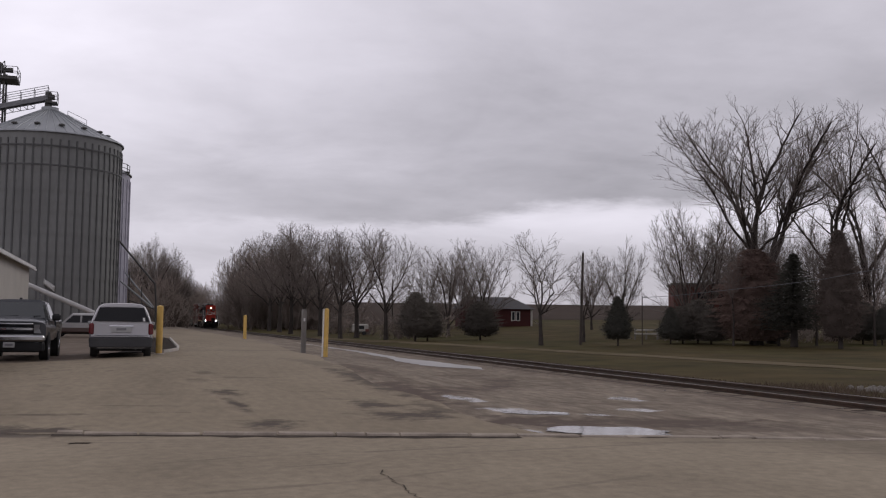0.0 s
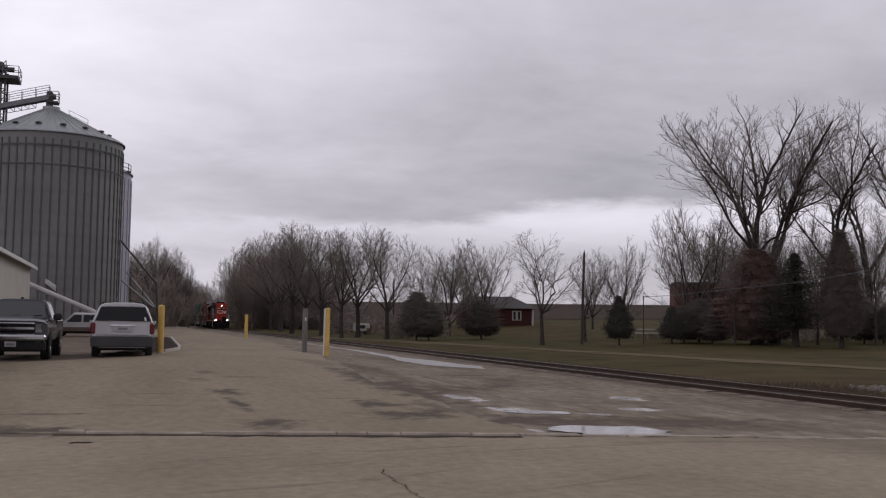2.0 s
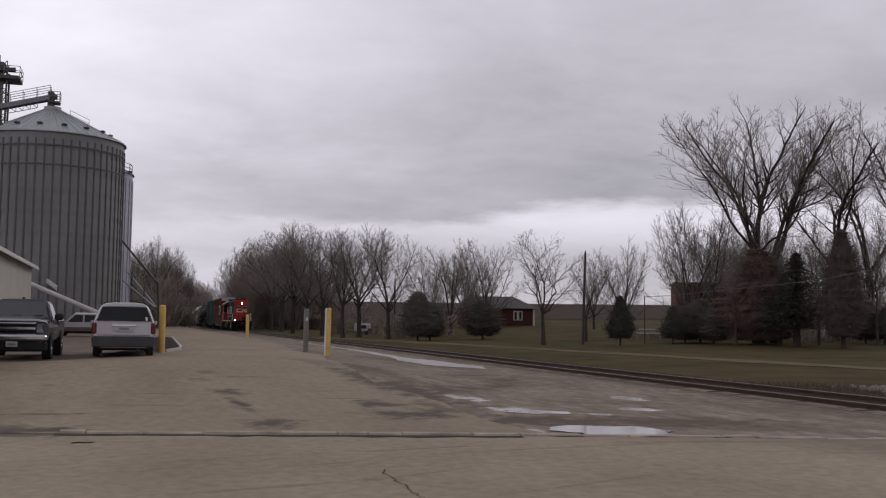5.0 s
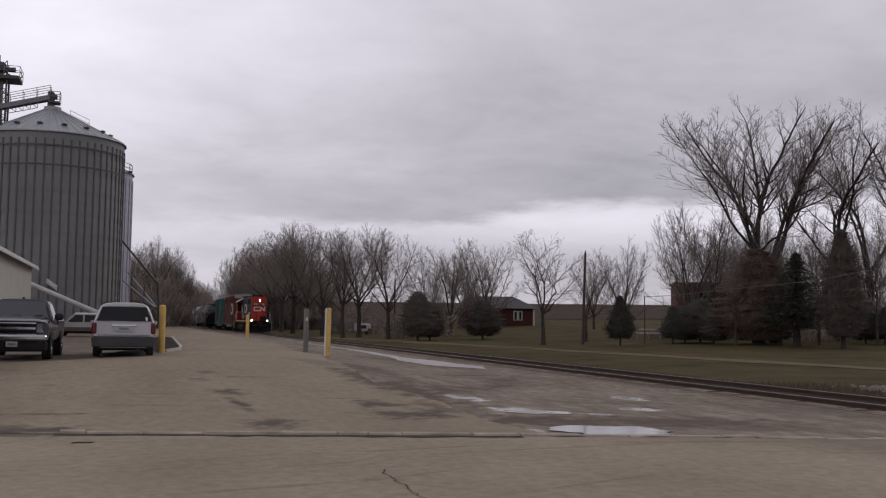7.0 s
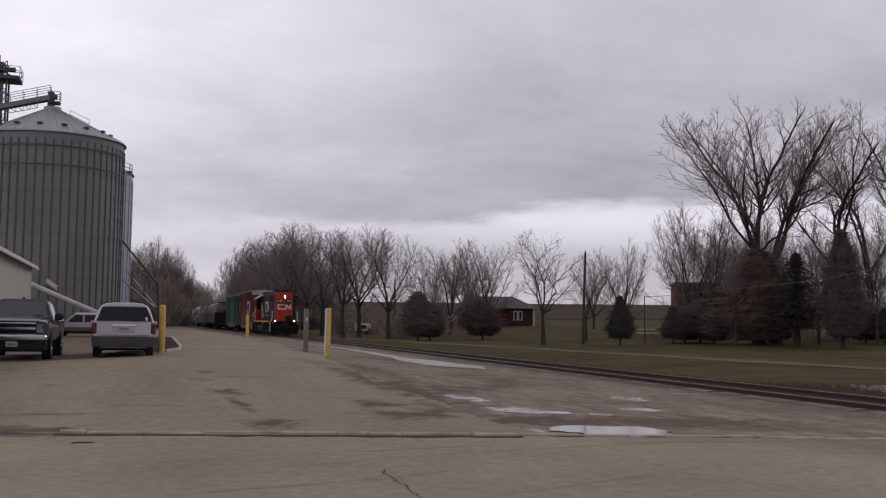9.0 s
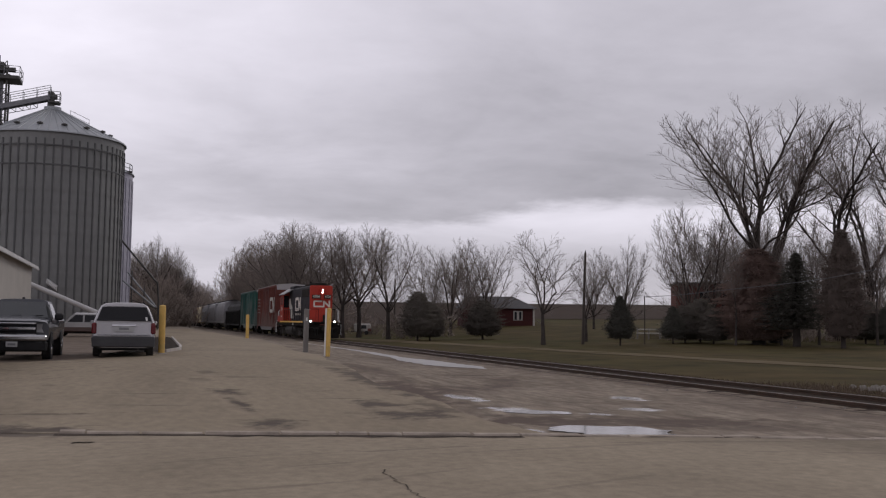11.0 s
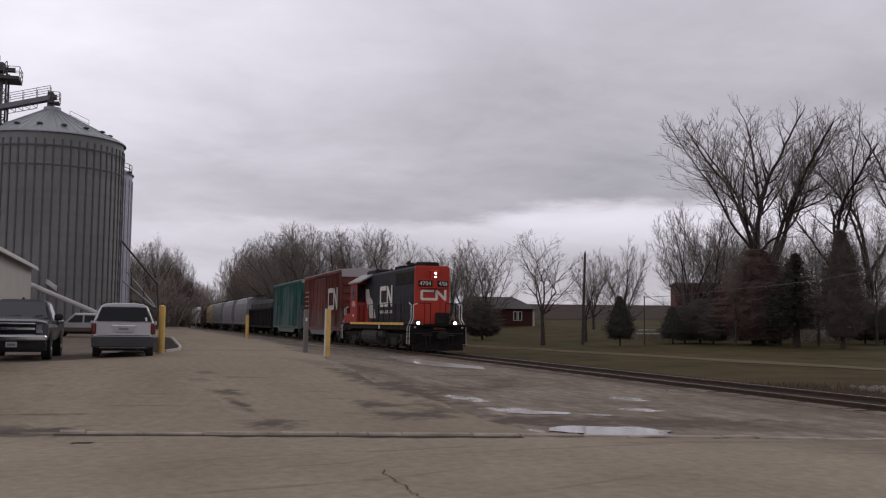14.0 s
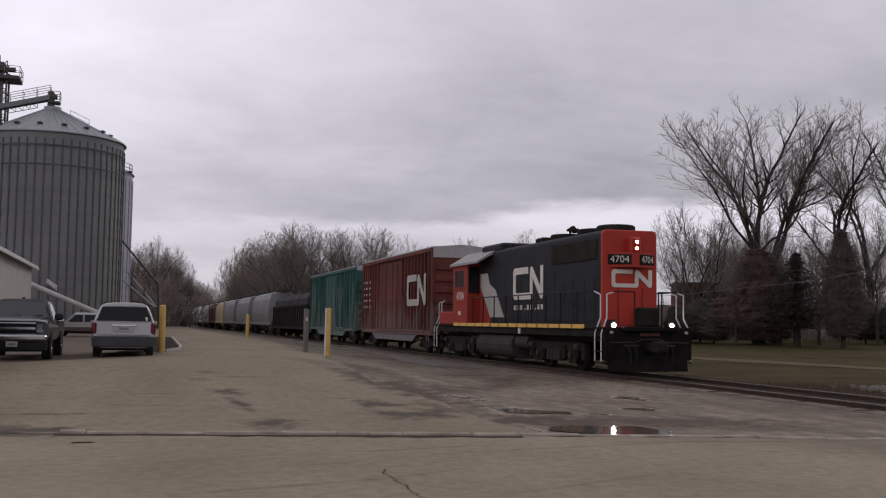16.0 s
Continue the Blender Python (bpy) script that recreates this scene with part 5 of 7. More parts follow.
    part("boot", Shape().box(q[0] - 0.2, q[0] + 0.4, q[1] - 0.3, q[1] + 0.3, 0.4, q[2] + 0.15, 0.05), STEEL, c)
    part("support", Shape().rod((-7.0, 85.8, 0.4), (-7.0, 85.8, 3.8), 0.08, 0.08, 6).rod((-8.6, 86.2, 0.4), (-8.6, 86.2, 4.5), 0.08, 0.08, 6), STEEL, c)


elevator()


def bin_rail():
    t = thing("roof_guard", "small steel guard rail on the pale bin's eave", "guard rail", pose(-8.2, 139.6, float(height(-8.2, 139.6))))
    part("rail", rail_run(Shape(), [(6.3, -3.6, 20.3), (7.0, -2.2, 20.3), (7.3, -0.6, 20.3)], tall=1.1, r=0.05), STEEL, t)
    part("bracket", Shape().box(6.2, 7.3, -3.4, -0.6, 20.2, 20.34), DARKSTEEL, t)


bin_rail()


def shed():
    """The beige shed whose gable end and white roof edge show beside the bin."""
    z = 0.45
    t = thing("storage_shed", "beige steel-sided shed with a white roof edge", "shed", pose(-7.15, 56.0, z))
    # wall faces the yard; x runs to the building's far side
    w, eave, peak = 16.0, 4.9, 8.6
    part("wall", Shape().prism([(-w, 0), (0, 0), (0, eave), (-w / 2, peak - 0.1), (-w, eave)], "y", 0.0, 22.0), SIDING, t)
    for k in range(40):
        x = -w + 0.2 + 0.4 * k
        top = eave + (peak - eave) * (1 - abs(x + w / 2) / (w / 2)) - 0.25
        part("siding_rib", Shape().box(x - 0.03, x + 0.03, -0.025, 0.0, 0.05, top), SIDING, t)
    part("roof", Shape().prism([(0.4, eave - 0.3), (0.4, eave - 0.05), (-w / 2, peak + 0.32), (-w - 0.4, eave - 0.05), (-w - 0.4, eave - 0.3), (-w / 2, peak)], "y", -0.6, 22.5), ROOFWHITE, t, "white steel roof")
    part("gutter", Shape().box(0.36, 0.46, -0.6, 22.5, eave - 0.32, eave - 0.18, 0.02), ROOFWHITE, t)


shed()

# ---- barn, house and small things on the lawn ----


def barn():
    x, y = at_depth(0.276, 112)
    t = thing("barn", "faded red flat-topped wooden barn among the trees", "barn", pose(x, y, on_ground(x, y, 0.05), 0, 0, -26))
    part("wall", Shape().box(-4.9, 6.0, 0, 9, 0, 5.75), BARNRED, t)
    part("roof", Shape().prism([(-5.1, 5.7), (6.2, 5.75), (6.2, 5.9), (-5.1, 5.85)], "y", -0.25, 9.3), SHINGLE, t)
    for k in range(26):
        u = -4.7 + 0.42 * k
        part("board_batten", Shape().box(u - 0.03, u + 0.03, -0.04, 0.0, 0.1, 5.6), BARNRED, t)
    part("window", Shape().box(-2.3, -1.4, -0.05, 0.02, 4.1, 4.8), BLACKTRIM, t)
    part("barn_door", Shape().box(0.4, 3.4, -0.1, 0.0, 0.1, 3.3, 0.02), BARNRED, t)


barn()


def house():
    x, y = at_depth(0.056, 150)
    z = on_ground(x, y, 0.05)
    t = thing("house", "low dark red house with grey hipped roof and white window trim", "house", pose(x, y, z, 0, 0, -12))
    L = 10.7
    part("wall", Shape().box(-L / 2, L / 2, 0, 8, 0, 2.7), HOUSERED, t)
    part("roof", Shape().convex([(-L / 2 - 0.5, -0.5, 2.65), (L / 2 + 0.5, -0.5, 2.65), (L / 2 + 0.5, 8.5, 2.65), (-L / 2 - 0.5, 8.5, 2.65), (-L / 2 + 1, 4, 4.5), (L / 2 - 2.6, 4, 4.5)],
                                [(0, 1, 5, 4), (1, 2, 5), (2, 3, 4, 5), (3, 0, 4), (0, 1, 2, 3)]), SHINGLE, t)
    for u in (2.5, 3.2):
        w = part("window", Shape().box(u - 0.32, u + 0.32, -0.06, 0.0, 0.9, 2.3, 0.01), WHITESTRIPE, t)
        part("pane", Shape().box(u - 0.18, u + 0.18, -0.075, -0.055, 1.0, 2.2), GLASS, w)
    part("corner_board", Shape().box(L / 2 - 0.25, L / 2 + 0.03, -0.05, 0.2, 0, 2.65), WHITESTRIPE, t, "white corner board")
    part("gable_wing", Shape().prism([(-5.2, 0), (-2.6, 0), (-2.6, 2.6), (-3.9, 4.0), (-5.2, 2.6)], "y", -1.6, 0.5), HOUSERED, t)
    # trailer among the trees
    x, y = at_depth(-0.078, 128)
    c = thing("camper_trailer", "small white camper trailer parked on the grass", "trailer", pose(x, y, on_ground(x, y, 0.05), 0, 0, -10))
    c.scale = (0.8, 0.8, 0.8)
    part("body", Shape().box(-1.4, 1.2, -0.9, 0.9, 0.45, 1.75, 0.18), WHITESTRIPE, c)
    part("window", Shape().box(-0.3, 0.5, -0.93, -0.88, 0.95, 1.5, 0.02), GLASS, c)
    part("red_panel", Shape().box(0.7, 1.22, -0.93, -0.88, 0.55, 1.0, 0.02), BARNRED, c)
    for u in (-0.5, 0.5):
        part("wheel", Shape().rod((u, -0.92, 0.32), (u, -0.7, 0.32), 0.32, 0.32, 14), RUBBER, c)
    part("tongue", Shape().box(-2.2, -1.35, -0.06, 0.06, 0.4, 0.5), DARKSTEEL, c)
    # utility pole
    x, y = at_depth(0.139, 83)
    p = thing("utility_pole", "dark wooden utility pole leaning slightly on the lawn", "utility pole", pose(x, y, on_ground(x, y), 0, 1.6, 0))
    part("shaft", Shape().rod((0, 0, 0), (0, 0, 7.55), 0.13, 0.09, 10), POLE, p)
    part("insulator", Shape().rod((0.0, 0, 7.55), (0.0, 0, 7.75), 0.05, 0.03, 6), DARKSTEEL, p)
    x, y = at_depth(-0.047, 150)
    p = thing("utility_pole", "slim distant utility pole behind the trees", "utility pole", pose(x, y, on_ground(x, y)))
    part("shaft", Shape().rod((0, 0, 0), (0, 0, 7.6), 0.13, 0.1, 8), POLE, p)
    # low rail fence beyond the spruce
    x, y = at_depth(0.204, 100)
    fz = thing("rail_fence", "short pale weathered rail fence on the lawn", "fence", pose(x, y, on_ground(x, y, 0.05), 0, 0, -17))
    for u in (-1.1, 0.0, 1.1):
        part("post", Shape().box(u - 0.06, u + 0.06, -0.06, 0.06, -0.1, 1.05, 0.015), POST, fz)
    for z in (0.55, 0.92):
        part("rail", Shape().box(-1.2, 1.2, -0.09, -0.05, z - 0.06, z + 0.06, 0.01), WHITESTRIPE, fz)
    # slack wire before the barn
    wv = thing("overhead_wire", "thin slack overhead wire crossing before the barn", "cable", pose(0, 0, 0))
    line = [(0.2, 84.0, 3.95), (0.23, 80.0, 4.0), (0.289, 77.0, 4.45), (0.334, 75.0, 4.75), (0.373, 73.0, 5.05), (0.439, 70.0, 5.8), (0.5, 68.0, 6.6)]
    pts = []
    for px, d, z in line:
        x, y = at_depth(px, d)
        pts.append((x, y, z))
    part("wire", Shape().pipe(pts, 0.02, 5), STEEL, wv)
    for px, d, z in (line[0], line[-1]):
        x, y = at_depth(px, d)
        part("wire_post", Shape().rod((x, y, on_ground(x, y)), (x, y, z + 0.1), 0.05, 0.04, 6), POLE, wv)


house()

# ---- bollards, post and kerb in the yard ----


def bollard(x, y, tall, r, label, mats=(YELLOW,), tilt=0.0):
    t = thing("bollard", label, "bollard", pose(x, y, float(height(x, y)) - 0.1, 0, tilt, 0), "bollards at the yard entrance")
    part("tube", Shape().lathe([(r, 0), (r, tall + 0.1 - 0.03), (r * 0.9, tall + 0.1), (0, tall + 0.1 + 0.03)], 20), mats[0], t, smooth=False)
    return t


def yard_posts():
    t = bollard(0.93, 36.2, 1.66, 0.11, "yellow painted steel bollard beside the silver minivan")
    part("base_ring", Shape().lathe([(0.2, 0.06), (0.19, 0.13), (0.11, 0.14)], 20), KERB, t)
    r = bollard(6.30, 34.0, 1.62, 0.08, "yellow bollard with a pale sleeve on one side", tilt=0.8)
    part("pale_sleeve", Shape().box(-0.125, -0.078, -0.04, 0.04, 0.1, 1.72, 0.012), WHITEPAINT, r, "pale sleeve strip")
    bollard(7.15, 67.6, 1.55, 0.11, "yellow bollard standing far along the yard edge")
    g = thing("grey_post", "weathered square grey wooden post", "post", pose(6.28, 38.5, float(height(6.28, 38.5)) - 0.1, 0, 0.4, 0))
    part("shaft", Shape().box(-0.09, 0.09, -0.09, 0.09, 0, 1.75, 0.02), POST, g)
    part("reflector", Shape().box(-0.03, 0.03, -0.1, -0.088, 1.3, 1.42), WHITEPAINT, g)
    k = thing("island_kerb", "low concrete kerb beside a yellow bollard", "kerb", pose(0, 0, 0))
    ys = [37.6, 38.2, 38.9, 39.7, 40.6, 42.2, 44.0, 47.0, 50.0, 54.0, 58.0, 62.0, 66.0]

    def kerb_x(y):
        return float(np.interp(y, [37.6, 38.9, 40.6, 44.0, 66.0], [1.1, 1.45, 1.75, 1.9, 2.32]))

    for y0, y1 in zip(ys, ys[1:]):
        y1 -= 0.02
        xa, xb = kerb_x(y0), kerb_x(y1)
        z = float(height(xa, y0))
        st = [(xa - 0.06, y0), (xa + 0.06, y0), (xb + 0.06, y1), (xb - 0.06, y1)]
        part("kerb_stone", Shape().convex([(p, q, z - 0.1) for p, q in st] + [(p + (0.015 if i in (0, 3) else -0.015), q, z + 0.12) for i, (p, q) in enumerate(st)], [(0, 1, 2, 3), (4, 5, 6, 7), (0, 1, 5, 4), (1, 2, 6, 5), (2, 3, 7, 6), (3, 0, 4, 7)]), KERB, k)
    s = Shape()
    rs = np.random.RandomState(3)
    for i in range(30):
        y = 37.7 + 0.9 * i
        xr = kerb_x(y) - 0.08
        base = float(height(xr, y))
        up = min(1.0, i / 3)
        row = [(xr - 1.7, 0.0), (xr - 1.1, 0.06 * up), (xr - 0.6, (0.1 + rs.uniform(-0.04, 0.05)) * up), (xr - 0.25, (0.09 + rs.uniform(-0.03, 0.04)) * up), (xr, 0.05)]
        s.add([(p, y, base + dz + 0.02) for p, dz in row], [])
        if i:
            o = len(s.v) - 10
            s.f += [(o + j, o + j + 1, o + j + 6, o + j + 5) for j in range(4)]
    solid("island_soil", s, SOIL, "dark mounded soil behind the kerb", "soil", "structure")


yard_posts()


def joint_kerb():
    """The ragged broken edge between yard and road: low asphalt lips either side of a dark gap."""
    rs = np.random.RandomState(7)
    t = thing("pavement_lip", "broken raised asphalt edge along the joint", "pavement edge", pose(0, 0, 0), kind="structure")
    x = -0.95
    while x < 10.5:
        ln = rs.uniform(0.3, 1.1)
        jog = rs.uniform(-0.03, 0.03)
        y0, y1 = float(joint_y(x)) + jog, float(joint_y(x + ln)) + jog + rs.uniform(-0.02, 0.02)
        h = rs.uniform(0.03, 0.055) if x < 5.3 else rs.uniform(0.015, 0.03)
        z = float(height(x, y0)) + 0.01
        w = rs.uniform(0.12, 0.22)
        s = Shape().convex([(x, y0 + 0.03, z - 0.03), (x + ln * 0.985, y1 + 0.03, z - 0.03), (x + ln * 0.985, y1 + w * 1.8, z - 0.03), (x, y0 + w * 1.8, z - 0.03),
                            (x + 0.02, y0 + 0.06, z + h * 0.75), (x + ln * 0.97, y1 + 0.06, z + h * 0.75), (x + ln * 0.97, y1 + w, z + h), (x + 0.02, y0 + w, z + h)],
                           [(0, 1, 2, 3), (4, 5, 6, 7), (0, 1, 5, 4), (1, 2, 6, 5), (2, 3, 7, 6), (3, 0, 4, 7)])
        part("lip_piece", s, LIP, t)
        x += ln
    g = Shape()
    last = 0.0
    for i in range(40):
        xa, xb = -1.0 + 0.3 * i, -1.0 + 0.3 * (i + 1)
        za, zb = float(height(xa, joint_y(xa))), float(height(xb, joint_y(xb)))
        nxt = rs.uniform(-0.06, 0.11) if xa < 5.2 else rs.uniform(0.16, 0.27)
        if xa < 5.2 or rs.uniform() < 0.55:
            g.add([(xa, float(joint_y(xa)) - 0.18 + last, za + 0.014), (xb, float(joint_y(xb)) - 0.18 + nxt, zb + 0.014), (xb, float(joint_y(xb)) + 0.08, zb + 0.016), (xa, float(joint_y(xa)) + 0.08, za + 0.016)], [(0, 1, 2, 3)])
        last = nxt
    part("gap", g, GAPDIRT, t, "dark dirt-filled gap")
    # cracks and tar lines in the road
    c = Shape()

    def crack(pts, w):
        fine = []
        for (xa, ya), (xb, yb) in zip(pts, pts[1:]):
            for k in range(3):
                f = k / 3
                fine.append((xa + (xb - xa) * f + rs.normal(0, 0.018), ya + (yb - ya) * f + rs.normal(0, 0.03)))
        fine.append(pts[-1])
        w0 = w
        for (xa, ya), (xb, yb) in zip(fine, fine[1:]):
            w = w0 * rs.uniform(0.45, 1.25)
            dx, dy = xb - xa, yb - ya
            l = math.hypot(dx, dy)
            nx, ny = -dy / l * w, dx / l * w
            za, zb = float(height(xa, ya)) + 0.0165, float(height(xb, yb)) + 0.0165
            c.add([(xa - nx, ya - ny, za), (xb - nx, yb - ny, zb), (xb + nx, yb + ny, zb), (xa + nx, ya + ny, za)], [(0, 1, 2, 3)])

    crack([(2.71, 10.81), (2.55, 10.51), (2.58, 10.3), (2.6, 10.1), (2.57, 9.9), (2.61, 9.74), (2.54, 9.41), (2.56, 9.15), (2.54, 8.9)], 0.0065)
    crack([(-2.6, 17.9), (-1.9, 17.75), (-1.2, 17.85), (-0.5, 17.7), (0.2, 17.8), (1.0, 17.65)], 0.012)
    crack([(3.1, 20.9), (3.7, 20.75), (4.3, 20.85), (5.0, 20.5)], 0.014)
    crack([(1.8, 39.8), (3.0, 39.9), (4.2, 40.1), (5.6, 40.9), (7.0, 41.9)], 0.045)
    crack([(-0.72, 13.86), (-0.58, 13.88), (-0.46, 13.84)], 0.05)
    solid("road_cracks", c, GAPDIRT, "thin dark cracks in the road surface", "crack", "stuff")


joint_kerb()


def weeds():
    """Dry weeds along the far side of the track, and a heap of pale stones."""
    rs = np.random.RandomState(9)
    V, F = [], []
    for _ in range(9000):
        y = 12 + 95 * rs.uniform() ** 1.5
        x = 17.0 + abs(rs.normal(0, 0.5))
        if rs.uniform() < 0.18:
            x, y = rs.normal(18.8, 0.9), rs.normal(24.5, 1.5)
        h = rs.uniform(0.04, 0.13) * (1.5 if 22 < y < 27 and x > 17.6 else 1)
        a = rs.uniform(0, 6.28)
        w = 0.012
        z = float(height(x, y)) - 0.05
        lx, ly = rs.normal(0, 0.35, 2) * h
        i = len(V)
        V += [(x - w * math.cos(a), y - w * math.sin(a), z), (x + w * math.cos(a), y + w * math.sin(a), z), (x + lx, y + ly, z + h)]
        F.append((i, i + 1, i + 2))
    me = fast_mesh("dry_weeds", [(np.array(V), np.array(F))], STRAW, smooth=False)
    tagged(new("dry_weeds", me), "dry straw-coloured weeds along the track", "weeds", kind="stuff")
    s = Shape()
    for _ in range(46):
        x, y, r = rs.normal(20.4, 0.5), rs.normal(23.8, 0.45), rs.uniform(0.05, 0.12)
        z = float(height(x, y)) - 0.03
        top = [(x + r * rs.uniform(0.6, 1) * math.cos(k * 1.05), y + r * rs.uniform(0.6, 1) * math.sin(k * 1.05)) for k in range(6)]
        s.convex([(a, b, z) for a, b in top] + [(x + (a - x) * 0.55, y + (b - y) * 0.55, z + r * 0.9) for a, b in top], [(0, 1, 2, 3, 4, 5), (6, 7, 8, 9, 10, 11)] + [(k, (k + 1) % 6, 6 + (k + 1) % 6, 6 + k) for k in range(6)])
    solid("stone_heap", s, ROCK, "small heap of pale broken stones beside the track", "stones", "stuff")
    g = Shape()
    for k in range(26):
        x, y, r = rs.uniform(12.6, 13.6), rs.uniform(16, 45), rs.uniform(0.02, 0.05)
        z = float(height(x, y))
        g.convex([(x - r, y - r, z - 0.02), (x + r, y - r, z - 0.02), (x + r, y + r, z - 0.02), (x - r, y + r, z - 0.02), (x, y, z + r)], [(0, 1, 2, 3), (0, 1, 4), (1, 2, 4), (2, 3, 4), (3, 0, 4)])
    solid("loose_stones", g, ROCK, "scattered pale stones on the dirt beside the rail", "stones", "stuff")


weeds()
# ---- parked vehicles ----


def ring(half, y, slant=0.0, zs=1.0, cut=None):
    """A closed ring from a half profile of (half width, height); upper points lean by slant."""
    pts = []
    for w, z in half:
        if cut:
            z = min(z, cut)
        pts.append((w, y + slant * max(0.0, z - zs), z))
    return pts + [(-a, b, c) for a, b, c in reversed(pts)]


def road_wheel(parent, x, y, r, w, rim_mat):
    s = 1 if x > 0 else -1
    t = part("wheel", Shape().lathe([(r * 0.6, -w / 2), (r * 0.95, -w / 2), (r, -w / 2 + 0.04), (r, w / 2 - 0.04), (r * 0.95, w / 2), (r * 0.6, w / 2)], 24), RUBBER, parent, at=pose(x, y, r, 0, 90, 0))
    rim = Shape().lathe([(r * 0.62, w * 0.42 * s), (r * 0.58, w * 0.3 * s), (r * 0.2, w * 0.34 * s), (0, w * 0.36 * s)], 20)
    for k in range(5):
        a = 2 * math.pi * k / 5
        rim.rod((0.1 * r * math.cos(a), 0.1 * r * math.sin(a), w * 0.4 * s), (0.58 * r * math.cos(a), 0.58 * r * math.sin(a), w * 0.4 * s), 0.035, 0.03, 5)
    part("rim", rim, rim_mat, t)


def minivan(at, paint=VANPAINT, label="silver minivan with a grey lower body parked facing away"):
    v = thing("minivan", label, "car", at)
    full = [(0.70, 0.30), (0.90, 0.36), (0.945, 0.55), (0.96, 0.80), (0.945, 1.02), (0.88, 1.22), (0.78, 1.48), (0.70, 1.62), (0.58, 1.69), (0.3, 1.72)]
    small = [(w * 0.955, z * 0.99) for w, z in full]
    rings = [ring(small, 0.0, 0.28), ring(full, 0.07, 0.28), ring(full, 0.6, 0.1), ring(full, 2.0), ring(full, 2.9), ring(full, 3.5, -0.75, 0.95), ring([(w, min(z, 1.03)) for w, z in full], 3.75),
             ring([(w * 0.97, min(z, 0.94)) for w, z in full], 4.4), ring([(w * 0.88, min(z, 0.78)) for w, z in full], 4.72)]
    part("body", Shape().skin(rings), paint, v, smooth=False, fix=True)
    part("lower_body", Shape().skin([ring([(0.74, 0.27), (0.93, 0.33), (0.965, 0.5), (0.97, 0.60)], y) for y in (0.02, 0.3, 4.3, 4.6)]), VANLOWER, v, "grey lower cladding", fix=True)
    part("rear_bumper", Shape().box(-0.95, 0.95, -0.12, 0.2, 0.32, 0.64, 0.025), VANLOWER, v, "dark grey rear bumper")
    part("bumper_step", Shape().box(-0.85, 0.85, -0.11, 0.1, 0.645, 0.675, 0.012), paint, v)
    def slab(x0, x1, x2, x3, z0, z1, name, ma, off=0.015, lab=""):
        y0, y1 = 0.07 + 0.28 * max(0, z0 - 1) - 0.075, 0.07 + 0.28 * max(0, z1 - 1) - 0.075
        pts = [(x0, y0 - off, z0), (x1, y0 - off, z0), (x2, y1 - off, z1), (x3, y1 - off, z1), (x0, y0 + 0.06, z0), (x1, y0 + 0.06, z0), (x2, y1 + 0.06, z1), (x3, y1 + 0.06, z1)]
        return part(name, Shape().convex(pts, [(0, 1, 2, 3), (4, 5, 6, 7), (0, 1, 5, 4), (1, 2, 6, 5), (2, 3, 7, 6), (3, 0, 4, 7)]), ma, v, lab)
    slab(-0.83, 0.83, 0.67, -0.67, 1.14, 1.58, "rear_window", TINTGLASS, 0.02, "dark tinted rear window")
    slab(-0.55, 0.5, 0.5, -0.55, 1.60, 1.65, "roof_lip", paint, 0.03)
    slab(-0.36, 0.36, 0.36, -0.36, 0.98, 1.02, "liftgate_trim", CHROME, 0.02, "bright liftgate strip")
    pl = slab(-0.30, 0.30, 0.30, -0.30, 0.80, 0.97, "plate_recess", PLATE, 0.012, "pale registration plate")
    part("plate_bar", Shape().box(-0.15, 0.15, -0.03, -0.012, 0.86, 0.93), PLATEINK, pl)
    slab(-0.80, 0.80, 0.80, -0.80, 0.69, 0.70, "liftgate_seam", BLACKTRIM, 0.004)
    slab(-0.05, 0.45, 0.42, -0.02, 1.16, 1.18, "rear_wiper", BLACKTRIM, 0.04)
    slab(0.66, 0.72, 0.7, 0.64, 1.15, 1.26, "sticker", WHITEPAINT, 0.026)
    for sx in (-1, 1):
        x0, x1 = sorted((sx * 0.82, sx * 0.97))
        part("tail_lamp", Shape().box(x0, x1, -0.025, 0.2, 0.72, 1.08, 0.04), TAILRED, v, "red tail lamp")
        part("side_window", Shape().convex([(sx * 0.945, 0.55, 1.08), (sx * 0.945, 3.2, 1.08), (sx * 0.80, 2.7, 1.5), (sx * 0.80, 0.65, 1.5), (sx * 0.90, 0.55, 1.08), (sx * 0.90, 3.2, 1.08), (sx * 0.75, 2.7, 1.5), (sx * 0.75, 0.65, 1.5)],
                                           [(0, 1, 2, 3), (4, 5, 6, 7), (0, 1, 5, 4), (1, 2, 6, 5), (2, 3, 7, 6), (3, 0, 4, 7)]), TINTGLASS, v)
        part("mirror", Shape().box(*sorted((sx * 0.95, sx * 1.1)), 3.05, 3.2, 1.0, 1.14, 0.03), paint, v)
        part("roof_rail", Shape().box(*sorted((sx * 0.6, sx * 0.64)), 0.5, 2.6, 1.69, 1.74, 0.01), BLACKTRIM, v)
        for y in (0.85, 3.85):
            road_wheel(v, sx * 0.82, y, 0.33, 0.22, CHROME)
    part("undertray", Shape().box(-0.7, 0.7, 0.25, 4.4, 0.2, 0.34), BLACKTRIM, v)
    part("exhaust", Shape().rod((0.45, -0.05, 0.26), (0.45, 0.4, 0.26), 0.03, 0.03, 8), DARKSTEEL, v)


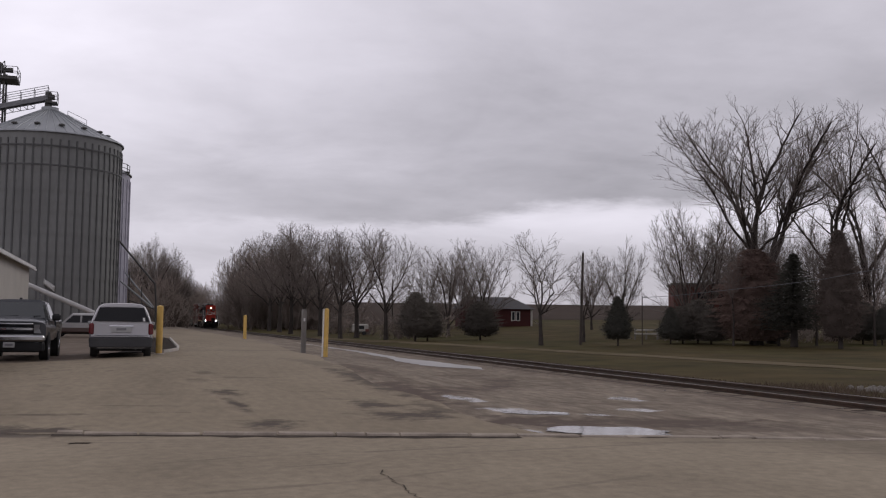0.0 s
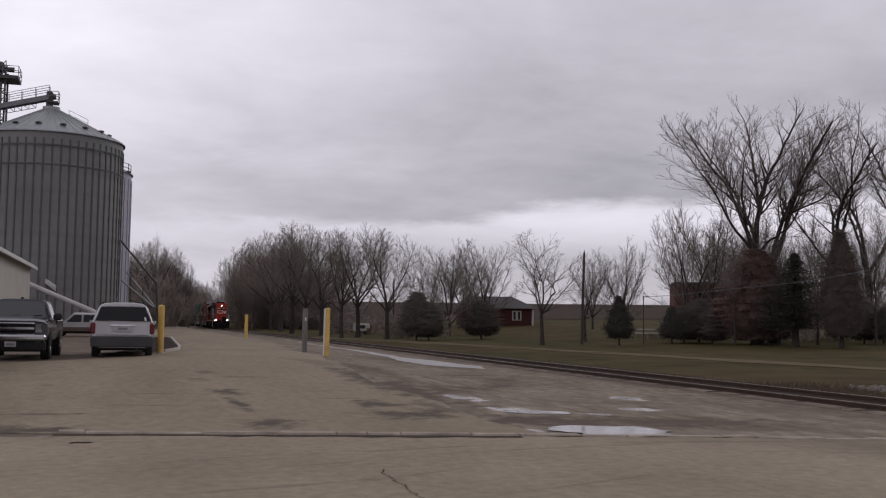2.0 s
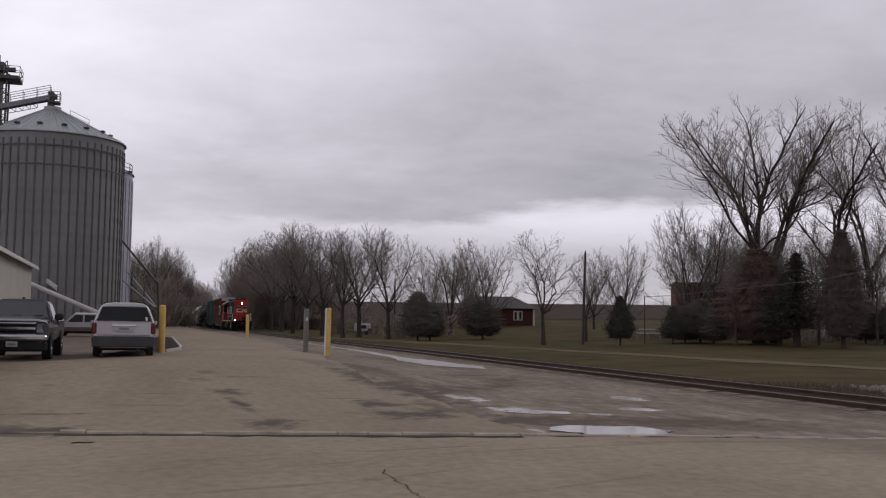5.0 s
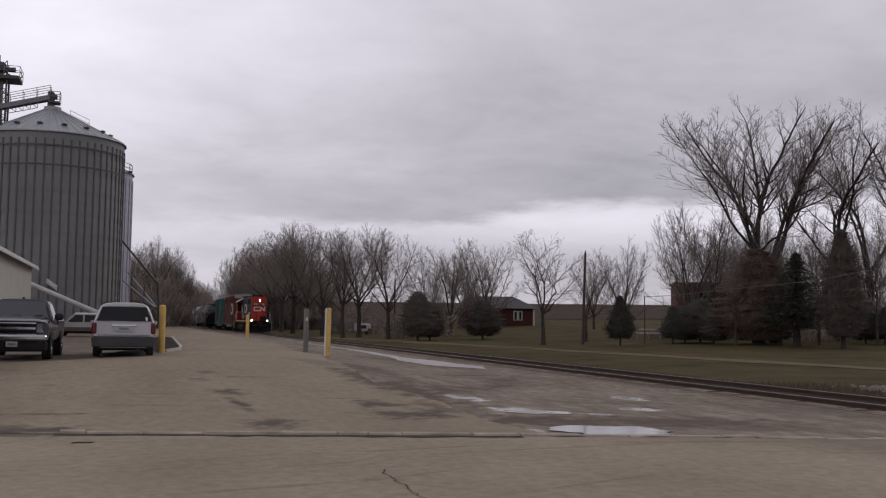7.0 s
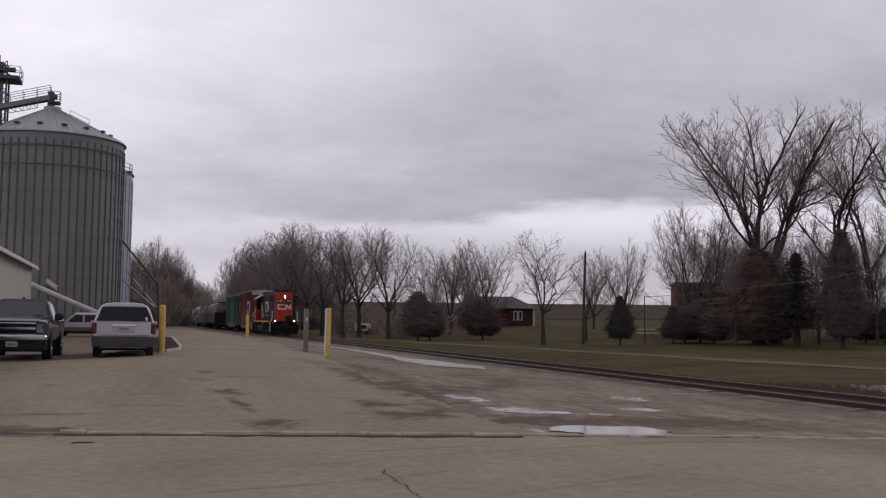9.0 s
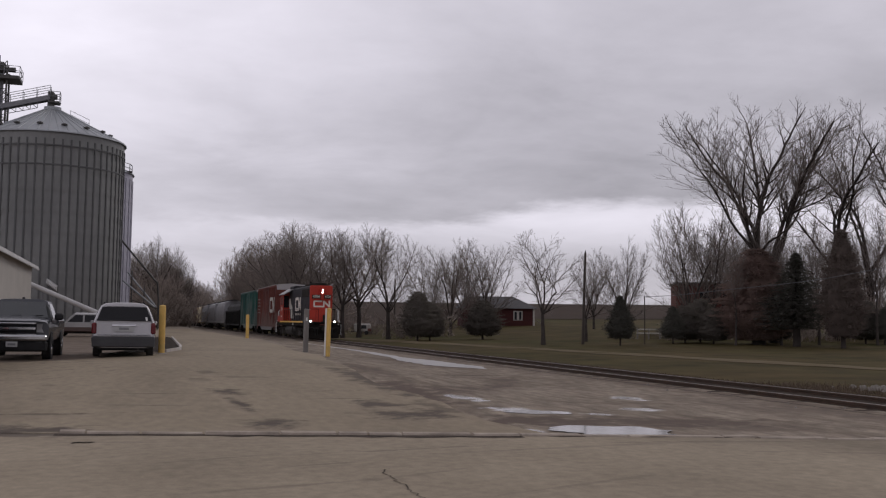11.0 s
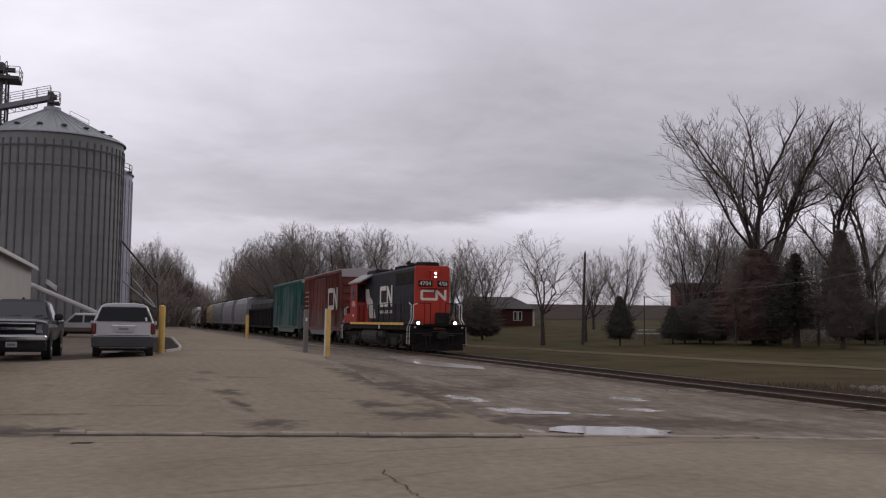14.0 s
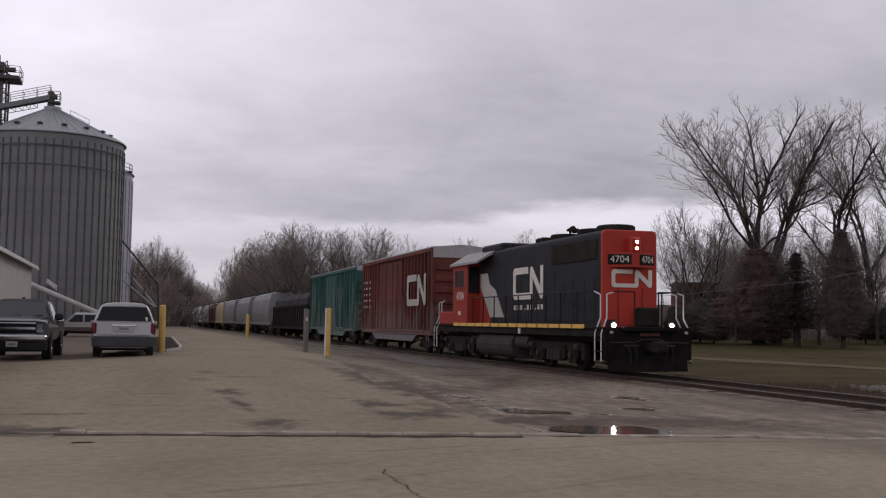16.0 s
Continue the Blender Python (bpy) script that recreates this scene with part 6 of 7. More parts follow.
def pickup(at, paint, label, name="pickup_truck", plate=True):
    """A full-size pickup, nose towards -y."""
    v = thing(name, label, "pickup truck", at)
    low = [(0.78, 0.55), (0.96, 0.6), (1.0, 0.8), (1.0, 1.0), (0.97, 1.1)]
    hood = [ring(low + [(0.90, 1.16), (0.6, 1.20)], 0.12), ring(low + [(0.92, 1.2), (0.6, 1.26)], 0.3), ring(low + [(0.93, 1.25), (0.6, 1.32)], 1.35)]
    part("front_body", Shape().skin(hood), paint, v, fix=True)
    part("hood_bulge", Shape().convex([(-0.55, 0.25, 1.2), (0.55, 0.25, 1.2), (0.6, 1.35, 1.28), (-0.6, 1.35, 1.28), (-0.45, 0.35, 1.27), (0.45, 0.35, 1.27), (0.5, 1.3, 1.36), (-0.5, 1.3, 1.36)],
                                      [(0, 1, 2, 3), (4, 5, 6, 7), (0, 1, 5, 4), (1, 2, 6, 5), (2, 3, 7, 6), (3, 0, 4, 7)]), paint, v)
    cabp = low + [(0.96, 1.22), (0.86, 1.55), (0.76, 1.8), (0.6, 1.87), (0.3, 1.89)]
    def lean(y, s):
        return [(x, yy + s * max(0, z - 1.25), z) for x, yy, z in ring(cabp, y)]
    part("cab", Shape().skin([lean(1.35, 1.15), lean(1.9, 0.45), lean(2.6, 0), lean(3.3, -0.12)]), paint, v, fix=True)
    ws = [(-0.84, 1.33 + 0.0, 1.30), (0.84, 1.33, 1.30), (0.70, 1.87, 1.80), (-0.70, 1.87, 1.80)]
    part("windscreen", Shape().convex(ws + [(x * 0.96, y + 0.12, z) for x, y, z in ws], [(0, 1, 2, 3), (4, 5, 6, 7), (0, 1, 5, 4), (1, 2, 6, 5), (2, 3, 7, 6), (3, 0, 4, 7)]), GLASS, v, "dark windscreen")
    for sx in (-1, 1):
        sw = [(sx * 0.965, 1.75, 1.28), (sx * 0.965, 3.1, 1.28), (sx * 0.80, 3.0, 1.74), (sx * 0.80, 2.1, 1.74)]
        part("side_window", Shape().convex(sw + [(x * 0.94, y, z) for x, y, z in sw], [(0, 1, 2, 3), (4, 5, 6, 7), (0, 1, 5, 4), (1, 2, 6, 5), (2, 3, 7, 6), (3, 0, 4, 7)]), GLASS, v)
        part("mirror", Shape().box(*sorted((sx * 1.0, sx * 1.26)), 1.75, 1.87, 1.22, 1.44, 0.05), BLACKTRIM, v, "black door mirror")
        part("headlight", Shape().convex([(sx * 0.62, 0.04, 0.86), (sx * 0.98, 0.16, 0.84), (sx * 0.98, 0.2, 1.10), (sx * 0.66, 0.04, 1.10), (sx * 0.62, 0.3, 0.86), (sx * 0.96, 0.4, 0.84), (sx * 0.96, 0.4, 1.10), (sx * 0.66, 0.3, 1.10)],
                                         [(0, 1, 2, 3), (4, 5, 6, 7), (0, 1, 5, 4), (1, 2, 6, 5), (2, 3, 7, 6), (3, 0, 4, 7)]), LENS, v, "clear headlight")
        part("fog_lamp", Shape().box(*sorted((sx * 0.66, sx * 0.84)), -0.06, 0.05, 0.50, 0.58, 0.02), LENS, v)
        part("door_handle", Shape().box(*sorted((sx * 1.0, sx * 1.03)), 2.9, 3.05, 1.08, 1.12, 0.008), BLACKTRIM, v)
        part("wheel_arch", Shape().rod((sx * 0.99, 0.95, 0.42), (sx * 1.015, 0.95, 0.42), 0.47, 0.47, 20), BLACKTRIM, v)
        part("wheel_arch", Shape().rod((sx * 0.99, 4.4, 0.42), (sx * 1.015, 4.4, 0.42), 0.47, 0.47, 20), BLACKTRIM, v)
        for y in (0.95, 4.4):
            road_wheel(v, sx * 0.90, y, 0.39, 0.27, CHROME)
    g = part("grille", Shape().box(-0.66, 0.66, 0.0, 0.14, 0.79, 1.15, 0.02), TINTGLASS, v, "black grille")
    for j in range(5):
        part("grille_mesh", Shape().box(-0.62, 0.62, -0.012, 0.0, 0.83 + 0.062 * j, 0.842 + 0.062 * j), BLACKTRIM, g)
    part("hood_seam", Shape().box(-0.88, 0.88, 0.03, 0.14, 1.152, 1.168), BLACKTRIM, v)
    part("wiper", Shape().rod((-0.6, 1.36, 1.335), (0.05, 1.40, 1.37), 0.015, 0.012, 5), BLACKTRIM, v)
    part("wiper", Shape().rod((0.1, 1.36, 1.335), (0.7, 1.40, 1.37), 0.015, 0.012, 5), BLACKTRIM, v)
    part("antenna_fin", Shape().box(-0.04, 0.04, 2.3, 2.42, 1.88, 1.95, 0.015), BLACKTRIM, v)
    for z0, z1 in ((1.10, 1.145), (0.93, 1.01), (0.775, 0.81)):
        part("grille_bar", Shape().box(-0.64, 0.64, -0.02, 0.06, z0, z1, 0.015), CHROME, g, "chrome grille bar")
    part("badge", Shape().box(-0.11, 0.11, -0.04, 0.0, 0.94, 1.0, 0.02), LENS, g)
    part("front_bumper", Shape().box(-0.98, 0.98, -0.12, 0.2, 0.60, 0.78, 0.05), CHROME, v, "chrome front bumper")
    part("lower_valance", Shape().box(-0.97, 0.97, -0.07, 0.2, 0.28, 0.60, 0.05), BLACKTRIM, v)
    part("tow_strip", Shape().box(-0.6, 0.6, -0.06, 0.0, 0.36, 0.39), VANLOWER, v)
    if plate:
        p = part("number_plate", Shape().box(-0.16, 0.16, -0.14, -0.12, 0.42, 0.58, 0.01), PLATE, v, "pale registration plate")
        part("plate_bar", Shape().box(-0.11, 0.11, -0.148, -0.14, 0.47, 0.53), PLATEINK, p)
    part("bed", Shape().skin([ring([(0.85, 0.6), (0.98, 0.65), (1.0, 0.9), (1.0, 1.2), (0.96, 1.25)], y) for y in (3.35, 5.6)]), paint, v, fix=True)
    part("undertray", Shape().box(-0.7, 0.7, 0.3, 5.5, 0.35, 0.6), BLACKTRIM, v)
    return v


def sedan(at):
    """A car seen from its side far off in the yard."""
    v = thing("parked_car", "silver car with a darker lower body parked by the bin", "car", at)
    body = [(0.75, 0.3), (0.88, 0.38), (0.9, 0.6), (0.88, 0.85), (0.8, 0.92)]
    part("lower_body", Shape().skin([ring([(0.74, 0.28), (0.89, 0.36), (0.905, 0.6)], y) for y in (0.05, 0.3, 4.3, 4.6)]), SEDANLOWER, v, "dark grey lower body", fix=True)
    part("body", Shape().skin([ring([(w * 0.9, z * 0.92) for w, z in body], 0.0), ring(body, 0.25), ring(body, 2.4), ring(body, 4.4), ring([(w * 0.9, z * 0.9) for w, z in body], 4.65)]), SEDANPAINT, v, fix=True)
    top = [(0.8, 0.9), (0.74, 1.22), (0.66, 1.43), (0.4, 1.52)]
    part("cabin", Shape().skin([[(x, y + s * max(0, z - 0.9), z) for x, y, z in ring(top, y)] for y, s in ((1.15, 1.0), (1.7, 0.3), (2.7, 0), (3.6, -1.0))]), SEDANPAINT, v, fix=True)
    for sx in (-1, 1):
        for a, b, c, d in ((1.35, 2.25, 2.25, 1.8), (2.36, 3.2, 3.0, 2.36)):
            sw = [(sx * 0.825, a, 0.93), (sx * 0.825, b, 0.93), (sx * 0.715, c, 1.37), (sx * 0.715, d, 1.37)]
            part("side_window", Shape().convex(sw + [(x * 0.93, y, z) for x, y, z in sw], [(0, 1, 2, 3), (4, 5, 6, 7), (0, 1, 5, 4), (1, 2, 6, 5), (2, 3, 7, 6), (3, 0, 4, 7)]), TINTGLASS, v)
        for y in (0.85, 3.7):
            road_wheel(v, sx * 0.78, y, 0.31, 0.2, CHROME)
    part("undertray", Shape().box(-0.6, 0.6, 0.3, 4.3, 0.2, 0.35), BLACKTRIM, v)


def vehicles():
    x, y = -0.30, 33.6
    minivan(pose(x, y, float(height(x, y)) + 0.012, 0, 0, 0.5))
    x, y = -3.45, 32.6
    pickup(pose(x, y, float(height(x, y)) + 0.012, 0, 0, -1.0), TRUCKPAINT, "slate grey full-size pickup with a chrome grille, nose out")
    x, y = -4.66, 31.6
    minivan(pose(x, y, float(height(x, y)) + 0.012, 0, 0, 180), NAVYPAINT, "dark navy van standing beside the pickup")
    x, y = -5.25, 68.6
    sedan(pose(x, y, float(height(x, y)) + 0.03, 0, 0, -96))


vehicles()
# ---- the train ----
MOVERS = []     # (thing, distance of its origin behind the locomotive's headlight)
WHEELS = []     # wheelsets with their seat in the truck


def words(text, size, material, parent, at, name="numerals", label=""):
    cu = bpy.data.curves.new(name, "FONT")
    cu.body, cu.size, cu.align_x, cu.align_y, cu.extrude = text, size, "CENTER", "CENTER", 0.004
    ob = bpy.data.objects.new("tmp", cu)
    me = bpy.data.meshes.new_from_object(ob)
    bpy.data.objects.remove(ob)
    me.materials.clear()
    me.materials.append(material)
    return part(name, me, None, parent, label, at)


def side_pose(x, y, z):
    """Writing plane of the near side: text runs against the train's way, seen from -x."""
    m = Matrix(((0, 0, -1, x), (-1, 0, 0, y), (0, 1, 0, z), (0, 0, 0, 1)))
    return m


def front_pose(x, y, z, turn=0):
    return pose(x, y, z, 90, 0, turn)


def emblem(parent, at, wide, tall, bar, material):
    """The railway's mark as one plain bent band."""
    w, h, b = wide / 2, tall / 2, bar
    k = 0.12 * wide - b / 2
    c = 0.02 * wide
    line = [(c, h), (-w + b * 0.7, h), (-w + b * 0.2, h - b * 0.2), (-w, h - b * 0.7), (-w, -h + b * 0.7), (-w + b * 0.2, -h + b * 0.2), (-w + b * 0.7, -h), (k + b * 0.4, -h), (k + b * 0.82, -h + b * 0.18), (k + b, -h + b * 0.6),
            (k + b, h - b * 1.7), (w - b * 1.0, -h + b * 0.15), (w - b * 0.6, -h), (w - b * 0.25, -h + b * 0.1), (w, -h + b * 0.5), (w, h), (w - b, h), (w - b, -h + b * 1.7), (k + b, h - b * 0.15), (k + b * 0.6, h), (k + b * 0.25, h - b * 0.1), (k, h - b * 0.5),
            (k, -h + b), (-w + b * 1.25, -h + b), (-w + b, -h + b * 1.25), (-w + b, h - b * 1.25), (-w + b * 1.25, h - b), (c, h - b)]
    part("emblem_band", Shape().prism(line, "z", 0, 0.012), material, parent, "off-white emblem band", at, fix=True)


def wheelset(radius):
    s = Shape()
    for sgn in (-1, 1):
        a, b = sgn * 0.68, sgn * 0.82
        s.rod((a, 0, 0), (b, 0, 0), radius, radius - 0.01, 26)
        s.rod((sgn * 0.66, 0, 0), (sgn * 0.69, 0, 0), radius + 0.03, radius + 0.03, 26)
        s.rod((sgn * 0.82, 0, 0), (sgn * 0.84, 0, 0), radius * 0.55, radius * 0.5, 16)
        for k in range(5):
            t = 2 * math.pi * k / 5
            s.rod((sgn * 0.82, 0.3 * math.cos(t), 0.3 * math.sin(t)), (sgn * 0.85, 0.3 * math.cos(t), 0.3 * math.sin(t)), 0.05, 0.05, 6)
    s.rod((-0.9, 0, 0), (0.9, 0, 0), 0.08, 0.08, 10)
    return s.mesh("wheelset", LOCODARK)


LOCO_WHEEL, CAR_WHEEL = wheelset(0.508), wheelset(0.419)


def truck(parent, y, base, radius, wheel_mesh, heavy, turning):
    s = Shape()
    for sx in (-1, 1):
        x0, x1 = (0.92 * sx, 1.16 * sx) if sx > 0 else (-1.16, -0.92)
        h = base / 2
        if heavy:
            s.box(x0, x1, -h - 0.75, h + 0.75, radius + 0.12, radius + 0.42, 0.05)
            s.box(x0, x1, -0.6, 0.6, radius - 0.22, radius + 0.2, 0.06)
            for e in (-h, h):
                s.box(x0 - 0.03, x1 + 0.03, e - 0.28, e + 0.28, radius - 0.26, radius + 0.2, 0.05)
                s.rod((x0, e, radius), (x1 + 0.08 * sx, e, radius) if sx > 0 else (x0 - 0.08, e, radius), 0.17, 0.15, 12)
                s.rod((1.2 * sx, e + 0.5, radius - 0.1), (1.2 * sx, e + 0.5, radius + 0.3), 0.09, 0.09, 8)
            for e in (-0.35, 0, 0.35):
                s.rod((1.0 * sx, e, radius - 0.2), (1.0 * sx, e, radius + 0.25), 0.12, 0.12, 10)
            s.box(x0, x1, -h - 0.95, -h - 0.7, radius - 0.15, radius + 0.4, 0.03).box(x0, x1, h + 0.7, h + 0.95, radius - 0.15, radius + 0.4, 0.03)
        else:
            s.prism([(-h - 0.18, radius + 0.12), (-h + 0.2, radius + 0.12), (-0.35, radius - 0.22), (0.35, radius - 0.22), (h - 0.2, radius + 0.12), (h + 0.18, radius + 0.12),
                     (h + 0.1, radius + 0.25), (0.4, radius + 0.42), (-0.4, radius + 0.42), (-h - 0.1, radius + 0.25)], "x", x0, x1)
            for e in (-h, h):
                s.rod((x0, e, radius), (x1, e, radius), 0.13, 0.13, 10)
            for e in (-0.16, 0.16):
                s.rod((1.04 * sx, e, radius - 0.2), (1.04 * sx, e, radius + 0.3), 0.1, 0.1, 8)
    s.box(-0.95, 0.95, -0.25, 0.25, radius - 0.05, radius + 0.3, 0.04)
    t = part("truck", s, LOCODARK, parent, "black steel truck frame", pose(0, y, 0), fix=True)
    h = base / 2
    for sx in (-1, 1):
        for e in (-h, h):
            part("journal_box", Shape().rod((1.17 * sx, e, radius), (1.27 * sx, e, radius), 0.13 if heavy else 0.1, 0.1 if heavy else 0.08, 12), LOCOGREY, t, "dusty grey bearing cap")
        if heavy:
            for e in (-0.42, -0.14, 0.14, 0.42):
                part("spring", Shape().rod((1.19 * sx, e, radius - 0.2), (1.19 * sx, e, radius + 0.16), 0.085, 0.085, 10), LOCOGREY, t)
            for e in (-h - 0.55, h + 0.55):
                part("brake_cylinder", Shape().rod((1.2 * sx, e - 0.16, radius + 0.27), (1.2 * sx, e + 0.16, radius + 0.27), 0.12, 0.1, 12), LOCOGREY, t)
                part("brake_rod", Shape().rod((1.19 * sx, e, radius + 0.15), (1.19 * sx, e * 0.86, radius - 0.3), 0.03, 0.03, 6), LOCOGREY, t)
    for e in (-base / 2, base / 2):
        w = part("wheelset", wheel_mesh, None, t, at=pose(0, e, radius))
        if turning:
            WHEELS.append((w, e, radius))
    return t


def coupler(parent, y, way):
    part("coupler", Shape().box(-0.13, 0.13, min(y, y + 0.75 * way), max(y, y + 0.75 * way), 0.72, 0.98, 0.04).box(-0.2, 0.22, min(y + 0.5 * way, y + 0.85 * way), max(y + 0.5 * way, y + 0.85 * way), 0.68, 1.04, 0.06), LOCODARK, parent)


def locomotive():
    L = thing("locomotive", "red and charcoal diesel locomotive running with lit headlights", "locomotive", pose(TRACK, 28.3, RAILZ))
    MOVERS.append((L, 0.0))
    hw = 0.94
    # underframe
    part("underframe", Shape().box(-1.42, 1.42, -0.75, 16.6, 1.12, 1.38, 0.03).box(-0.9, 0.9, -0.7, 16.4, 0.95, 1.15, 0.03), LOCODARK, L)
    part("walkway", Shape().box(-1.5, 1.5, -0.85, 16.7, 1.38, 1.44, 0.01), LOCODARK, L)
    for y0, n in ((0.35, 14),):
        for k in range(n):
            part("sill_stripe", Shape().box(-1.53, -1.50, y0 + k * 0.96, y0 + k * 0.96 + 0.84, 1.38, 1.51), SILLYELLOW, L, "yellow sill stripe")
            part("sill_stripe", Shape().box(1.50, 1.53, y0 + k * 0.96, y0 + k * 0.96 + 0.84, 1.38, 1.51), SILLYELLOW, L, "yellow sill stripe")
    # long hood with rounded roof edges
    def hood_ring(y, w=hw, top=4.47, r=0.16, low=1.44):
        pts = [(-w, low), (w, low), (w, top - r)]
        for k in range(1, 5):
            a = math.pi / 2 * k / 4
            pts.append((w - r + r * math.cos(a), top - r + r * math.sin(a)))
        for k in range(0, 5):
            a = math.pi / 2 * (1 + k / 4)
            pts.append((-w + r + r * math.cos(a), top - r + r * math.sin(a)))
        return [(x, y, z) for x, z in pts]

    part("long_hood", Shape().skin([hood_ring(0.30), hood_ring(11.84)]), LOCOBLACK, L, fix=True)
    part("front_face", Shape().skin([hood_ring(0.22, hw - 0.03, 4.44), hood_ring(0.25, hw + 0.005, 4.475), hood_ring(0.34, hw + 0.006, 4.476)]), LOCORED, L, "bright red hood end", fix=True)
    part("blower_housing", Shape().box(-0.9, 0.9, 9.35, 11.8, 4.4, 4.72, 0.08), LOCOBLACK, L)
    part("radiator_grille", Shape().box(-hw - 0.035, -hw + 0.02, 0.6, 4.2, 3.55, 4.22, 0.02), LOCODARK, L, "black radiator intake grille")
    part("radiator_grille", Shape().box(hw - 0.02, hw + 0.035, 0.6, 4.2, 3.55, 4.22, 0.02), LOCODARK, L)
    for y in (1.2, 2.7, 5.0):
        part("cooling_fan", Shape().lathe([(0.62, 4.42), (0.62, 4.66), (0.56, 4.70), (0.1, 4.68), (0.0, 4.70)], 24, (0, y)), LOCODARK, L, "round roof fan")
    part("exhaust_stack", Shape().box(-0.25, 0.25, 6.7, 7.3, 4.45, 4.75, 0.04), LOCODARK, L)
    part("horn", Shape().rod((-0.3, 4.1, 4.5), (-0.3, 4.1, 4.78), 0.04, 0.04, 6).rod((-0.3, 4.35, 4.8), (-0.3, 3.85, 4.82), 0.04, 0.11, 8).rod((-0.12, 4.3, 4.74), (-0.12, 3.9, 4.76), 0.04, 0.09, 8), LOCODARK, L)
    part("lifting_lug", Shape().box(-0.8, -0.7, 5.9, 6.1, 4.45, 4.6, 0.02).box(-0.8, -0.7, 8.5, 8.7, 4.45, 4.6, 0.02), LOCODARK, L)
    # hood doors, seams and latches
    for k in range(11):
        y = 0.75 + 0.8 * k
        part("hood_door", Shape().box(-hw - 0.016, -hw + 0.005, y, y + 0.76, 1.6, 2.95 if k < 4 else 3.35, 0.008), LOCOBLACK, L)
        part("hood_door", Shape().box(hw - 0.005, hw + 0.016, y, y + 0.76, 1.6, 2.95, 0.008), LOCOBLACK, L)
        part("door_latch", Shape().box(-hw - 0.03, -hw - 0.014, y + 0.68, y + 0.72, 2.1, 2.24), LOCODARK, L)
    # white slanted band on the hood behind the cab
    band = Shape().prism([(11.7, 3.55), (11.72, 3.0), (11.2, 2.5), (10.5, 1.75), (8.9, 1.75), (9.9, 2.85), (10.6, 3.1), (10.85, 3.55)], "x", -hw - 0.032, -hw - 0.018)
    part("side_band", band, WHITESTRIPE, L, "dirty white slanted band", fix=True)
    part("side_red", Shape().prism([(11.83, 1.46), (11.83, 3.6), (11.72, 3.55), (11.74, 3.0), (11.22, 2.5), (10.52, 1.75), (10.4, 1.46)], "x", -hw - 0.03, -hw + 0.01), CABRED, L, "red hood corner", fix=True)
    emblem(L, side_pose(-hw - 0.02, 6.42, 3.0), 2.95, 1.2, 0.25, LOGO)
    for k in range(9):
        part("lettering_bar", Shape().box(-hw - 0.03, -hw - 0.016, 4.97 + 0.335 * k, 4.97 + 0.335 * k + (0.17 if k not in (2, 5) else 0.07), 2.02, 2.2 if k not in (2, 5) else 2.08), LOGO, L, "illegible white lettering")
    # hood end: lamp and number housing, emblem, doors
    part("number_housing", Shape().prism([(-0.80, 0.25), (-0.06, -0.09), (0.16, -0.09), (0.86, 0.25)], "z", 3.30, 3.78).box(-0.13, 0.23, -0.10, 0.3, 3.74, 4.24, 0.05), LOCORED, L, fix=True)
    for cx, ang in ((-0.43, -24.7), (0.51, 25.9)):
        b = part("number_board", Shape().box(-0.37, 0.37, -0.02, 0.02, -0.16, 0.16, 0.015), LOCODARK, L, "black number board with pale numerals", pose(cx, 0.07, 3.54, 0, 0, ang))
        words("4704", 0.30, LOGO, b, pose(0, -0.024, -0.005, 90, 0, 0))
    for z in (4.08, 3.88):
        h = part("headlight_rim", Shape().rod((0.05, -0.15, z), (0.05, -0.08, z), 0.10, 0.11, 16), LOCORED, L)
        part("headlight", Shape().rod((0.05, -0.158, z), (0.05, -0.15, z), 0.045, 0.045, 16), LAMPDIM, h, "lit round headlight")
    emblem(L, front_pose(0.05, 0.20, 2.95), 1.40, 0.56, 0.125, LOGO)
    part("end_door", Shape().box(-0.36, 0.36, 0.2, 0.24, 1.5, 2.62, 0.012), LOCORED, L)
    for sx in (-0.42, 0.42):
        part("door_seam", Shape().box(sx - 0.01, sx + 0.01, 0.212, 0.23, 1.5, 2.64), LOCODARK, L)
    part("junction_box", Shape().box(0.15, 0.85, -0.1, 0.22, 1.45, 2.05, 0.05), LOCODARK, L, "black equipment box")
    # pilot, plough, steps and lamps
    part("pilot", Shape().box(-1.45, 1.45, -1.0, -0.8, 0.45, 1.42, 0.03), PILOTBLACK, L)
    part("snow_plough", Shape().convex([(-1.3, -1.02, 0.12), (0, -1.3, 0.12), (1.3, -1.02, 0.12), (-1.3, -0.95, 0.6), (0, -1.1, 0.6), (1.3, -0.95, 0.6), (-1.3, -0.85, 0.12), (1.3, -0.85, 0.12), (-1.3, -0.85, 0.6), (1.3, -0.85, 0.6)],
                                       [(0, 1, 4, 3), (1, 2, 5, 4), (0, 3, 8, 6), (2, 7, 9, 5), (6, 8, 9, 7), (3, 4, 5, 9, 8), (0, 6, 7, 2, 1)]), PILOTBLACK, L)
    part("anticlimber", Shape().box(-0.9, 0.9, -1.2, -0.85, 1.3, 1.46, 0.04), PILOTBLACK, L)
    part("red_tag", Shape().box(-0.3, 0.35, -1.03, -0.99, 1.18, 1.28, 0.01), BARNRED, L)
    part("cut_lever", Shape().pipe([(-1.3, -1.06, 0.98), (-0.5, -1.08, 0.98), (-0.3, -1.12, 1.08), (0.3, -1.12, 1.08), (0.5, -1.08, 0.98), (1.3, -1.06, 0.98)], 0.018, 6), LOCOGREY, L)
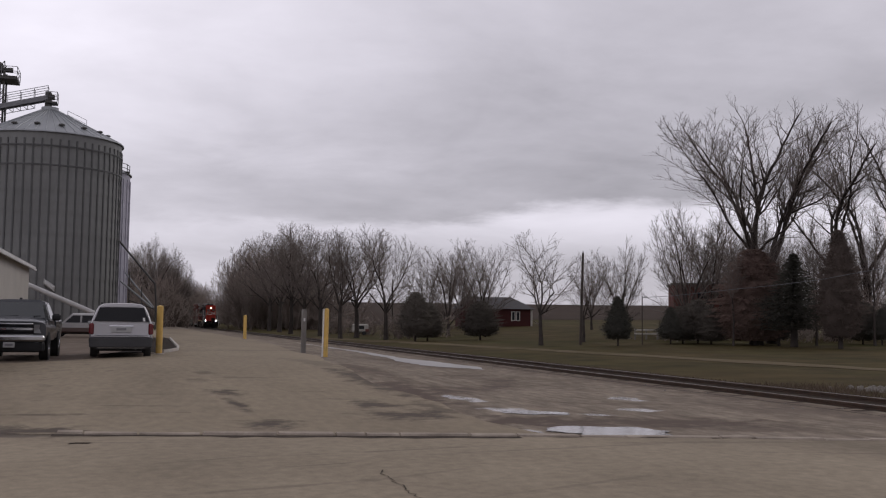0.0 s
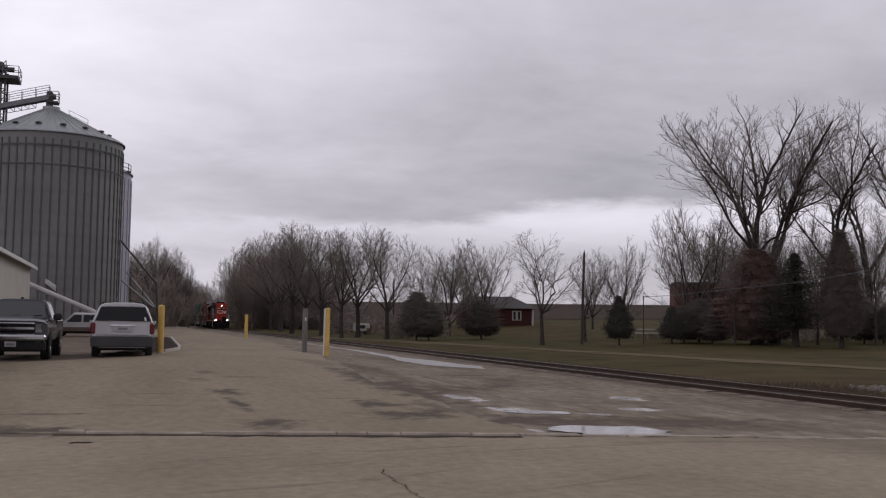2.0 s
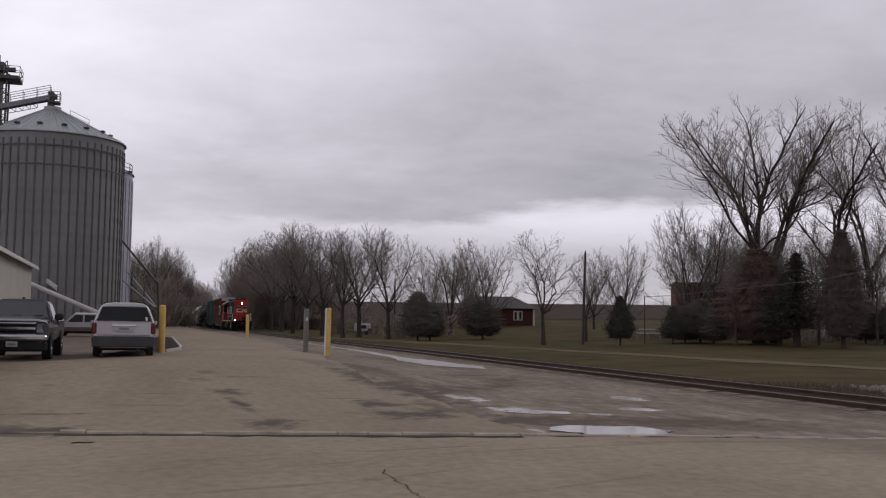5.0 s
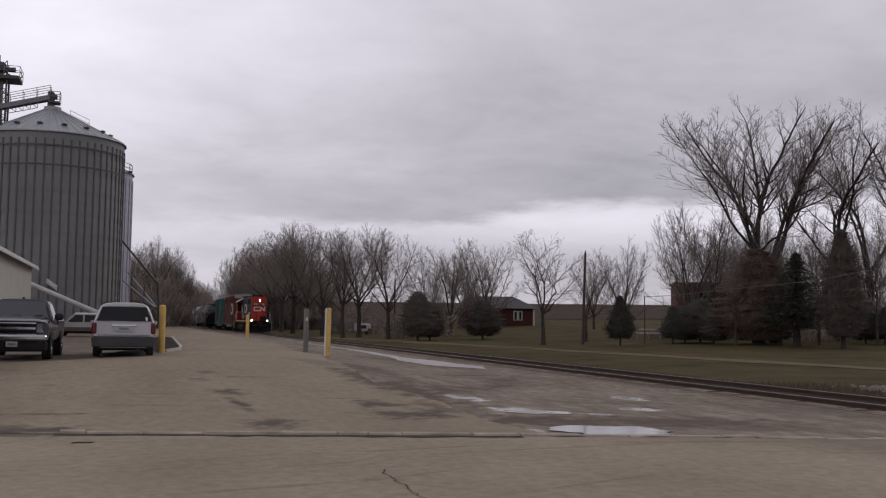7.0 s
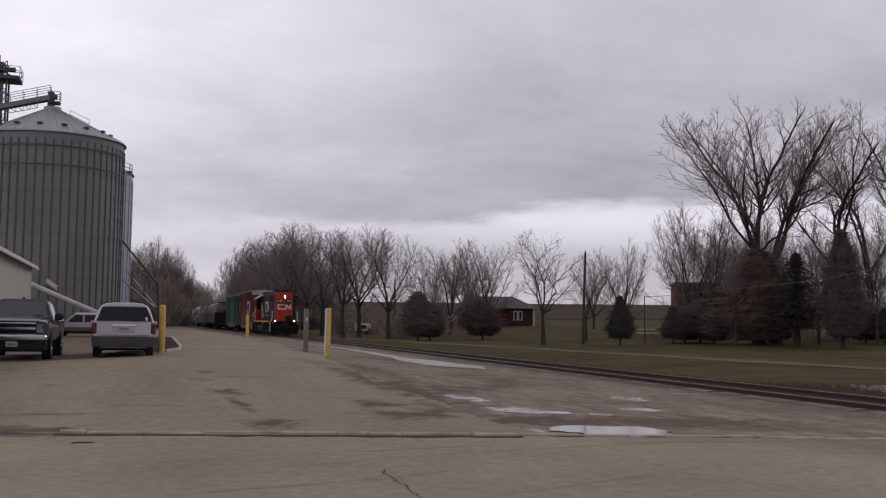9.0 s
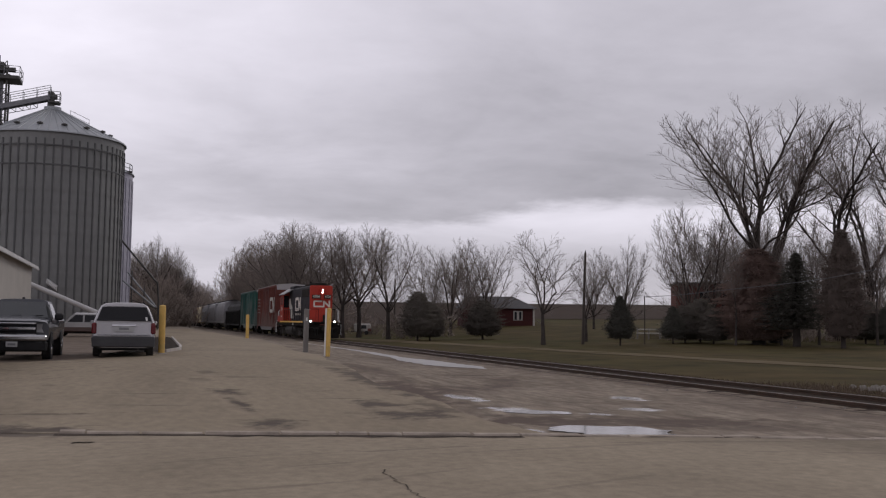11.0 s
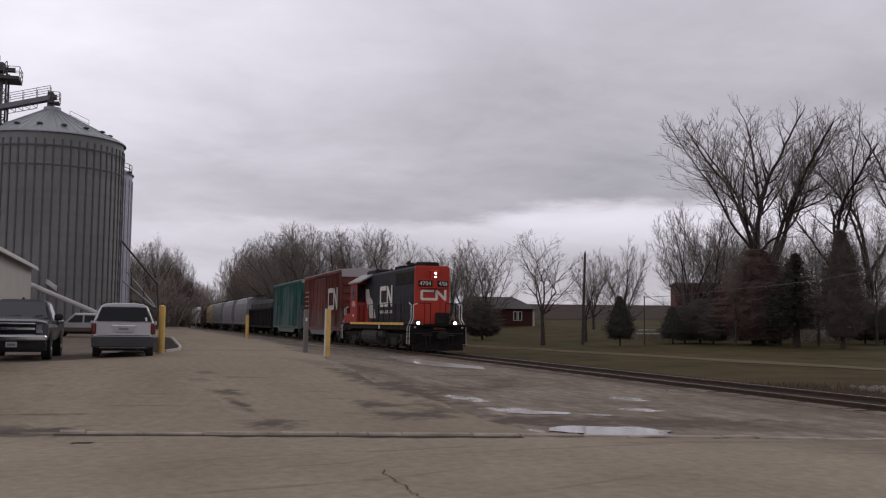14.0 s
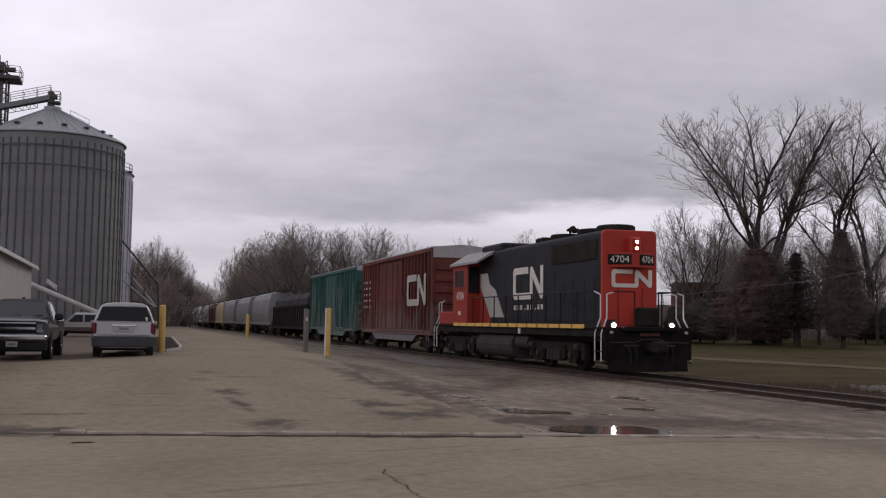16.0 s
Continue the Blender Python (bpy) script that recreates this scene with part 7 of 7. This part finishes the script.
    part("hose_rack", Shape().box(-0.85, -0.35, -1.06, -1.0, 0.86, 0.92, 0.01).box(0.35, 0.85, -1.06, -1.0, 0.86, 0.92, 0.01), LOCOGREY, L)
    for sx in (-1.25, 1.25):
        part("marker", Shape().box(sx - 0.05, sx + 0.05, -1.03, -0.99, 1.24, 1.32, 0.01), WHITESTRIPE, L)
    coupler(L, -0.95, -1)
    coupler(L, 16.7, 1)
    for sx in (-0.98, 0.98):
        d = part("ditch_light", Shape().rod((sx, -0.4, 1.49), (sx, -0.62, 1.49), 0.12, 0.13, 14).box(sx - 0.14, sx + 0.14, -0.5, -0.35, 1.4, 1.66, 0.04), LOCODARK, L)
        part("lens", Shape().rod((sx, -0.64, 1.49), (sx, -0.62, 1.49), 0.07, 0.07, 14), LAMPGLOW, d, "lit ditch light")
    for k, (ax, az) in enumerate(((-0.5, 0.9), (0.5, 0.9), (-0.7, 0.85), (0.72, 0.85))):
        part("air_hose", Shape().pipe([(ax, -1.02, az), (ax, -1.15, az - 0.15), (ax * 0.95, -1.12, az - 0.5)], 0.03, 6), BLACKTRIM, L)
    for yy, way in ((-0.85, -1), (16.7, 1)):
        for sx in (-1, 1):
            st = Shape()
            for k in range(3):
                x0, x1 = sorted((1.2 * sx, 1.52 * sx))
                ya, yb = sorted((yy, yy + 0.42 * way * -1))
                st.box(x0, x1, ya, yb, 0.35 + 0.34 * k, 0.39 + 0.34 * k, 0.008)
            st.box(*sorted((1.17 * sx, 1.2 * sx)), *sorted((yy, yy - 0.42 * way)), 0.3, 1.4)
            part("step", st, LOCODARK, L)
            # white grab rails at the corner, bent outwards over the steps
            x = 1.5 * sx
            for off, end in ((0.02, (x * 0.68, yy - 0.05 * way, 2.5)), (0.45, (x * 0.86, yy - 0.95 * way, 2.53))):
                yq = yy - off * way
                pts = [(x, yq, 0.42), (x, yq, 1.25), (x * 0.86, yq - 0.05 * way, 1.72), (x * 0.86, yq - 0.05 * way, 2.42), end]
                part("grab_rail", Shape().pipe(pts, 0.021, 6), WHITEPAINT, L, "white painted grab rail")
    # side handrails
    for sx in (-1, 1):
        x = 1.49 * sx
        part("handrail", Shape().pipe([(x, 0.15, 2.53), (x, 11.3, 2.53)], 0.022, 6), LOCOBLACK, L)
        for k in range(9):
            part("stanchion", Shape().rod((x, 0.9 + 1.28 * k, 1.4), (x, 0.9 + 1.28 * k, 2.55), 0.024, 0.024, 6), LOCODARK, L)
    for sx in (-1, 1):
        part("end_rail", Shape().pipe([(1.1 * sx, -0.8, 2.5), (0.4 * sx, -0.85, 2.5), (0.4 * sx, -0.85, 1.45)], 0.022, 6), LOCODARK, L)
    # cab
    cab = part("cab", Shape().prism([(-1.5, 1.44), (1.5, 1.44), (1.5, 3.95), (0.75, 4.4), (-0.75, 4.4), (-1.5, 3.95)], "y", 11.86, 13.85), CABRED, L, "red cab", fix=True)
    rf = [(-1.62, 3.93), (-1.62, 4.02), (-0.78, 4.52), (0.78, 4.52), (1.62, 4.02), (1.62, 3.93), (0.76, 4.42), (-0.76, 4.42)]
    roof = Shape()
    n = len(rf)
    ring = [[(x, y, z) for x, z in rf] for y in (10.25, 13.98)]
    roof.skin(ring, caps=False)
    roof.add([p for p in ring[0]] + [p for p in ring[1]], [(0, 1, 2, 7), (7, 2, 3, 6), (6, 3, 4, 5), (8, 15, 10, 9), (15, 14, 11, 10), (14, 13, 12, 11)])
    part("cab_roof", roof, CABROOF, L, "pale grey cab roof", fix=True)
    part("side_window", Shape().box(-1.515, -1.49, 12.35, 13.55, 3.0, 3.75, 0.02), GLASS, cab)
    part("window_frame", Shape().box(-1.53, -1.5, 12.9, 12.96, 3.0, 3.75).box(-1.53, -1.5, 12.3, 13.6, 2.95, 3.02).box(-1.53, -1.5, 12.3, 13.6, 3.73, 3.8), CABRED, cab)
    # dark glass also stands in for the shade on the wall under the roof
    part("front_window", Shape().box(-1.46, -0.97, 11.84, 11.87, 2.75, 3.86, 0.02), TINTGLASS, cab, "cab front window enlarged over the shaded wall")
    part("side_window", Shape().box(1.49, 1.515, 12.35, 13.55, 3.0, 3.75, 0.02), GLASS, cab)
    part("front_window", Shape().box(1.0, 1.4, 11.84, 11.87, 3.0, 3.7, 0.02), GLASS, cab)
    words("4704", 0.5, LOGO, cab, side_pose(-1.502, 12.85, 2.62))
    part("maker_mark", Shape().box(-1.51, -1.5, 12.75, 13.05, 1.85, 2.0), LOGO, cab)
    part("short_hood", Shape().box(-0.95, 0.95, 13.85, 15.6, 1.44, 2.95, 0.1), CABRED, L, "low red short hood")
    part("battery_box", Shape().box(-1.45, -0.95, 13.9, 16.0, 1.44, 2.0, 0.03), CABRED, L)
    # tanks and running gear
    part("fuel_tank", Shape().skin([[(x, y, z) for x, z in ((-1.28, 0.36), (-1.12, 0.25), (-0.9, 0.2), (0.9, 0.2), (1.12, 0.25), (1.28, 0.36), (1.38, 0.52), (1.42, 0.72), (1.38, 0.92), (1.26, 1.06), (-1.26, 1.06), (-1.38, 0.92), (-1.42, 0.72), (-1.38, 0.52))] for y in (6.9, 10.9)]), LOCOGREY, L, "dusty grey fuel tank", fix=True)
    part("air_reservoir", Shape().rod((-1.1, 5.55, 0.85), (-1.1, 6.75, 0.85), 0.24, 0.24, 14), LOCOGREY, L)
    part("tank_gauge", Shape().box(-1.46, -1.42, 5.9, 6.1, 1.15, 1.35), WHITEPAINT, L)
    for y in (3.4, 13.75):
        truck(L, y, 2.74, 0.508, LOCO_WHEEL, True, True)
    return L


def car_ends(t, L):
    coupler(t, 0.0, -1)
    coupler(t, L, 1)


def ladder(t, x, y, z0, z1, mat_):
    s = Shape()
    for e in (-0.2, 0.2):
        s.rod((x, y + e, z0), (x, y + e, z1), 0.02, 0.02, 5)
    k = z0 + 0.15
    while k < z1:
        s.rod((x, y - 0.2, k), (x, y + 0.2, k), 0.015, 0.015, 5)
        k += 0.38
    part("ladder", s, mat_, t)


def boxcar(y, L, paint, tall, label, ribs, door, emb, turning):
    t = thing("boxcar", label, "freight car", pose(TRACK, 28.3 + y, RAILZ), "freight cars of the train")
    MOVERS.append((t, y))
    w = 1.42
    part("body", Shape().box(-w + 0.07, w - 0.07, 0.1, L - 0.1, 0.98, tall - 0.3, 0.02), paint, t)
    part("roof", Shape().skin([[(-w - 0.09, yy, tall - 0.17), (w + 0.09, yy, tall - 0.17), (w + 0.09, yy, tall - 0.12), (0, yy, tall + 0.02), (-w - 0.09, yy, tall - 0.12)] for yy in (0.06, L - 0.06)]), BOXROOF, t, "dull grey steel roof", fix=True)
    for yy, way in ((0.1, -1), (L - 0.1, 1)):
        part("end_fascia", Shape().prism([(-w, tall - 0.62 if emb else tall - 0.4), (w, tall - 0.62 if emb else tall - 0.4), (w, tall - 0.17), (0, tall - 0.03), (-w, tall - 0.17)], "y", *sorted((yy, yy + 0.05 * way))), BOXROOF, t, "pale grey end plate", fix=True)
    part("side_plate", Shape().box(-w - 0.08, -w - 0.02, 0.1, L - 0.1, tall - 0.34, tall - 0.14, 0.01), paint, t)
    part("side_sill", Shape().box(-w - 0.08, -w + 0.1, 0.1, L - 0.1, 0.9, 1.08, 0.01), paint, t)
    d0, d1 = door
    k = 0.1
    while k < L:
        if not (d0 - 0.1 < k < d1 + 0.1):
            for sx in (-1, 1):
                part("rib", Shape().box(*sorted((sx * (w - 0.08), sx * (w + 0.075))), k - 0.045, k + 0.075, 1.05, tall - 0.34, 0.015), paint, t)
        k += ribs
    # corrugated end walls
    for yy, way in ((0.1, -1), (L - 0.1, 1)):
        for j in range(6):
            z = 1.3 + j * (tall - 2.0) / 6
            part("end_corrugation", Shape().box(-w + 0.12, w - 0.12, *sorted((yy, yy + 0.09 * way)), z, z + 0.28, 0.06), paint, t)
    m = (d0 + d1) / 2
    for a, b in ((d0, m - 0.03), (m + 0.03, d1)):
        p = part("plug_door", Shape().box(-w - 0.04, -w + 0.08, a, b, 1.15, tall - 0.5, 0.02), paint, t)
        for q in (0.3, 0.7):
            part("door_rod", Shape().rod((-w - 0.1, a + (b - a) * q, 1.2), (-w - 0.1, a + (b - a) * q, tall - 0.6), 0.022, 0.022, 6), paint, p)
        part("door_bar", Shape().box(-w - 0.09, -w - 0.06, a + 0.05, b - 0.05, 2.5, 2.58), paint, p)
    part("door_track", Shape().box(-w - 0.13, -w, 2 * d0 - d1 + 0.3, d1 + 0.2, 1.04, 1.14, 0.01), paint, t)
    part("centre_sill", Shape().box(-0.35, 0.35, 0.2, L - 0.2, 0.75, 1.0), LOCODARK, t)
    lower = L * 0.24
    part("side_skirt", Shape().prism([(lower - 1.0, 0.92), (L - lower + 1.0, 0.92), (L - lower, 0.56), (lower, 0.56)], "x", -w - 0.03, -w + 0.05), HOPGREY if emb else paint, t, "dirty grey side skirt" if emb else "", fix=True)
    ladder(t, -w - 0.1, 0.5, 0.6, 2.6 if emb else 2.6, paint)
    ladder(t, -w - 0.1, L - 0.5, 0.6, tall - 0.4, paint)
    if emb:
        emblem(t, side_pose(-w - 0.078, 2.75, 3.1), 3.5, 1.55, 0.33, WHITESTRIPE)
        for a in (13.0, 13.9, 14.6):
            for j in range(5):
                part("lettering_bar", Shape().box(-w - 0.09, -w - 0.078, a - 0.16, a + 0.14, 2.34 + 0.36 * j, 2.45 + 0.36 * j), WHITESTRIPE, t, "illegible white lettering")
    for yy in (2.0, L - 2.0):
        truck(t, yy, 1.78, 0.419, CAR_WHEEL, False, turning)
    car_ends(t, L)
    return t


def gondola(y, L):
    t = thing("gondola", "black open gondola with a grey covered load", "freight car", pose(TRACK, 28.3 + y, RAILZ), "freight cars of the train")
    MOVERS.append((t, y))
    w = 1.45
    part("body", Shape().box(-w, w, 0.1, L - 0.1, 1.0, 2.8, 0.02), GONBLACK, t)
    part("top_chord", Shape().box(-w - 0.09, -w + 0.05, 0.05, L - 0.05, 2.72, 2.9, 0.02), GONBLACK, t)
    for k in range(18):
        u = 0.3 + k * (L - 0.6) / 17
        part("side_post", Shape().box(-w - 0.08, -w, u - 0.07, u + 0.07, 1.0, 2.75, 0.02), GONBLACK, t)
    part("sill", Shape().box(-w - 0.05, w + 0.05, 0.1, L - 0.1, 0.8, 1.0), GONBLACK, t)
    sec = [(-1.3, 2.85), (1.3, 2.85), (1.28, 3.4), (0.9, 3.85), (0, 4.05), (-0.9, 3.85), (-1.28, 3.4)]
    part("load_cover", Shape().skin([[(x, yy, z) for x, z in sec] for yy in (0.6, L - 0.6)]), COVERGREY, t, "dull grey load cover", fix=True)
    for k in range(5):
        u = 1.2 + k * (L - 2.4) / 4
        part("cover_band", Shape().skin([[(x * 1.02, yy, z + 0.03 if z > 3 else z) for x, z in sec] for yy in (u - 0.08, u + 0.08)]), COVERGREY, t, fix=True)
    for yy in (2.0, L - 2.0):
        truck(t, yy, 1.78, 0.419, CAR_WHEEL, False, True)
    car_ends(t, L)


def hopper(y, L, paint, label, tall=4.62, ribbed=False):
    t = thing("covered_hopper", label, "freight car", pose(TRACK, 28.3 + y, RAILZ), "freight cars of the train")
    MOVERS.append((t, y))
    sec = [(-1.42, 1.2), (-1.50, 1.6), (-1.55, 2.3), (-1.53, 3.0), (-1.44, 3.7), (-1.2, 4.25), (-0.7, tall - 0.12), (0, tall - 0.05)]
    sec = sec + [(-x, z) for x, z in reversed(sec[:-1])]
    part("body", Shape().skin([[(x * 0.96, yy, z) for x, z in sec] if e else [(x, yy, z) for x, z in sec] for yy, e in ((1.6, 1), (1.75, 0), (L - 1.75, 0), (L - 1.6, 1))]), paint, t, fix=True)
    part("side_sill", Shape().box(-1.56, -1.4, 0.2, L - 0.2, 1.05, 1.32, 0.02), paint, t)
    part("roof_walk", Shape().box(-0.55, 0.55, 0.4, L - 0.4, tall - 0.04, tall + 0.06), COVERGREY, t)
    for k in range(4):
        u = 2.6 + k * (L - 5.2) / 3
        b = (L - 4) / 4 * 0.42
        part("outlet_hopper", Shape().convex([(-1.3, u - b, 1.2), (1.3, u - b, 1.2), (1.3, u + b, 1.2), (-1.3, u + b, 1.2), (-0.4, u - 0.3, 0.4), (0.4, u - 0.3, 0.4), (0.4, u + 0.3, 0.4), (-0.4, u + 0.3, 0.4)],
                                             [(0, 1, 2, 3), (4, 5, 6, 7), (0, 1, 5, 4), (1, 2, 6, 5), (2, 3, 7, 6), (3, 0, 4, 7)]), paint, t)
    for yy in (0.3, L - 0.3):
        part("end_frame", Shape().box(-1.4, -1.3, yy - 0.06, yy + 0.06, 1.0, tall - 0.3).box(1.3, 1.4, yy - 0.06, yy + 0.06, 1.0, tall - 0.3).box(-1.4, 1.4, yy - 0.06, yy + 0.06, 1.0, 1.3), paint, t)
        part("end_slope", Shape().prism([(-1.3, 1.3), (1.3, 1.3), (1.3, 1.6), (-1.3, 1.6)], "y", *sorted((yy, 1.7 if yy < 2 else L - 1.7))), paint, t, fix=True)
    ladder(t, -1.5, 0.45, 0.6, tall - 0.3, paint)
    ladder(t, -1.5, L - 0.45, 0.6, tall - 0.3, paint)
    if ribbed:
        for k in range(14):
            u = 1.8 + k * (L - 3.6) / 13
            part("rib", Shape().box(-1.58, -1.5, u - 0.05, u + 0.05, 1.3, 3.4), paint, t)
    for yy in (1.9, L - 1.9):
        truck(t, yy, 1.78, 0.419, CAR_WHEEL, False, False)
    car_ends(t, L)


def train():
    locomotive()
    boxcar(17.2, 15.3, BOXRED, 5.2, "rust-red high boxcar with a pale roof and worn white markings", 0.62, (5.8, 10.7), True, True)
    boxcar(34.3, 17.3, BOXGREEN, 5.15, "weathered green ribbed boxcar streaked with pale grime", 0.9, (6.9, 10.6), False, True)
    gondola(53.0, 21.0)
    y = 75.3
    for L, paint, lab, rb in ((18.6, HOPGREY, "grey covered hopper with smooth rounded sides", False), (18.5, HOPGREY, "grey covered hopper with smooth rounded sides", False),
                              (18.7, HOPGREY, "grey covered hopper with smooth rounded sides", False), (15.4, HOPTAN, "tan covered hopper with smooth rounded sides", False),
                              (15.8, HOPBROWN, "rust-brown ribbed covered hopper", True), (18.0, HOPWHITE, "off-white covered hopper with rounded sides", False),
                              (18.0, HOPWHITE, "off-white covered hopper with rounded sides", False), (18.0, HOPGREY, "grey covered hopper with smooth rounded sides", False)):
        hopper(y, L, paint, lab, ribbed=rb)
        y += L + 0.85


train()
# ---- what moves ----
SPEED = 10.95


def motions():
    for t, back in MOVERS:
        walk(t, [(s, pose(TRACK, 28.3 + back + SPEED * (16.0 - s), RAILZ)) for s in range(0, 17)])
    for w, e, r in WHEELS:
        rate = math.degrees(SPEED / r) / 15
        walk(w, [(i / 15, pose(0, e, r, (rate * i) % 360, 0, 0)) for i in range(241)])


motions()
